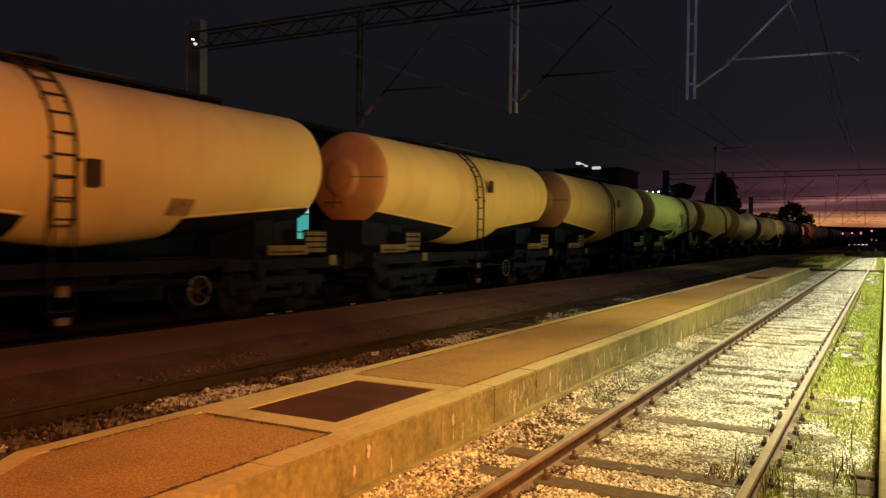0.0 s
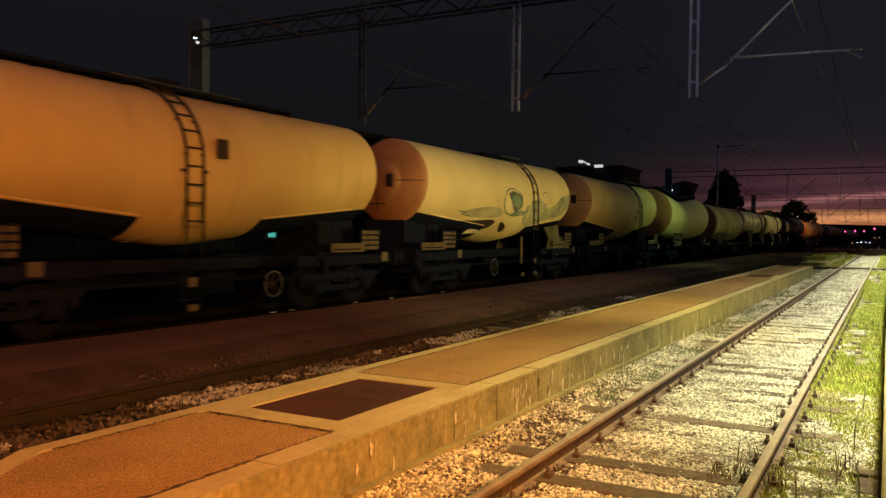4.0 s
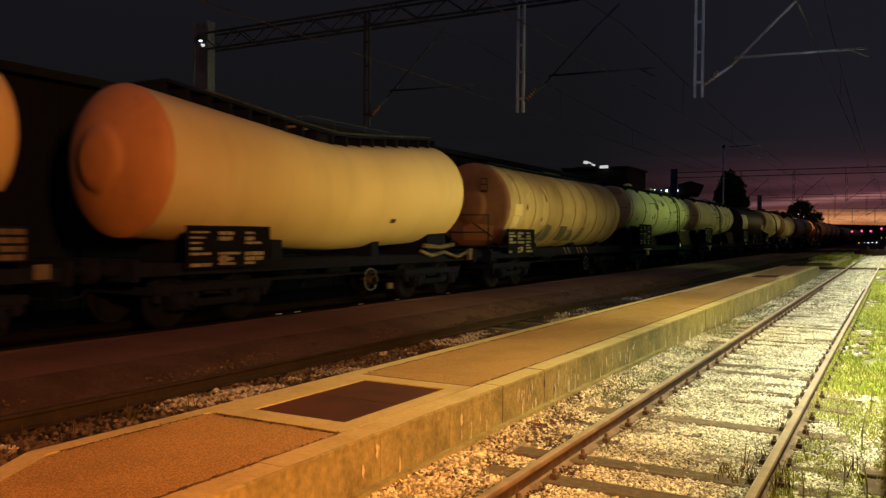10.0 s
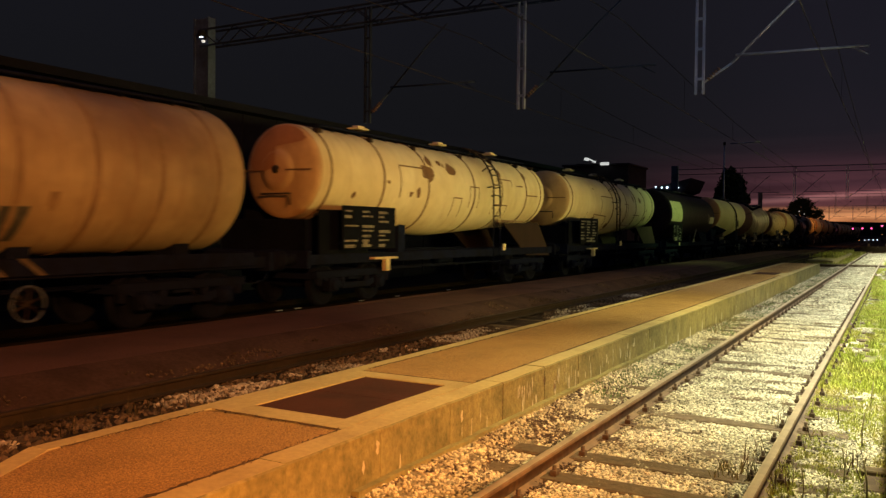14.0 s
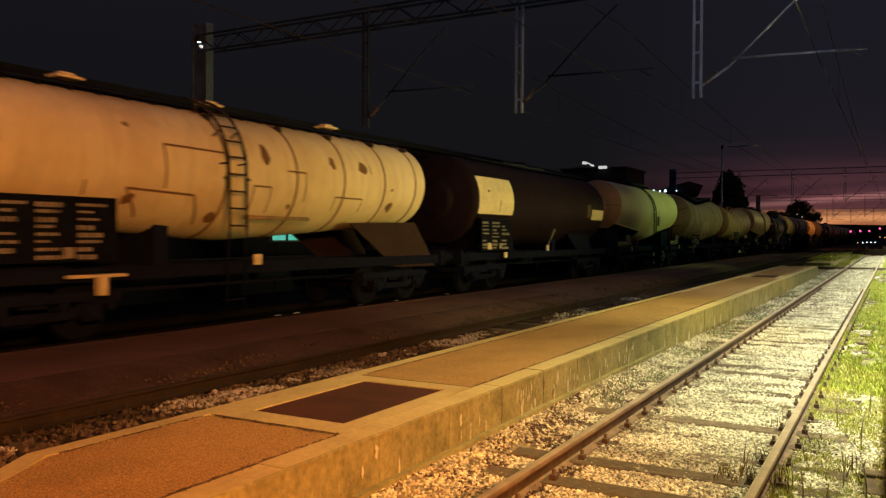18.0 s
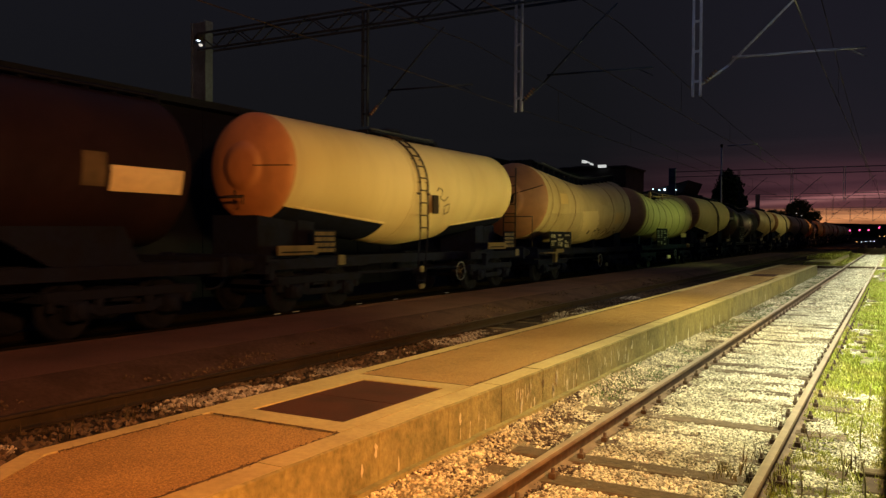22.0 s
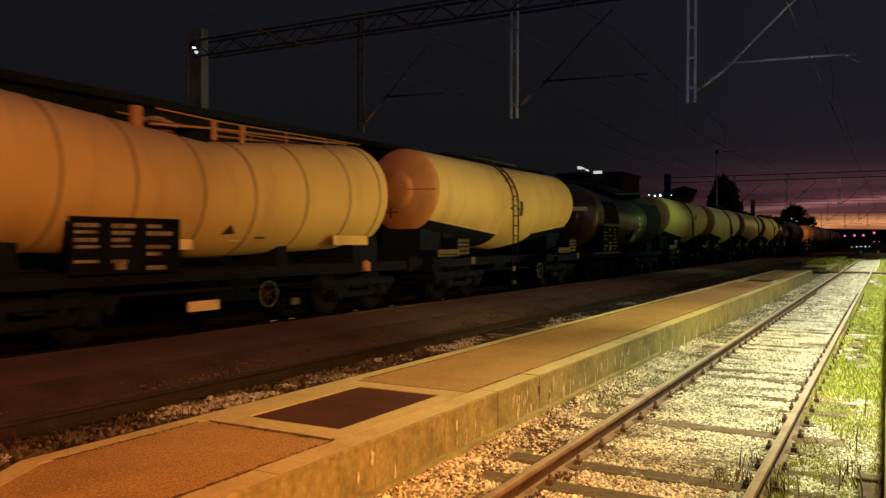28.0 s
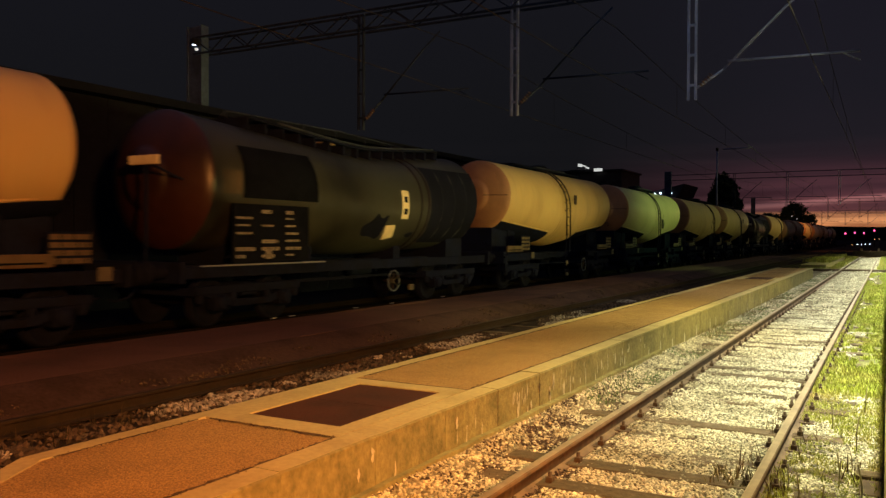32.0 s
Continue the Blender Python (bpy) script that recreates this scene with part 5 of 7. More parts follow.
def dip_wagon(length, body, cap, label, seed, ribs=(), rib_mat="band", board=(1.5, 3.6, 1.05, 1.80), r=1.40, rail=(), deck=(1.9, 11.6), z_end=2.86, z_mid=2.5, rear_in=1.3, r_mid=1.25, mid=0.55, z_rear=2.84, turn=0.11):
    """A round tank bent downwards in its middle, so that its top dips."""
    w = thing("tank_wagon", label, "tank wagon", "freight train")
    line = bent(length, z_end, z_mid, r, r_mid, inset=rear_in, mid=mid, front=1.3, z_rear=z_rear, turn=turn)
    part("tank_shell", shell(line), body, w)
    for rear in (False, True):
        # cap colour on the leading end, body colour on the rear one
        part("end_cap", end_cap(line, rear, 0.42 if rear else 0.54), cap if not rear else body, w)
    for y in ribs:
        part("band", ring_band(line, y, 0.06, 0.014), rib_mat, w)
    dome(w, line, line.ym, 0.32)
    valve(w, line, line.ym - 1.0)
    if deck:
        walkway(w, line, deck[0], deck[1], 0.20, (deck[0] + 0.9, deck[1] - 0.3), rail)
    running_gear(w, length)
    for y in (2.4, length * 0.36, length * 0.64):
        saddle(w, line, y, 0.16)
    saddle(w, line, length - 1.95, 0.5, x=0.8)
    data_board(w, *board, seed)
    brake_wheel(w, length * 0.55, 0.62)
    part("step_plate", Build().box(1.30, 1.36, length * 0.6, length * 0.6 + 0.2, 0.36, 0.5, 0.01), "dull_plate", w)
    return w, line


wagons = {}
# -- W0, W1, W2, W4, W13 and the tail: cream belly tanks
wagons[0], l0 = belly_wagon(body="cream", label="cream belly-bottomed tank wagon with side ladder and dark plate", ladder_y=5.42, brake=8.2)
plate0 = part("ladder_plate", Build().box(1.50, 1.53, 5.72, 6.0, 2.35, 2.75, 0.01), "ladder", wagons[0])
part("weld_patch", patch(l0, quad(7.6, 8.2, 1.95, 2.25)), "band", wagons[0])
wagons[1], l1 = belly_wagon(body="cream_dull", label="cream tank wagon with rust-brown end cap and ladder", ladder_y=5.88, brake=8.1, rear=1.34)
part("ladder_plate", Build().box(1.50, 1.53, 6.35, 6.6, 2.95, 3.3, 0.01), "ladder", wagons[1])
wagons[2] = copy_thing(wagons[1], Matrix())
wagons[2]["label"] = "cream tank wagon with brown end and spoked brake wheel"
# -- W3: painted over
wagons[3], l3 = belly_wagon(length=13.5, cap="ochre", label="cream tank wagon sprayed with teal eyes and grey shapes", ladder_y=8.2, brake=5.2, deck=(5.9, 8.9))
part("end_hatch", Build().box(0.1, 0.3, 0.88, 0.98, 2.9, 3.25, 0.01), "ladder", wagons[3])
EYE_LINE = [(5.67, 2.65), (5.77, 2.97), (6.1, 3.14), (6.59, 3.12), (7.09, 2.89), (7.10, 2.62), (7.06, 2.31), (6.1, 2.25), (5.79, 2.41)]
g = part("graffiti", patch(l3, soft(EYE_LINE), 0.006), "slate", wagons[3], "sprayed eye in teal and slate")
part("graffiti_fill", patch(l3, soft([(6.38 + (y - 6.38) * 0.91, 2.69 + (z - 2.69) * 0.91) for y, z in EYE_LINE]), 0.010), "cream", g)
part("graffiti_fill", patch(l3, [(5.98, 2.94), (6.32, 3.05), (7.08, 2.90), (7.10, 2.60), (6.63, 2.33), (6.42, 2.42)], 0.014), "slate", g)
part("graffiti_fill", patch(l3, oval(6.62, 2.72, 0.36, 0.2, -0.7), 0.018), "teal", g)
part("graffiti_line", strip(l3, 6.2, 3.06, 6.6, 3.07, 0.016), "letter", g)
part("graffiti_line", strip(l3, 6.6, 3.07, 7.08, 2.95, 0.016), "letter", g)
part("graffiti", patch(l3, soft([(7.35, 2.55), (8.35, 2.78), (8.74, 3.0), (8.96, 2.68), (9.98, 2.46), (11.0, 2.62), (11.69, 2.97), (12.15, 3.3), (12.12, 2.72), (11.59, 2.34), (10.03, 2.2), (9.13, 1.98), (8.49, 1.9), (7.5, 2.05)], 1), 0.004), "wash", wagons[3], "faded green-grey overspray")
g = part("graffiti", patch(l3, soft([(6.3, 2.36), (7.33, 2.46), (7.6, 2.30), (6.15, 2.20)]), 0.012), "teal", wagons[3], "teal underline of the eye")
for a in ((10.77, 2.72, 10.94, 2.93), (10.94, 2.93, 11.35, 3.07), (11.35, 3.07, 11.47, 2.78), (10.94, 2.54, 11.2, 2.57), (11.05, 2.78, 11.3, 2.92), (10.85, 2.6, 11.1, 2.72)):
    part("graffiti_line", strip(l3, *a, 0.035), "slate", wagons[3], "smaller sprayed eye")
for a in ((9.04, 3.03, 9.25, 3.13), (9.25, 3.13, 9.47, 3.16), (9.47, 3.16, 9.75, 3.06), (9.75, 3.06, 9.95, 2.88), (9.95, 2.88, 10.07, 2.67), (9.18, 2.61, 9.4, 2.75), (9.4, 2.75, 9.6, 2.74), (9.6, 2.74, 9.75, 2.53)):
    part("graffiti_line", strip(l3, *a, 0.014), "rust", wagons[3], "thin sprayed arch")
for o_, m_ in (([(3.37, 2.34), (4.75, 2.50), (5.6, 2.5), (6.0, 2.28), (5.15, 2.12), (3.43, 2.20)], "shade"), ([(3.48, 2.06), (4.32, 2.06), (5.64, 2.14), (5.41, 1.80), (4.46, 1.80), (3.55, 1.96)], "stand"),
               ([(5.8, 2.1), (6.35, 1.95), (6.5, 1.75), (6.1, 1.72)], "stand"), ([(8.83, 1.95), (10.2, 1.98), (11.2, 2.1), (11.0, 1.94), (9.44, 1.86)], "cream")):
    part("graffiti", patch(l3, soft(o_), 0.006), m_, wagons[3], "faded sprayed shape")
for a in ((3.2, 2.33, 3.7, 2.27), (3.4, 2.24, 4.0, 2.18), (5.3, 2.72, 5.32, 2.55), (7.5, 2.6, 7.6, 2.4), (7.3, 2.35, 7.7, 2.45)):
    part("graffiti_line", strip(l3, *a, 0.014), "slate", wagons[3])
for x0 in (0.98, -1.02):
    v = [(x, y, z) for x in (x0, x0 + 0.04) for y, z in ((9.95, 1.9), (11.3, 2.02), (11.45, 1.62), (12.5, 1.46), (12.66, 0.90), (10.12, 0.93), (10.42, 1.52))]
    part("end_stand", Build().add(v, [tuple(range(7)), tuple(reversed(range(7, 14)))] + [(i, i + 7, (i + 1) % 7 + 7, (i + 1) % 7) for i in range(7)]), "stand_grey", wagons[3], "grey painted end stand")
part("stand_lamp", Build().lathe([(0, 0.0), (0.0, 0.09), (0.05, 0.07), (0.06, 0.0)], (1.03, 11.2, 0.98), (1, 0, 0), 12), "plate", wagons[3])
v = [(x, y, z) for x in (1.16, 1.2) for y, z in ((3.25, 1.66), (4.5, 1.69), (4.1, 1.80), (3.7, 1.80))]
part("end_saddle_cover", Build().add(v, [(0, 1, 2, 3), (7, 6, 5, 4), (0, 4, 5, 1), (1, 5, 6, 2), (2, 6, 7, 3), (3, 7, 4, 0)]), "shade", wagons[3])
part("stay_post", Build().box(1.36, 1.40, 7.02, 7.12, 0.70, 1.58, 0.01).box(1.34, 1.40, 7.14, 7.3, 0.28, 0.42, 0.02), "tan", wagons[3], "pale upright stay")
# -- W4
wagons[4], l4 = belly_wagon(body="cream_dull", label="cream tank wagon with small dark hatch on its brown end", ladder_y=7.88, brake=5.0, deck=(3.0, 12.0))
part("end_hatch", Build().box(0.35, 0.6, 0.93, 1.02, 2.95, 3.3, 0.01), "ladder", wagons[4])
part("label_plate", patch(l4, quad(7.2, 7.38, 2.35, 2.9), 0.012), "ladder", wagons[4])
part("label_mark", patch(l4, quad(7.23, 7.35, 2.56, 2.68), 0.018), "plate", wagons[4])
# -- W5: dipping tank
wagons[5], l5 = dip_wagon(13.05, "cream", "orange_cap", "cream bent tank wagon with smooth sides and data board", 5, rear_in=1.47, z_end=2.92, z_mid=2.508, z_rear=2.815, r=1.365, r_mid=1.25, mid=0.545, rail=((6.6, 4.42), (7.1, 4.50), (11.6, 4.50), (11.9, 4.38)))
part("drain_cover", patch(l5, quad(8.2, 8.45, 1.95, 2.05), 0.02), "ladder", wagons[5])
part("spare_hose", Build().tube([(1.3, 9.4, 1.25), (1.34, 9.9, 1.12), (1.32, 10.6, 1.2), (1.34, 11.3, 1.05), (1.3, 12.0, 1.18)], 0.05, 8).tube([(1.28, 9.6, 1.38), (1.3, 10.4, 1.33), (1.28, 11.2, 1.4)], 0.06, 8), "dull_plate", wagons[5])
part("hose_hook", Build().box(1.28, 1.36, 12.0, 12.2, 0.95, 1.28, 0.015), "dull_plate", wagons[5])
# -- W6: straight ribbed tank on a full frame
wagons[6] = thing("tank_wagon", "long weathered ribbed tank wagon with brown end and striped sill", "tank wagon", "freight train")
l6 = bent(14.66, 2.62, 2.58, 1.36, 1.36, front=1.75, rear=1.5)
part("tank_shell", shell(l6), "cream_dirty", wagons[6])
part("end_cap", end_cap(l6, False, 0.24), "rust_cap", wagons[6])
part("end_cap", end_cap(l6, True, 0.45), "cream_dirty", wagons[6])
for y in (2.45, 3.73, 5.0, 6.3, 7.6, 8.85, 10.1, 11.34, 12.6):
    part("band", ring_band(l6, y, 0.09, 0.012), "rib_shade", wagons[6])
running_gear(wagons[6], 14.66)
for y in (2.2, 5.4, 9.3, 12.4):
    saddle(wagons[6], l6, y, 0.18)
data_board(wagons[6], 1.45, 3.55, 1.08, 1.86, 61, rows=7)
part("label_panel", patch(l6, quad(2.08, 2.66, 2.30, 2.66), 0.02), "plate", wagons[6])
part("label_panel", patch(l6, quad(2.05, 2.50, 1.92, 2.28), 0.02), "plate", wagons[6])
for a in ((2.14, 2.22, 2.18, 2.02), (2.28, 2.22, 2.32, 2.02)):
    part("label_mark", strip(l6, *a, 0.02), "ladder", wagons[6])
for o_ in ([(2.0, 1.9), (2.0, 3.2), (2.4, 3.42), (2.78, 3.45), (2.80, 2.9), (2.90, 1.92)], [(2.98, 1.92), (2.95, 2.9), (3.3, 3.12), (3.66, 3.22), (4.05, 3.0), (4.15, 1.95)], [(4.35, 1.95), (4.42, 2.7), (4.7, 3.5), (5.1, 3.1), (5.08, 2.05)]):
    part("paint_patch", patch(l6, soft(o_, 1), 0.004), "cream_worn", wagons[6], "cleaner cream paint patch")
sd = part("side_sill", Build().box(1.24, 1.27, 3.8, 13.6, 0.98, 1.24, 0.01), "frame", wagons[6])
for y in (6.55, 6.95, 7.9, 8.25, 8.85):
    part("stripe", Build().add([(1.273, y, 1.24), (1.273, y + 0.14, 1.24), (1.273, y + 0.46, 0.99), (1.273, y + 0.32, 0.99)], [(0, 3, 2, 1)]), "tan", sd)
for o_ in ([(4.23, 1.49), (5.08, 2.06), (5.58, 1.99), (5.73, 1.48)], [(6.56, 1.51), (6.42, 2.02), (7.12, 2.0), (7.34, 1.47)], [(7.39, 1.47), (7.72, 1.92), (8.37, 1.47)], [(8.63, 1.47), (8.65, 1.97), (9.09, 1.98), (9.04, 1.48)]):
    part("graffiti", patch(l6, o_, 0.006), "slate", wagons[6], "dark sprayed block letter")
part("graffiti", patch(l6, quad(7.2, 7.62, 1.75, 1.91), 0.012), "letter", wagons[6])
part("graffiti_line", patch(l6, quad(7.25, 7.55, 1.83, 1.86), 0.016), "slate", wagons[6])
grime = random.Random(6)
for y, z, q, tall in ((4.41, 2.21, 0.08, 1.2), (3.05, 2.59, 0.09, 1.3), (4.62, 3.25, 0.16, 1.9), (4.75, 2.95, 0.10, 2.0), (2.5, 3.55, 0.22, 0.6), (6.2, 3.5, 0.16, 1.5), (9.4, 2.1, 0.12, 1.6)):
    part("stain", patch(l6, soft([(y + q * grime.uniform(0.5, 1.3) * math.cos(a), z + tall * q * grime.uniform(0.5, 1.2) * math.sin(a)) for a in np.linspace(0, 5.6, 10)], 1), 0.005), "rib_shade" if q > 0.1 else "rust", wagons[6])
walkway(wagons[6], l6, 1.9, 13.0, 0.03, (6.4, 8.2))
part("end_ladder", Build().tube([(0.75, 1.4, 1.2), (0.75, 1.4, 2.3), (-0.6, 1.4, 2.3), (-0.6, 1.4, 1.2)], 0.025, 6).tube([(-0.6, 1.4, 1.75), (0.75, 1.4, 1.75)], 0.02, 6), "ladder", wagons[6])
brake_wheel(wagons[6], 9.0, 0.6)
part("end_plate", Build().box(0.42, 0.66, 1.47, 1.52, 3.02, 3.46, 0.01), "ladder", wagons[6])
part("end_hatch", Build().box(0.45, 0.63, 1.44, 1.47, 3.08, 3.24, 0.008).box(0.45, 0.63, 1.44, 1.47, 3.28, 3.42, 0.008), "rust_cap", wagons[6])
part("end_step", Build().box(-0.5, 1.0, 1.30, 1.42, 1.30, 1.34, 0.01).bar((0.2, 1.40, 2.05), (0.9, 1.40, 1.6), 0.03).bar((-1.1, 1.42, 2.56), (-0.1, 1.42, 2.56), 0.03), "ladder", wagons[6])
part("paint_patch", cap_patch(l6, [(-0.2, 1.50), (0.75, 1.50), (0.85, 1.95), (0.1, 2.05), (-0.25, 1.9)], 0.24), "ochre", wagons[6], "lighter patch on the end")


def clad_wagon(length, label, ladder_y, seed, bands, seams):
    """An insulated tank in riveted white cladding with rusty seams."""
    w = thing("tank_wagon", label, "tank wagon", "freight train")
    line = bent(length, 2.98, 2.78, 1.06, 1.25, mid=0.46, rear=1.2)
    part("tank_shell", shell(line), "white_clad", w)
    part("end_cap", end_cap(line, False, 0.32), "clad_cap", w)
    part("end_cap", end_cap(line, True, 0.40), "white_clad", w)
    for y in bands:
        part("band", ring_band(line, y, 0.05, 0.014, -1.5, 1.5), "rust", w)
        part("hold_down", Build().box(0.55, 0.75, y - 0.05, y + 0.05, line(y)[0] + line(y)[1] * 0.80, line(y)[0] + line(y)[1] * 0.90, 0.01), "ladder", w)
    r = random.Random(seed)
    for y0, y1, z0, z1 in ((7.9, 8.5, 2.35, 2.95), (9.6, 10.7, 2.2, 2.5), (9.9, 11.0, 3.1, 3.3), (6.9, 7.4, 2.1, 2.6)):
        for a in ((y0, z1, y1, z1), (y0, z0, y0, z1), (y1, z0, y1, z1)):
            if r.random() < 0.85:
                part("seam", strip(line, *a, 0.018), "rust", w)
    for a in seams:
        part("seam", strip(line, *a, 0.02), "rust", w)
    part("end_hole", Build().lathe([(0, 0.0), (0.0, 0.10), (0.03, 0.09), (0.035, 0.0)], (0.0, 0.985, 3.0), (0, -1, 0), 14), "ladder", w)
    for k in range(9):
        y, z, q = r.uniform(2.2, length - 2.5), r.uniform(2.0, 3.75), r.uniform(0.05, 0.2)
        part("stain", patch(line, soft([(y + q * r.uniform(0.5, 1.4) * math.cos(a), z + q * r.uniform(0.4, 1.2) * math.sin(a)) for a in np.linspace(0, 5.6, 9)]), 0.005), "rust", w)
    for y, z, q in ((5.62, 3.2, 0.30), (6.95, 3.36, 0.24), (6.4, 3.5, 0.12)) if seed == 7 else ((6.05, 1.98, 0.12),):
        part("stain", patch(line, soft([(y + q * r.uniform(0.6, 1.3) * math.cos(a), z + q * r.uniform(0.5, 1.0) * math.sin(a)) for a in np.linspace(0, 5.6, 10)], 1), 0.006), "rust", w)
    part("end_seam", Build().bar((-0.98, 0.975, 2.98), (-0.28, 0.955, 2.98), 0.02, 0.03).bar((0.3, 0.955, 2.98), (1.0, 0.975, 2.98), 0.02, 0.03), "rust", w)
    # one wagon has a large darker brown patch on its end
    if seed == 7:
        part("stain", cap_patch(line, soft([(-1.0, 2.98), (-0.05, 2.98), (0.0, 3.2), (-0.2, 3.42), (0.15, 3.62), (0.75, 3.6), (0.5, 3.9), (0.0, 4.02), (-0.6, 3.82)], 1), 0.32), "ochre", w, "large brown patch on the end")
    part("end_grab", Build().tube([(-0.2, 0.75, 2.45), (0.6, 0.75, 2.45), (0.6, 0.75, 2.2)], 0.025, 6), "ladder", w)
    side_ladder(w, line, ladder_y, 1.75, 0.44, 0.22, 10)
    rail = Build()
    for z in (1.98, 2.02):
        rail.tube([(1.3, ladder_y + 0.3, z), (1.3, ladder_y + 2.2, z - 0.01)], 0.02, 6)
    part("side_grab", rail, "band", w)
    running_gear(w, length)
    data_board(w, 1.55, 3.65, 1.25, 2.22, seed, rows=8)
    for x0 in (1.02, -1.06):
        v = [(x, y, z) for x in (x0, x0 + 0.04) for y, z in ((length - 4.5, 1.94), (length - 2.6, 0.88), (length - 0.55, 0.84), (length - 1.66, 2.0))]
        part("end_stand", Build().add(v, [(0, 1, 2, 3), (7, 6, 5, 4)] + [(i, i + 4, (i + 1) % 4 + 4, (i + 1) % 4) for i in range(4)]), "stand", w, "dark brown sloping end stand")
    part("end_apron", Build().box(-1.2, 1.2, 0.56, 0.60, 1.1, 1.90, 0.01), "board", w, "black plate before the tank end")
    for x0 in (1.04, -1.08):
        part("side_apron", Build().box(x0, x0 + 0.04, 1.15, 3.0, 1.1, 2.12, 0.01), "board", w)
    saddle(w, line, 2.2, 0.4)
    saddle(w, line, 5.2, 0.16)
    for y in ((3.95, 7.96, 11.4) if seed == 7 else (3.70, 6.84, 10.6)):
        valve(w, line, y, "plate")
    walkway(w, line, 1.9, length - 1.6, 0.03)
    part("white_plate", Build().box(1.36, 1.39, ladder_y + 0.5, ladder_y + 0.7, 1.1, 1.3, 0.005), "plate", w)
    part("step_bar", Build().box(1.2, 1.34, 2.9, 3.9, 1.0, 1.05, 0.008).box(1.22, 1.34, 3.4, 3.55, 0.72, 1.0, 0.01), "plate", w)
    return w


wagons[7] = clad_wagon(15.0, "white clad tank wagon with rust stains and ladder", 9.3, 7, (1.6, 3.6, 5.6, 8.2, 10.2, 12.2, 13.5),
                       ((12.23, 2.88, 13.15, 2.89), (11.37, 3.14, 11.88, 3.16), (4.3, 3.3, 5.9, 3.3), (4.3, 3.3, 4.3, 2.5)))
wagons[8] = clad_wagon(14.75, "white clad tank wagon with rusty seams and sloping stand", 6.25, 8, (1.6, 6.2, 8.2, 9.9, 11.6, 13.1),
                       ((4.79, 3.19, 6.15, 3.16), (4.8, 3.19, 4.85, 2.45), (4.1, 2.42, 5.5, 2.36), (5.5, 2.36, 5.8, 1.85), (4.1, 2.42, 4.5, 1.96), (3.35, 2.51, 3.37, 2.27)))
# -- W9: black tank with a cream panel
wagons[9] = thing("tank_wagon", "black tank wagon with large cream side panel", "tank wagon", "freight train")
l9 = bent(14.58, 2.74, 2.70, 1.33, 1.35, inset=1.5)
part("tank_shell", shell(l9), "black_tank", wagons[9])
for rear in (False, True):
    part("end_cap", end_cap(l9, rear, 0.28), "black_tank", wagons[9])
part("side_panel", patch(l9, quad(1.52, 3.92, 2.32, 3.42), 0.02, 10), "plate", wagons[9], "large cream panel")
part("side_panel", patch(l9, quad(11.5, 12.95, 2.32, 2.72), 0.02), "plate", wagons[9], "small cream panel")
part("side_panel", patch(l9, quad(11.0, 11.42, 2.38, 2.9), 0.01), "tan", wagons[9], "dull tan patch")
part("stain", patch(l9, oval(2.15, 3.0, 0.07, 0.04), 0.026), "rust", wagons[9])
part("stain", patch(l9, quad(2.9, 2.96, 2.4, 2.75), 0.026), "band", wagons[9])
running_gear(wagons[9], 14.58)
for y in (2.3, 5.3, 9.2, 12.3):
    saddle(wagons[9], l9, y, 0.2)
data_board(wagons[9], 1.5, 3.58, 1.22, 2.18, 92, rows=8)
walkway(wagons[9], l9, 2.4, 13.2, 0.03, (5.0, 8.5))
wedge_stand(wagons[9], l9, 9.6, 12.0, "frame")
dome(wagons[9], l9, 7.2)
stp = part("slanted_step", Build().bar((1.36, 6.75, 1.3), (1.36, 7.02, 1.55), 0.05, 0.08).bar((1.36, 7.06, 1.58), (1.36, 7.40, 1.90), 0.05, 0.10), "dull_plate", wagons[9], "pale slanted step")
part("white_plate", Build().box(1.36, 1.39, 6.6, 6.85, 1.15, 1.35, 0.005), "plate", wagons[9])
part("white_plate", Build().box(1.42, 1.44, 1.9, 2.15, 1.26, 1.45, 0.004), "plate", wagons[9])
part("white_plate", Build().box(1.28, 1.31, 3.35, 3.55, 0.98, 1.15, 0.004), "plate", wagons[9])
# -- W10: belly tank with pale orange end and scribble
wagons[10], l10 = belly_wagon(length=13.6, front=1.55, cap="orange_cap", label="cream tank wagon with scribbled side beside its ladder", ladder_y=6.22, brake=8.55, deck=(5.2, 8.6))
part("ladder_plate", Build().box(1.48, 1.51, 6.62, 6.9, 2.2, 2.68, 0.01), "ladder", wagons[10])
for a in ((6.95, 2.80, 7.1, 2.90), (7.1, 2.90, 7.3, 2.82), (7.3, 2.82, 7.15, 2.62), (7.15, 2.62, 7.42, 2.55), (7.42, 2.55, 7.6, 2.68), (7.5, 2.42, 7.75, 2.50), (7.75, 2.50, 7.85, 2.28), (7.85, 2.28, 7.6, 2.2), (7.6, 2.2, 7.5, 2.42), (7.0, 2.55, 7.2, 2.4)):
    part("scribble", strip(l10, *a, 0.016), "ladder", wagons[10])
part("end_grab", Build().tube([(-0.3, 0.8, 2.4), (0.4, 0.8, 2.4), (0.4, 0.8, 2.25)], 0.025, 6), "ladder", wagons[10])
# -- W11: dipping tank with patched paint and a ladder on its end
wagons[11], l11 = dip_wagon(13.1, "cream_worn", "ochre", "patched cream bent tank wagon with ladder on its brown end", 11, ribs=(1.75, 2.5, 4.2, 9.0, 10.6), rib_mat="band", board=(1.35, 3.45, 1.18, 1.78), z_end=2.875, z_mid=2.485, r=1.345, r_mid=1.255, z_rear=2.86, rear_in=1.72, mid=0.56, turn=0.13)
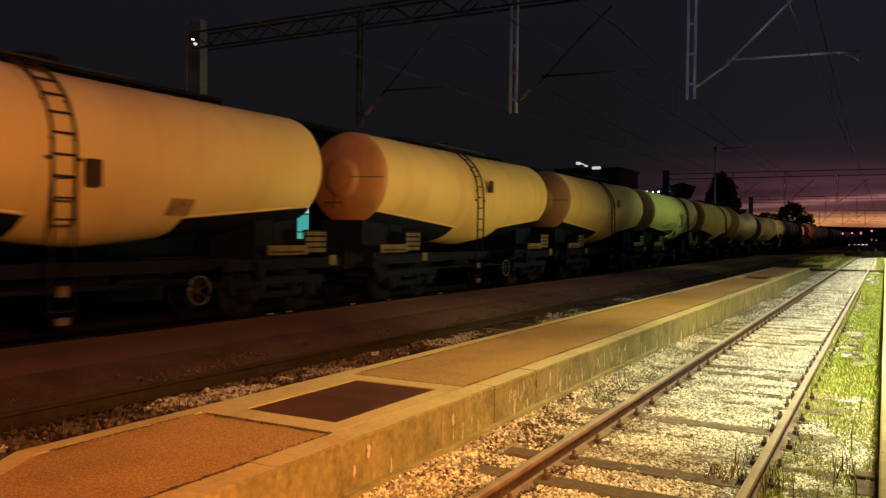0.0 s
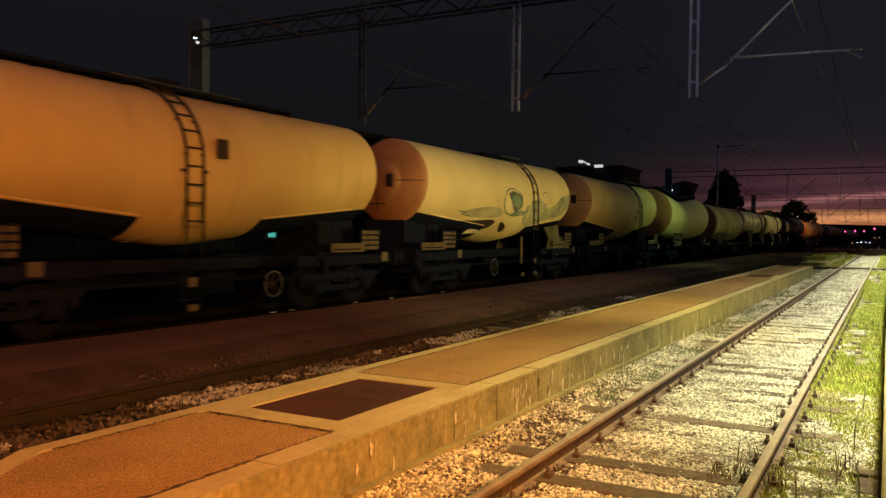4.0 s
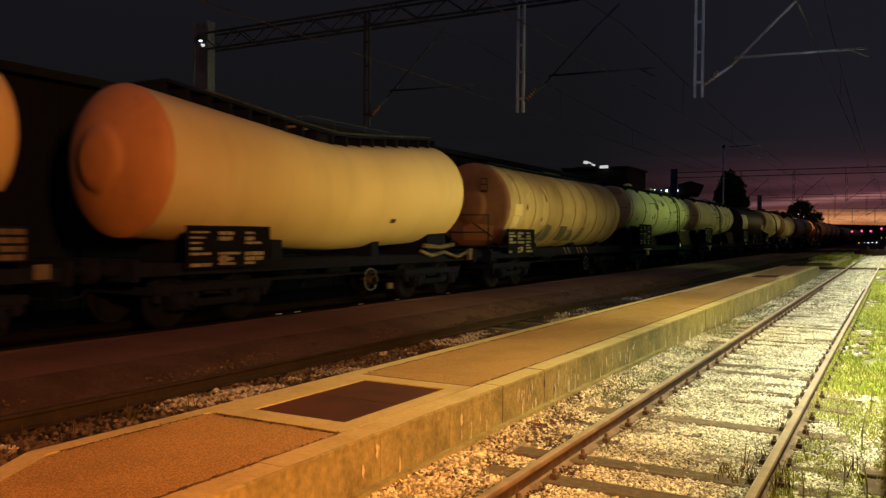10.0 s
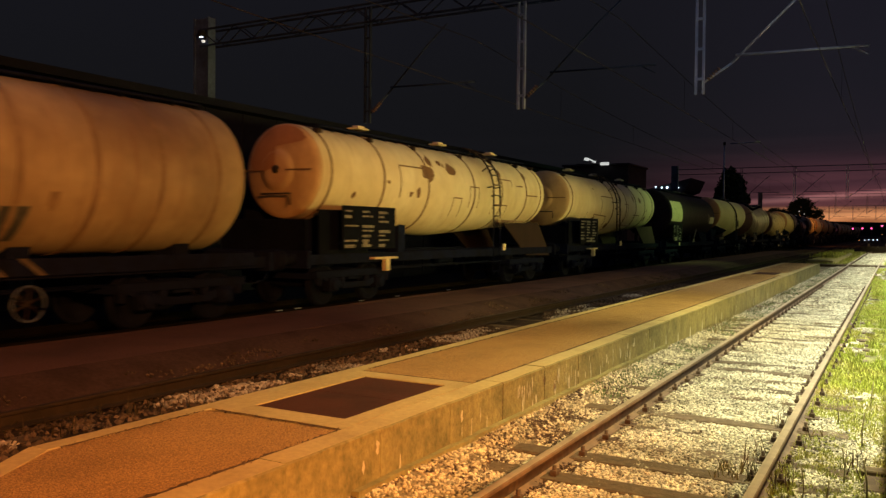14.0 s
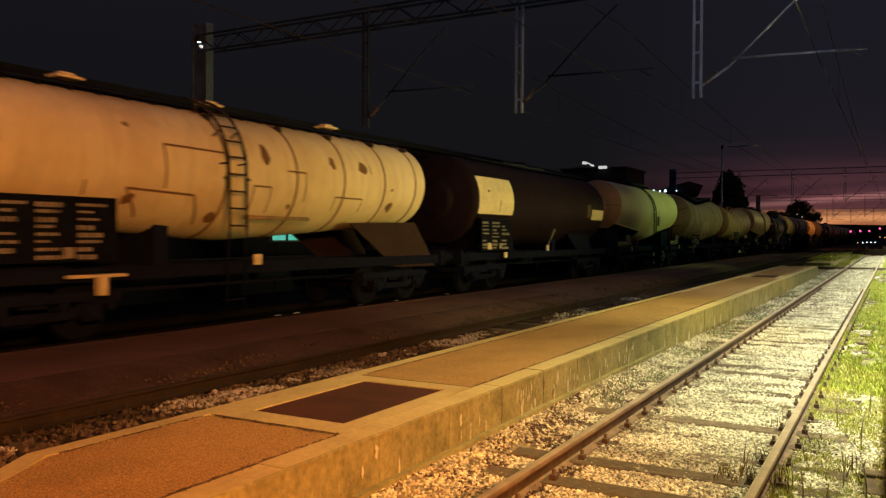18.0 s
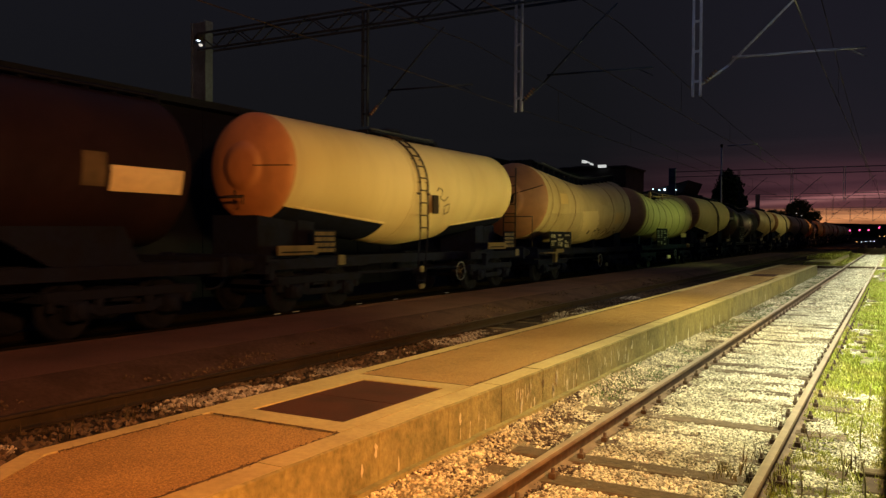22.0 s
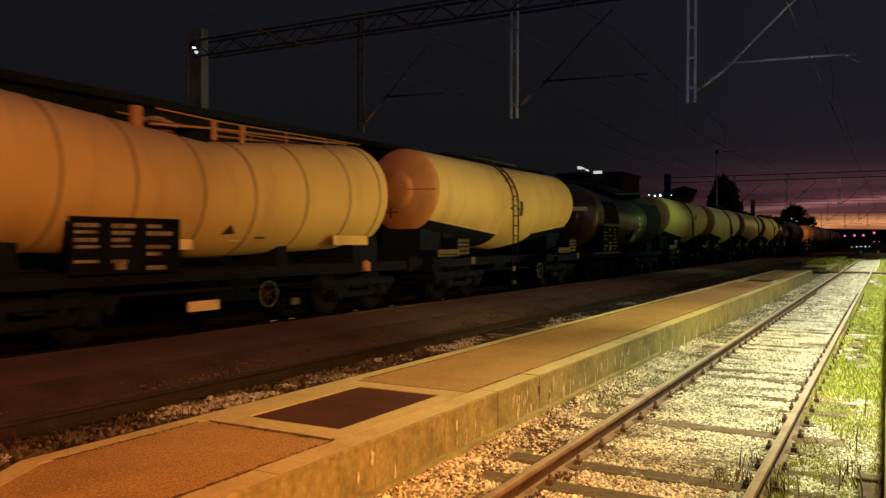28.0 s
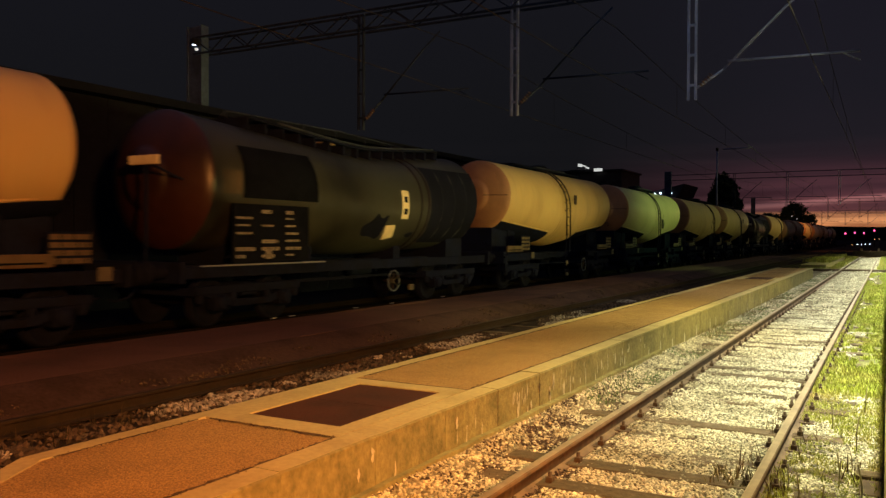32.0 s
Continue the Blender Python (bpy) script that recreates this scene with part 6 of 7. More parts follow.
for o_, m_ in (([(2.52, 3.18), (3.44, 3.2), (3.36, 2.80), (2.48, 2.80)], "cream_dull"), ([(1.5, 2.42), (3.4, 2.46), (4.85, 2.52), (5.25, 1.9), (5.4, 1.55), (3.7, 1.62), (1.5, 1.82)], "cream_dirty"),
               ([(5.0, 2.58), (7.0, 2.66), (7.7, 1.40), (5.95, 1.40)], "cream"), ([(7.1, 2.9), (9.2, 2.95), (9.6, 1.8), (7.6, 1.6)], "cream_worn"), ([(9.3, 2.65), (10.4, 2.68), (10.6, 2.2), (9.4, 2.15)], "cream_dull")):
    part("paint_patch", patch(l11, o_, 0.004), m_, wagons[11], "touched-up paint patch")
part("drain_cover", patch(l11, quad(6.33, 6.5, 1.72, 1.86), 0.02), "ladder", wagons[11])
drip = random.Random(11)
for k in range(22):
    y, z, q = 7.15 + 0.15 * k + drip.uniform(-0.08, 0.08), 1.84 + 0.10 * math.sin(k * 0.8) + drip.uniform(-0.05, 0.05), drip.uniform(0.02, 0.07)
    part("oil_stain", patch(l11, soft([(y + 1.6 * q * drip.uniform(0.5, 1.3) * math.cos(a), z + q * drip.uniform(0.4, 1.2) * math.sin(a)) for a in np.linspace(0, 5.5, 8)], 1), 0.007, 3), drip.choice(("ladder", "rust", "ladder")), wagons[11])
part("end_seam", Build().bar((0.2, 0.775, 3.08), (0.75, 0.90, 3.24), 0.012, 0.03).bar((0.75, 0.90, 3.24), (1.22, 1.10, 3.40), 0.012, 0.03), "ladder", wagons[11])
el = part("end_ladder", Build().tube([(0.35, 0.72, 1.2), (0.35, 0.72, 4.0)], 0.03, 6).tube([(-0.1, 0.72, 1.2), (-0.1, 0.72, 4.0)], 0.03, 6), "ladder", wagons[11], "dark ladder on the end of the tank")
for z in np.arange(1.45, 4.0, 0.32):
    part("rung", Build().tube([(-0.1, 0.72, z), (0.35, 0.72, z)], 0.018, 6), "ladder", el)
part("end_rail", Build().tube([(-0.6, 0.7, 1.2), (-0.6, 0.7, 2.3), (1.0, 0.7, 2.3), (1.0, 0.7, 1.2)], 0.025, 6), "ladder", wagons[11])
part("end_hatch", Build().box(0.08, 0.26, 0.70, 0.78, 2.78, 3.08, 0.01), "ladder", wagons[11])
part("step_bar", Build().box(1.2, 1.36, 0.9, 2.3, 1.0, 1.05, 0.008).box(1.24, 1.36, 2.0, 2.2, 0.68, 1.0, 0.01).box(1.2, 1.3, 2.2, 3.0, 1.02, 1.16, 0.01), "tan", wagons[11])
# -- W12: ribbed dipping tank with roof rails
wagons[12], l12 = dip_wagon(13.3, "cream_dull", "ochre", "ribbed cream tank wagon with low rails on its roof", 12, ribs=(1.75, 2.85, 4.25, 5.77, 7.11, 8.65, 10.13, 11.3), rib_mat="rib_shade", board=(2.85, 4.95, 1.14, 2.02), r=1.275, r_mid=1.145, mid=0.516, z_end=2.775, z_mid=2.45, z_rear=2.75, deck=(), rear_in=1.72, turn=0.03)
h = Build()
for x in (-0.5, 0.5):
    h.tube([(x, 5.24, 4.01), (x, 7.0, 3.97), (x, 11.55, 4.02)], 0.016, 6)
    h.tube([(x, 5.1, 3.72), (x, 6.67, 3.82), (x, 11.0, 3.97)], 0.024, 6)
    for y in (6.65, 7.43):
        h.box(x - 0.02, x + 0.02, y - 0.06, y + 0.06, 3.6, 3.96)
    for y in (8.79, 10.2):
        h.tube([(x, y, 3.7), (x, y, 4.0)], 0.02, 6)
part("roof_rail", h, "ochre", wagons[12], "pale low roof rail")
part("roof_light", Build().box(0.42, 0.54, 4.74, 4.92, 3.6, 4.0, 0.02), "ochre", wagons[12])
part("side_skirt", Build().box(1.02, 1.05, 9.75, 11.1, 1.56, 1.78, 0.01), "cream_dull", wagons[12], "cream plate hanging from the tank")
part("stain", patch(l12, [(6.4, 1.77), (6.76, 1.79), (6.54, 1.97)], 0.006), "ladder", wagons[12])
part("stain", patch(l12, quad(7.37, 7.68, 1.70, 1.74), 0.008), "ladder", wagons[12])
part("stain", patch(l12, quad(6.72, 7.07, 1.645, 1.68), 0.008), "plate", wagons[12])
part("step_plate", Build().box(1.32, 1.38, 5.2, 5.9, 0.42, 0.6, 0.01), "plate", wagons[12])
part("step_plate", Build().box(1.3, 1.34, 5.0, 5.3, 1.5, 1.68, 0.01), "plate", wagons[12])
part("oil_can", Build().lathe([(0, 0.0), (0.0, 0.11), (0.2, 0.11), (0.24, 0.04), (0.26, 0.0)], (1.2, 10.8, 0.95), (0, 0, 1), 12), "ochre", wagons[12])
# -- W13
wagons[13], l13 = belly_wagon(length=13.2, front=1.1, body="cream_dull", cap="orange_cap", label="cream tank wagon with orange-brown end and label plate", ladder_y=5.58, brake=8.05, deck=(2.9, 10.4), rear=1.53)
part("label_plate", patch(l13, quad(6.02, 6.26, 2.48, 2.95), 0.01), "ladder", wagons[13])
# -- W14: sooty dipping tank
wagons[14], l14 = dip_wagon(13.27, "grey_tank", "rust_gloss", "sooty black bent tank wagon with pale side plates", 14, ribs=(8.75, 9.1), rib_mat="black_tank", board=(1.65, 3.85, 1.2, 2.30), deck=(3.1, 10.9), rail=((3.2, 4.18), (3.4, 4.36), (7.4, 4.39), (10.9, 4.26)), z_end=2.74, z_mid=2.44, z_rear=2.73, r=1.32, r_mid=1.21, rear_in=1.5)
part("side_panel", patch(l14, quad(2.05, 4.35, 2.42, 3.40), 0.02, 9), "board", wagons[14], "matt black panel")
for y_ in (9.2, 9.85, 10.5, 11.15):
    part("side_panel", patch(l14, quad(y_, y_ + 0.64, 1.56, 3.55), 0.016, 9), "wheel", wagons[14], "sooty cladding panel")
for o_ in ([(6.2, 1.95), (6.55, 2.05), (6.8, 2.3), (6.95, 2.1), (7.3, 2.28), (7.15, 1.95), (7.1, 1.6), (6.7, 1.72), (6.3, 1.7)], [(8.2, 1.75), (8.7, 1.85), (8.6, 1.65)]):
    part("stain", patch(l14, soft(o_), 0.005), "wheel", wagons[14])
part("label_plate", patch(l14, quad(7.8, 8.12, 2.15, 2.86), 0.012), "plate", wagons[14], "pale label plate with dark marks")
part("label_mark", patch(l14, quad(7.88, 8.04, 2.26, 2.41), 0.018), "board", wagons[14])
part("label_mark", patch(l14, quad(7.88, 8.04, 2.56, 2.71), 0.018), "board", wagons[14])
part("label_plate", patch(l14, [(7.3, 1.62), (7.74, 1.69), (7.62, 2.0), (7.2, 1.97)], 0.012), "plate", wagons[14])
part("end_plate", Build().box(0.50, 1.2, 0.10, 0.14, 2.90, 3.06, 0.01), "plate", wagons[14], "pale narrow plate on the end")
part("plate_stay", Build().bar((0.85, 0.14, 2.96), (0.85, 0.98, 2.7), 0.03).bar((0.85, 0.16, 1.2), (0.85, 0.16, 2.91), 0.04), "frame", wagons[14])
part("label_panel", patch(l14, quad(1.5, 2.0, 2.48, 2.92), 0.01), "tan", wagons[14], "dull tan panel beside the end")
part("sill_line", Build().box(1.25, 1.28, 1.0, 4.6, 1.14, 1.17), "galv", wagons[14])
# -- the tail of the train
tail_kinds = [1, 10, 4, 1, 14, 4, 12, 1, 10, 5, 1, 4, 7, 1]
ENDS = [14.07, 27.21, 40.27, 53.81, 67.05, 80.10, 94.75, 109.85, 124.60, 139.18, 152.84, 165.94, 179.23, 192.39, 205.65]
for k, kind_ in enumerate(tail_kinds):
    wagons[15 + k] = copy_thing(wagons[kind_], Matrix())
    ENDS.append(ENDS[-1] + {7: 15.0, 10: 13.6}.get(kind_, 13.3))
STARTS = [14.07 - 13.2 + 1.3] + [e + 1.3 for e in ENDS]
for k, w in wagons.items():
    w.location = (TRACK_X[2], STARTS[k], 0)


# ---------------------------------------------------------------- overhead line
POST_X = (-14.4, -9.2, -4.35)
BEAM_Z = 8.35


def portal(label, lattice=True):
    """Lattice beam across all the tracks, with hanging posts and cantilevers."""
    t = thing("catenary_portal", label, "catenary portal", "overhead line portals")
    b = Build()
    x0, x1 = -21.4, 4.5
    for dz in (-0.28, 0.28):
        for dy in (-0.2, 0.2):
            b.bar((x0, dy, BEAM_Z + dz), (x1, dy, BEAM_Z + dz), 0.06 if lattice else 0.045)
    n = 32
    for i in range(n):
        xa, xb = x0 + (x1 - x0) * i / n, x0 + (x1 - x0) * (i + 1) / n
        s = 1 if i % 2 else -1
        for dy in (-0.2, 0.2) if lattice else ():
            b.bar((xa, dy, BEAM_Z - 0.28 * s), (xb, dy, BEAM_Z + 0.28 * s), 0.035)
    part("beam", b, "dim_beam", t)
    for x in (x0, x1):
        leg = Build()
        leg.box(x - 0.33, x + 0.33, -0.11, 0.11, -0.3, BEAM_Z + 0.7, 0.01)
        for dx in (-0.33, 0.33):
            leg.box(x + dx - 0.03, x + dx + 0.03, -0.17, 0.17, -0.3, BEAM_Z + 0.72, 0.006)
        part("mast", leg, "mast_steel", t)
    for x, z_low in zip(POST_X, (5.0, 5.1, 5.15)):
        pst = Build()
        for dx in (-0.09, 0.09):
            pst.box(x + dx - 0.025, x + dx + 0.025, -0.05, 0.05, z_low, BEAM_Z + 0.25, 0.006)
        for z in np.arange(z_low + 0.35, BEAM_Z, 0.75):
            pst.box(x - 0.07, x + 0.07, -0.02, 0.02, z, z + 0.06)
        # posts and arms away from the lamps get the darker, unlit steel colour
        p = part("hanging_post", pst, "galv" if x > -12 else "dim_beam", t, "pale twin-bar hanging post")
        arm = Build()
        arm.tube([(x + 0.12, 0, z_low + 0.3), (x + 0.75, 0, 5.85)], 0.028, 6)
        arm.tube([(x + 0.75, 0, 5.85), (x + 2.15, 0, 7.2), (x + 2.8, 0, 7.75)], 0.028, 6)
        part("bracket_tube", arm, "dim_beam" if x < -5 else "galv", p)
        part("steady_arm", Build().tube([(x + 0.85, 0, 6.05), (x + 3.75, 0, 5.99)], 0.028, 6).tube([(x + 3.4, 0, 5.97), (x + 3.75, 0, 5.78)], 0.015, 6), "dim_beam" if x < -5 else "galv", p)
        ins = Build()
        for k in range(5):
            ins.lathe([(0, 0.03), (0.02, 0.075), (0.05, 0.03)], (x + 0.2 + 0.06 * k, 0, z_low + 0.36 + 0.055 * k), (0.74, 0, 0.67), 10)
        part("insulator", ins, "insulator", p)
    return t


first_portal = portal("grey lattice overhead-line portal spanning the tracks")
first_portal.location = (0, 20.7, 0)
far_portal = portal("slender far overhead-line portal spanning the tracks", False)
far_portal.location = (0, 90, 0)
for y in (154.0, 218.0):
    copy_thing(far_portal, Matrix.Translation((0, y, 0)))

lb = thing("mast_lamp", "small cold white lamp on the portal mast", "lamp")
part("housing", Build().lathe([(0, 0.05), (0.05, 0.14), (0.28, 0.16), (0.3, 0.12)], (-21.2, 20.42, 8.58), (0.1, -0.3, -1), 16), "dull_steel", lb)
part("lens", Build().lathe([(0, 0.0), (0.0, 0.085), (0.06, 0.06), (0.08, 0.0)], (-21.2, 20.36, 8.40), (0.1, -0.3, -1), 16), "lamp_white", lb)
part("lower_lens", Build().lathe([(0, 0.0), (0.0, 0.07), (0.05, 0.05), (0.06, 0.0)], (-21.16, 20.42, 8.21), (0.1, -0.3, -1), 12), "sign_white", lb)

for x, zc in ((TRACK_X[0], 5.75), (TRACK_X[1], 5.75), (TRACK_X[2] + 1.2, 5.75)):
    w_ = thing("overhead_wire", "thin contact wire and messenger wire over a track", "wire", "overhead wires")
    part("contact_wire", Build().tube([(x, -40, zc), (x, 20.7, zc), (x + 0.3, 90, zc), (x - 0.2, 150, zc), (x, 330, zc)], 0.011, 5), "wire", w_)
    pts = []
    for a, b_ in ((-44, 20.7), (20.7, 90), (90, 150), (150, 215)):
        for u in np.linspace(0, 1, 9)[:-1]:
            pts.append((x, a + (b_ - a) * u, 7.2 - 3.4 * u * (1 - u)))
    part("messenger_wire", Build().tube(pts, 0.011, 5), "wire", w_)
    for a, b_ in ((20.7, 90),):
        for u in np.linspace(0.1, 0.9, 7):
            y = a + (b_ - a) * u
            part("dropper", Build().tube([(x, y, zc), (x, y, 7.2 - 3.4 * u * (1 - u))], 0.006, 4), "wire", w_)


ym = thing("lamp_mast", "tall thin grey mast with a side arm", "mast", at=(-16.2, 90, 0))
part("post", Build().tube([(0, 0, -0.3), (0, 0, 11.3)], 0.09, 8), "galv", ym)
part("arm", Build().tube([(0.6, 0, 11.25), (3.6, 0, 11.3)], 0.07, 6), "galv", ym)
part("head", Build().box(-0.12, 0.12, -0.12, 0.12, 11.1, 11.45, 0.03), "dull_steel", ym)

# ---------------------------------------------------------------- far side of the yard
def building(name, label, x0, x1, y0, y1, h, rows, cols):
    t = thing(name, label, "building")
    part("wall", Build().box(x0, x1, y0, y1, -0.3, h, 0.05), "facade", t)
    part("roof", Build().box(x0 - 0.3, x1 + 0.3, y0 - 0.3, y1 + 0.3, h, h + 0.35, 0.05), "roof", t)
    for r in range(rows):
        for c in range(cols):
            x = x0 + (x1 - x0) * (c + 0.5) / cols
            z = 1.2 + (h - 1.6) * r / rows
            f = part("window", Build().box(x - 0.65, x + 0.65, y0 - 0.06, y0 + 0.02, z, z + 1.5, 0.01), "roof", t)
            part("pane", Build().box(x - 0.55, x + 0.55, y0 - 0.075, y0 - 0.06, z + 0.1, z + 1.4), "glass", f)
    return t


bl = building("apartment_building", "dark tall building with white lit sign on its roof", -53.5, -41.5, 140, 152, 13.6, 4, 4)
sg = part("roof_sign", Build().bar((-49.3, 139.3, 14.85), (-48.5, 139.3, 14.72), 0.2, 0.5).bar((-48.4, 139.3, 14.75), (-47.9, 139.3, 14.55), 0.2, 0.22).bar((-47.8, 139.3, 14.4), (-47.2, 139.3, 14.2), 0.2, 0.3), "sign_white", bl, "white lit roof sign")
part("roof_sign", Build().box(-46.3, -44.8, 139.2, 139.5, 13.62, 14.12, 0.05), "sign_white", bl, "white lit roof sign")
part("sign_frame", Build().bar((-51, 139.7, 14.0), (-44.8, 139.7, 13.9), 0.12).bar((-49.5, 139.7, 13.8), (-49.5, 139.7, 15.0), 0.1), "roof", bl)
part("band", Build().box(-44.2, -41.3, 139.6, 139.95, 10.6, 11.9, 0.05), "facade", bl)

cn = thing("station_canopy", "dark sloping station canopy with cold white lamps", "canopy")
b = Build()
v = [(x, y, z) for y in (120.0, 130.0) for x, z in ((-36.5, 7.2), (-26.2, 9.7), (-27.0, 7.9), (-29.5, 7.1), (-36.5, 6.7))]
b.add(v, [(4, 3, 2, 1, 0), (5, 6, 7, 8, 9), (0, 1, 6, 5), (1, 2, 7, 6), (2, 3, 8, 7), (3, 4, 9, 8), (4, 0, 5, 9)])
part("roof", b, "roof", cn)
for x in (-34.5, -30.2):
    part("column", Build().box(x - 0.2, x + 0.2, 121, 121.4, -0.3, 7.0, 0.02), "dull_steel", cn)
for x, z, r in ((-29.6, 8.35, 0.15), (-28.7, 8.35, 0.16), (-28.0, 8.3, 0.10), (-30.4, 8.35, 0.09), (-31.3, 8.5, 0.07)):
    part("lamp", Build().lathe([(0, 0.0), (0.0, r), (0.1, r * 0.8), (0.15, 0.0)], (x, 119.9, z), (0, -1, 0), 14), "lamp_white", cn)

# the long tarred shed behind the train, with lit windows that show between the wagons
sh = thing("goods_shed", "long black tarred goods shed with lit windows behind the train", "shed")
SHED_X, SHED_Z = -17.0, 5.1
part("wall", Build().box(SHED_X - 9.0, SHED_X, -14, 55, -0.3, SHED_Z, 0.02), "tar_wall", sh)
part("roof", Build().add([(SHED_X + 0.35, y, SHED_Z + 0.02) for y in (-14.4, 55.4)] + [(SHED_X + 0.35, y, SHED_Z + 0.22) for y in (-14.4, 55.4)] + [(SHED_X - 4.5, y, SHED_Z + 0.75) for y in (-14.4, 55.4)] + [(SHED_X - 9.3, y, SHED_Z) for y in (-14.4, 55.4)],
                         [(0, 1, 3, 2), (2, 3, 5, 4), (4, 5, 7, 6), (6, 7, 1, 0), (0, 2, 4, 6), (7, 5, 3, 1)]), "tar_wall", sh)
batten = Build().box(0.0, 0.03, -0.03, 0.03, -0.3, SHED_Z, 0.004).mesh("batten", M["tar_wall"])
for k in range(46):
    part("batten", batten, "", sh, at=(SHED_X, -13.5 + 1.5 * k, 0))
for y in (3.0, 12.5, 33.0, 43.0):
    d = part("door", Build().box(SHED_X, SHED_X + 0.05, y, y + 2.6, -0.15, 3.0, 0.01), "tar_wall", sh)
    part("door_brace", Build().bar((SHED_X + 0.06, y + 0.1, 0.1), (SHED_X + 0.06, y + 2.5, 2.8), 0.04, 0.14), "tar_wall", d)
wn_ = part("window", Build().box(SHED_X, SHED_X + 0.04, 19.2, 21.6, 1.42, 2.85, 0.01), "roof", sh)
for k, y in enumerate((19.3, 20.05, 20.8)):
    part("lit_pane", Build().box(SHED_X + 0.04, SHED_X + 0.05, y, y + 0.66, 1.48, 2.28), "cyan", wn_, "cyan lit pane")
    part("lit_pane", Build().box(SHED_X + 0.04, SHED_X + 0.05, y, y + 0.66, 2.33, 2.78), "sign_white", wn_, "white lit upper pane")
    part("mullion", Build().box(SHED_X + 0.05, SHED_X + 0.08, y - 0.04, y - 0.01, 1.44, 2.83), "roof", wn_)
part("crossbar", Build().box(SHED_X + 0.05, SHED_X + 0.08, 19.25, 21.55, 1.68, 1.72), "roof", wn_)
wn_ = part("window", Build().box(SHED_X, SHED_X + 0.04, 28.2, 29.6, 1.55, 2.35, 0.01), "roof", sh)
part("lit_pane", Build().add([(SHED_X + 0.05, y, z) for y, z in ((28.4, 1.98), (28.8, 1.76), (29.3, 1.98), (29.1, 2.18), (28.7, 2.2))], [(0, 1, 2, 3, 4)]), "sign_white", wn_, "white lit pane")
part("mullion", Build().box(SHED_X + 0.05, SHED_X + 0.07, 28.88, 28.92, 1.6, 2.3), "roof", wn_)

# ---------------------------------------------------------------- trees
def crown_mesh(name, clumps, leaf, per):
    """A crown of many small leaf clumps. clumps: centres and radii."""
    v, f = [], []
    for cx, cy, cz, r in clumps:
        for _ in range(per):
            d = rng.normal(size=3)
            d /= np.linalg.norm(d)
            p = np.array((cx, cy, cz)) + d * r * rng.uniform(0.35, 1.12) * np.array((1, 1, 0.8))
            a, b_ = rng.normal(size=3), rng.normal(size=3)
            a, b_ = a / np.linalg.norm(a) * leaf * rng.uniform(0.6, 1.4), b_ / np.linalg.norm(b_) * leaf * rng.uniform(0.4, 0.9)
            k = len(v)
            v += [p - a, p + b_, p + a, p - b_]
            f.append((k, k + 1, k + 2, k + 3))
    m = bpy.data.meshes.new(name)
    m.from_pydata([tuple(p) for p in v], [], f)
    m.materials.append(M["leaf"])
    return m


def tree(label, x, y, h, width, conifer=False, seed=1):
    r = random.Random(seed)
    t = thing("tree", label, "tree", at=(x, y, -0.2))
    tr = Build()
    tr.lathe([(0, h * 0.035), (h * 0.3, h * 0.026), (h * 0.7, h * 0.014), (h * 0.97, h * 0.004)], (0, 0, 0), (0.02, 0, 1), 10)
    for k in range(14):
        z = h * r.uniform(0.3, 0.9)
        a = r.uniform(0, 6.28)
        q = width * 0.4 * (1 - z / h * (0.8 if conifer else 0.3))
        tr.tube([(0, 0, z), (q * 0.6 * math.cos(a), q * 0.6 * math.sin(a), z + q * 0.25), (q * math.cos(a), q * math.sin(a), z + q * 0.3)], h * 0.006, 5)
    part("trunk", tr, "bark", t)
    cl = []
    for _ in range(150):
        u = r.random() ** (1.5 if conifer else 1.0)
        z = h * (0.22 + 0.76 * u)
        rad = width / 2 * ((1 - u) ** 0.8 + 0.10 if conifer else math.sqrt(max(0.05, 1 - (2 * u - 0.9) ** 2)))
        a, q = r.uniform(0, 6.28), rad * math.sqrt(r.random())
        cl.append((q * math.cos(a), q * math.sin(a), z, h * (0.055 if conifer else 0.085) * r.uniform(0.7, 1.3)))
    part("crown", crown_mesh("crown", cl, h * 0.026, 60), "", t)
    return t


tree("tall dark conifer standing behind the train", -18.9, 110, 10.5, 6.8, True, 3)
tree("round dark tree behind the far wagons", -16.2, 172, 8.6, 7.6, False, 4)
tree("broad dark tree beside the conifer", -22.5, 118, 6.2, 6.0, False, 6)
tree("low dark tree behind the train", -17.6, 122, 5.4, 5.0, False, 7)
tree("low dark tree behind the train", -18.5, 150, 6.2, 7.0, False, 8)
tree("low dark bushy tree behind the wagons", -27.0, 112, 5.6, 6.0, False, 9)
# white glints among the leaves, imitated by glowing lenses on added posts
for x_, z_ in ((-15.9, 4.9), (-15.2, 5.6), (-16.6, 5.3), (-16.1, 6.1)):
    y_ = thing("street_lamp", "small glowing lens on a post, added as a glint between leaves", "lamp", "lamps by the far tree", at=(x_, 166, -0.2))
    part("post", Build().tube([(0, 0, 0), (0, 0, z_)], 0.05, 6), "dull_steel", y_)
    part("lens", Build().lathe([(0, 0.0), (0.02, 0.07), (0.1, 0.1), (0.16, 0.0)], (0, 0, z_), (0, 0, 1), 10), "sign_white", y_)

hb = Build()
v, n = [], 90
for i in range(n):
    a = radians(-60 + 180 * i / (n - 1))
    hgt = 21 + 6 * noise.noise((i * 0.13, 2, 0)) + 5 * noise.noise((i * 0.9, 5, 0))
    v += [(-1400 * math.sin(a), 1400 * math.cos(a), -30), (-1400 * math.sin(a), 1400 * math.cos(a), hgt)]
hb.add(v, [(2 * i, 2 * i + 2, 2 * i + 3, 2 * i + 1) for i in range(n - 1)], True)
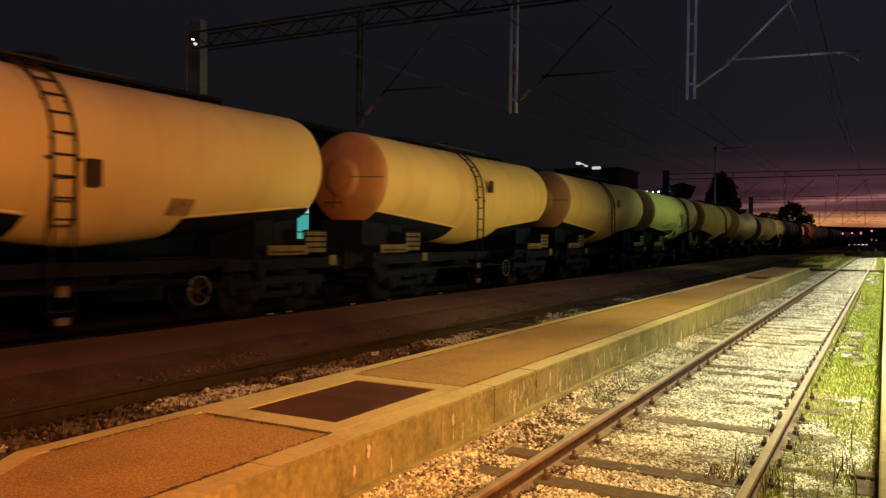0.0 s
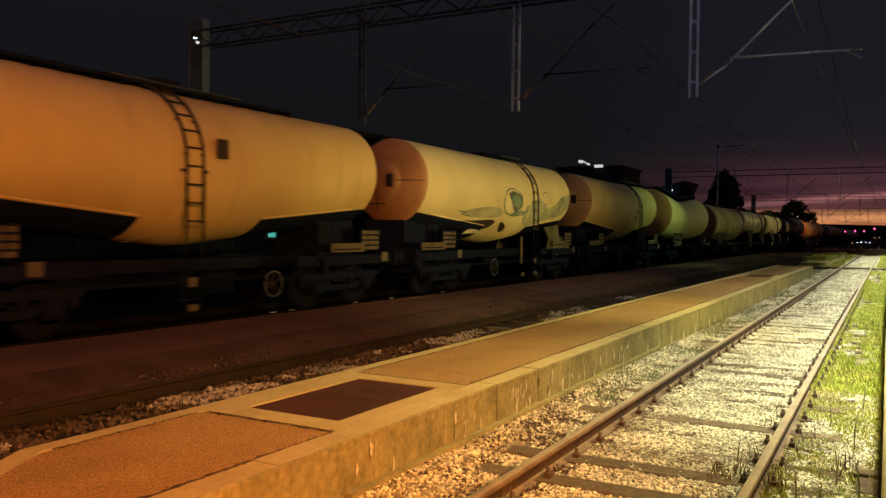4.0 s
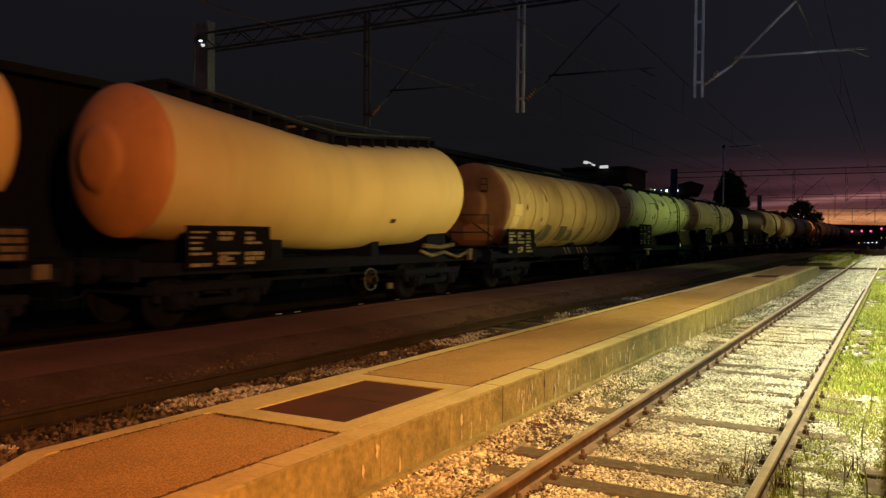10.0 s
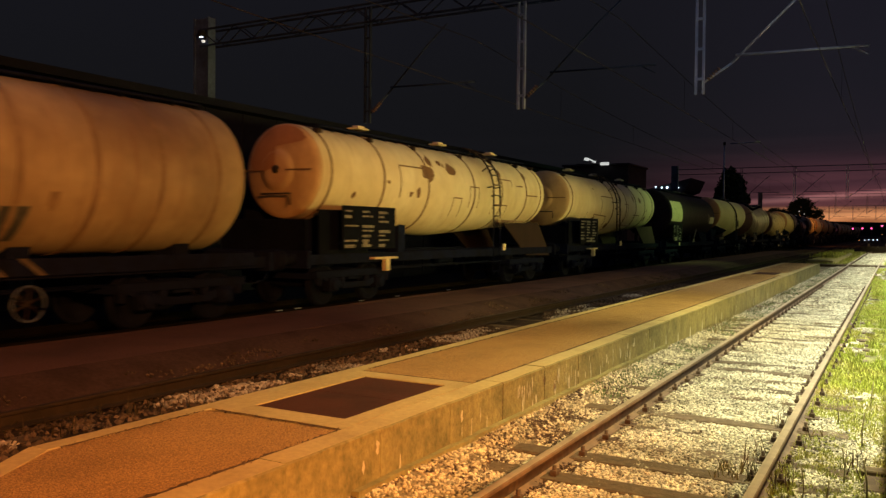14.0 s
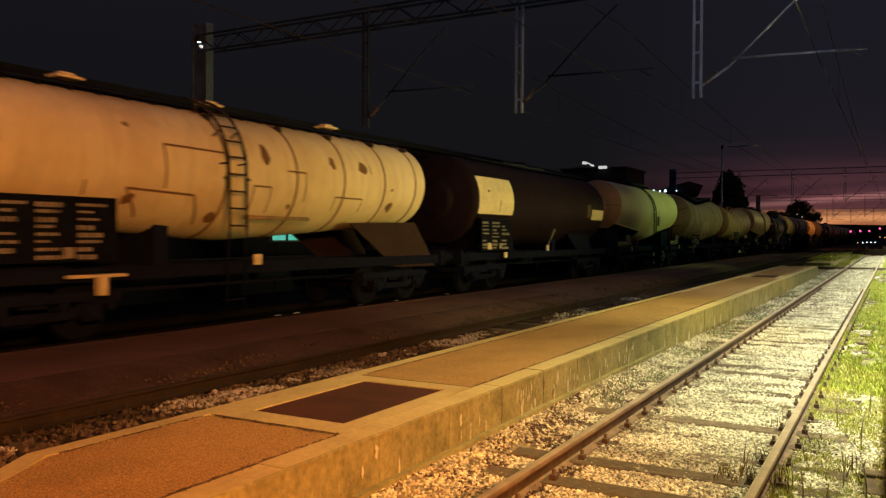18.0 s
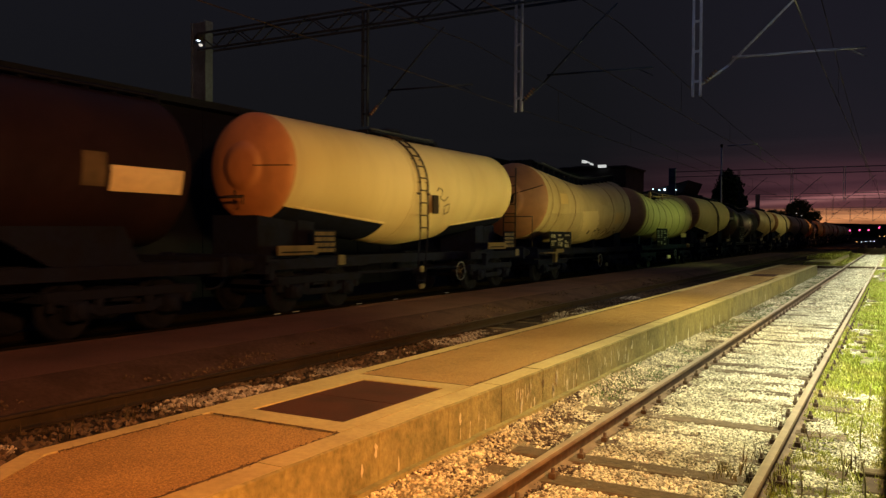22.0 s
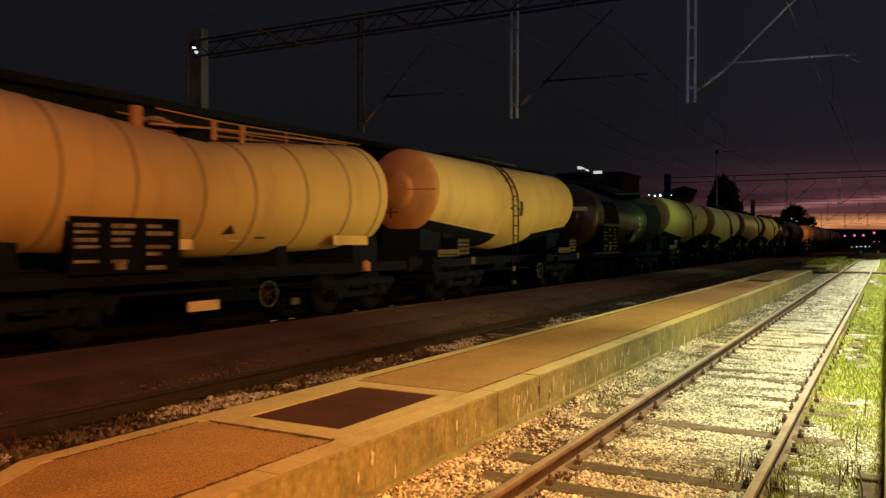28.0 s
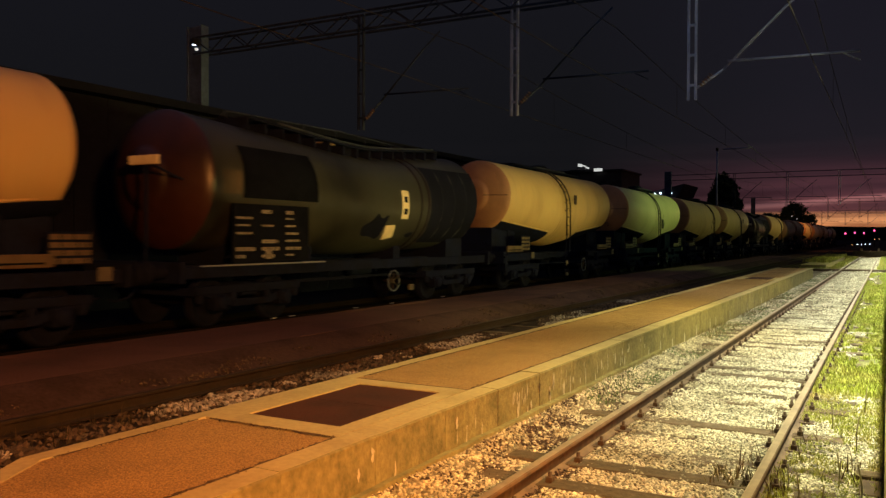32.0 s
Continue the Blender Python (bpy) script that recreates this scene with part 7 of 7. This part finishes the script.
tagged(part("backdrop", hb, "hill"), "low dark wooded hills along the horizon", "hills", kind="structure")

# ---------------------------------------------------------------- far signals
sig = thing("railway_signal", "far signal post showing a red light", "signal", "far signals")
part("post", Build().tube([(0, 0, -0.2), (0, 0, 2.6)], 0.08, 8), "dull_steel", sig)
part("head", Build().box(-0.35, 0.35, -0.1, 0.1, 2.5, 3.5, 0.08), "roof", sig)
part("red_lens", Build().lathe([(0, 0.0), (0.0, 0.16), (0.1, 0.13), (0.14, 0.0)], (0, -0.12, 2.95), (0, -1, 0), 16), "red_lamp", sig, "red signal lens")
SIGNALS = [(-8.4, 200), (-6.5, 200), (-4.75, 200), (-2.7, 200)]
sig.location = (*SIGNALS[0], 0)
for x, y in SIGNALS[1:]:
    copy_thing(sig, Matrix.Translation((x, y, 0.65 if x > -3 else 0.1)))
for x, z, mat_ in ((-5.9, 0.45, "lamp_white"), (-5.1, 0.5, "lamp_white"), (-4.3, 0.5, "lamp_white"), (-3.5, 0.5, "lamp_white"), (-6.9, 0.4, "amber_lamp"), (-2.6, 1.6, "amber_lamp"), (-1.7, 1.6, "amber_lamp")):
    y_ = thing("yard_lamp", "small far yard lamp on a short post", "lamp", "far yard lamps", at=(x, 196, 0))
    part("post", Build().tube([(0, 0, -0.2), (0, 0, z)], 0.05, 6), "dull_steel", y_)
    part("lens", Build().lathe([(0, 0.0), (0.02, 0.05), (0.08, 0.08), (0.14, 0.05), (0.16, 0.0)], (0, 0, z), (0, 0, 1), 10), mat_, y_)


# ---------------------------------------------------------------- grass and weeds
def blades(name, mat, places, h, w, label, category="grass"):
    n = len(places)
    p = np.asarray(places)
    hh = h * rng.uniform(0.4, 1.5, n)
    a = rng.uniform(0, 6.28, n)
    lean = rng.uniform(0.1, 0.7, n) * hh
    b_ = rng.uniform(0, 6.28, n)
    side = np.stack([np.cos(a), np.sin(a), np.zeros(n)], -1) * (w * rng.uniform(0.6, 1.4, n))[:, None]
    tip = np.stack([np.cos(b_) * lean, np.sin(b_) * lean, hh], -1)
    mid = tip * np.array([0.35, 0.35, 0.6])
    v = np.stack([p - side, p + side, p + mid + side * 0.7, p + mid - side * 0.7, p + tip], 1).reshape(-1, 3)
    k = np.arange(n)[:, None] * 5
    f = [tuple(q) for q in (k + np.array([0, 1, 2, 3])).tolist()] + [tuple(q) for q in (k + np.array([3, 2, 4])).tolist()]
    m = bpy.data.meshes.new(name)
    m.from_pydata(v.tolist(), [], f)
    m.materials.append(M[mat])
    m.update()
    return tagged(new(name, m), label, category, kind="stuff")


grass = spread_places(-0.78, -0.02, 3.0, 12.0, 24000, 0, lambda x, y: noise.noise((x * 2.2, y * 0.7, 4)) + 0.35 * (x + 0.4) + 0.45 * noise.noise((x * 7, y * 6, 9)) > -0.10)
blades("grass", "grass", grass, 0.042, 0.005, "low bright grass between the near rail and the platform wall")
grass = spread_places(-0.80, -0.02, 10.5, 49.0, 56000, 0, lambda x, y: noise.noise((x * 1.2, y * 0.3, 4)) + 0.5 * noise.noise((x * 5, y * 3, 8)) > -0.20)
blades("grass", "lush_grass", grass, 0.06, 0.009, "low bright grass between the near rail and the platform wall")
grass = spread_places(-4.6, -0.05, 51.5, 90, 12000, 0.03, lambda x, y: abs(x + 1.55) > 1.0)
blades("grass", "grass", [(x, y, z + (0.38 if x < -3.1 and 54 < y < 78 else 0)) for x, y, z in grass], 0.16, 0.02, "overgrown grass beside the far end of the track")
tuft = spread_places(-0.74, -0.02, 3.6, 9.5, 15000, 0, lambda x, y: noise.noise((x * 3.1, y * 1.1, 24)) + 0.5 * noise.noise((x * 9, y * 8, 12)) > -0.05)
blades("grass", "grass", tuft, 0.026, 0.007, "short yellow-green grass tufts in the gravel beside the near rail")
dry = [(x, y, z) for cx, cy, q in ((-0.62, 5.0, 0.25), (-0.66, 6.2, 0.35), (-0.30, 5.4, 0.3), (-0.60, 7.6, 0.4), (-0.98, 6.9, 0.35), (-0.96, 8.6, 0.5), (-0.25, 7.0, 0.3), (-0.5, 4.3, 0.2))
       for x, y, z in spread_places(cx - 0.07, cx + 0.07, cy - q, cy + q, 16, 0)]
blades("weeds", "dry_stalk", dry, 0.15, 0.004, "dry brown stalks along the near rail", "weeds")
weed = [(x, y, z) for cx, cy, q in ((-2.95, 15.8, 0.7), (-2.9, 17.4, 0.5), (-2.95, 21.0, 1.2), (-2.9, 26.0, 2.0), (-0.95, 6.4, 0.2))
        for x, y, z in spread_places(cx - 0.22, cx + 0.22, cy - q, cy + q, 200, 0)]
blades("weeds", "weed", weed, 0.085, 0.005, "dusty weeds at the foot of the platform wall", "weeds")
moss = spread_places(-3.05, -2.36, 8.6, 46.0, 15000, 0.004, lambda x, y: noise.noise((x * 1.5, y * 0.8, 14)) + 0.25 * noise.noise((x * 7, y * 7, 3)) > 0.02)
blades("weeds", "moss", moss, 0.032, 0.008, "low weeds spreading over the gravel by the platform wall", "weeds")
weed = spread_places(-7.8, -4.8, 2.5, 26, 5000, 0, lambda x, y: noise.noise((x * 1.1, y * 0.6, 8)) > 0.22)
blades("weeds", "dark_weed", weed, 0.13, 0.005, "dry weeds growing through the middle track", "weeds")
stalk_group = "weed stalks by the near rail"
sb = Build()
sb.tube([(0, 0, 0), (0.01, 0.01, 0.14), (-0.005, 0.02, 0.27)], 0.005, 5)
for z, a in ((0.1, 0.5), (0.15, 3.5), (0.2, 1.8), (0.24, 5.0)):
    d = Vector((math.cos(a), math.sin(a), 0.5)) * 0.05
    q = Vector((0, 0.01, z))
    s = Vector((-math.sin(a), math.cos(a), 0)) * 0.012
    sb.add([q, q + d * 0.5 + s, q + d, q + d * 0.5 - s], [(0, 1, 2, 3)])
stalk = tagged(part("weed_stalk", sb, "weed"), "thin leafy weed stalk standing in the gravel", "weed", stalk_group)
stalk.location = (-0.52, 5.9, GROUND_Z)
for x, y, s_ in ((-0.36, 5.6, 1.1), (-0.30, 6.6, 1.0), (-0.62, 6.3, 0.8), (-0.22, 7.8, 1.2), (-0.55, 5.2, 0.9), (-0.45, 8.6, 1.0), (-0.14, 6.1, 1.2), (-0.95, 5.5, 0.7), (-0.2, 9.6, 1.1), (-0.7, 4.9, 0.8)):
    o = copy_thing(stalk, Matrix.Translation((x, y, GROUND_Z)) @ Matrix.Rotation(x * 40, 4, "Z"))
    o.scale = (s_, s_, s_)


# ---------------------------------------------------------------- what moves
def travelled(t):
    """Metres that the train has gone at t seconds; it slows a little."""
    return 6.14 * t - 0.01375 * t * t + 0.0000590 * t ** 3


def motions():
    for k, w in wagons.items():
        walk(w, [(t, Matrix.Translation((TRACK_X[2], STARTS[k] - travelled(t), 0))) for t in range(33)])
    sets = [o for o in scene.objects if o.name.split(".")[0] == "wheelset"]
    turning = [(i / 10, Matrix.Rotation(travelled(i / 10) / 0.46, 4, "X")) for i in range(321)]
    walk(sets[0], turning)
    for o in sets[1:]:
        o.rotation_mode = "QUATERNION"
        o.animation_data_create()
        o.animation_data.action = sets[0].animation_data.action
        o.animation_data.action_slot = sets[0].animation_data.action_slot


motions()
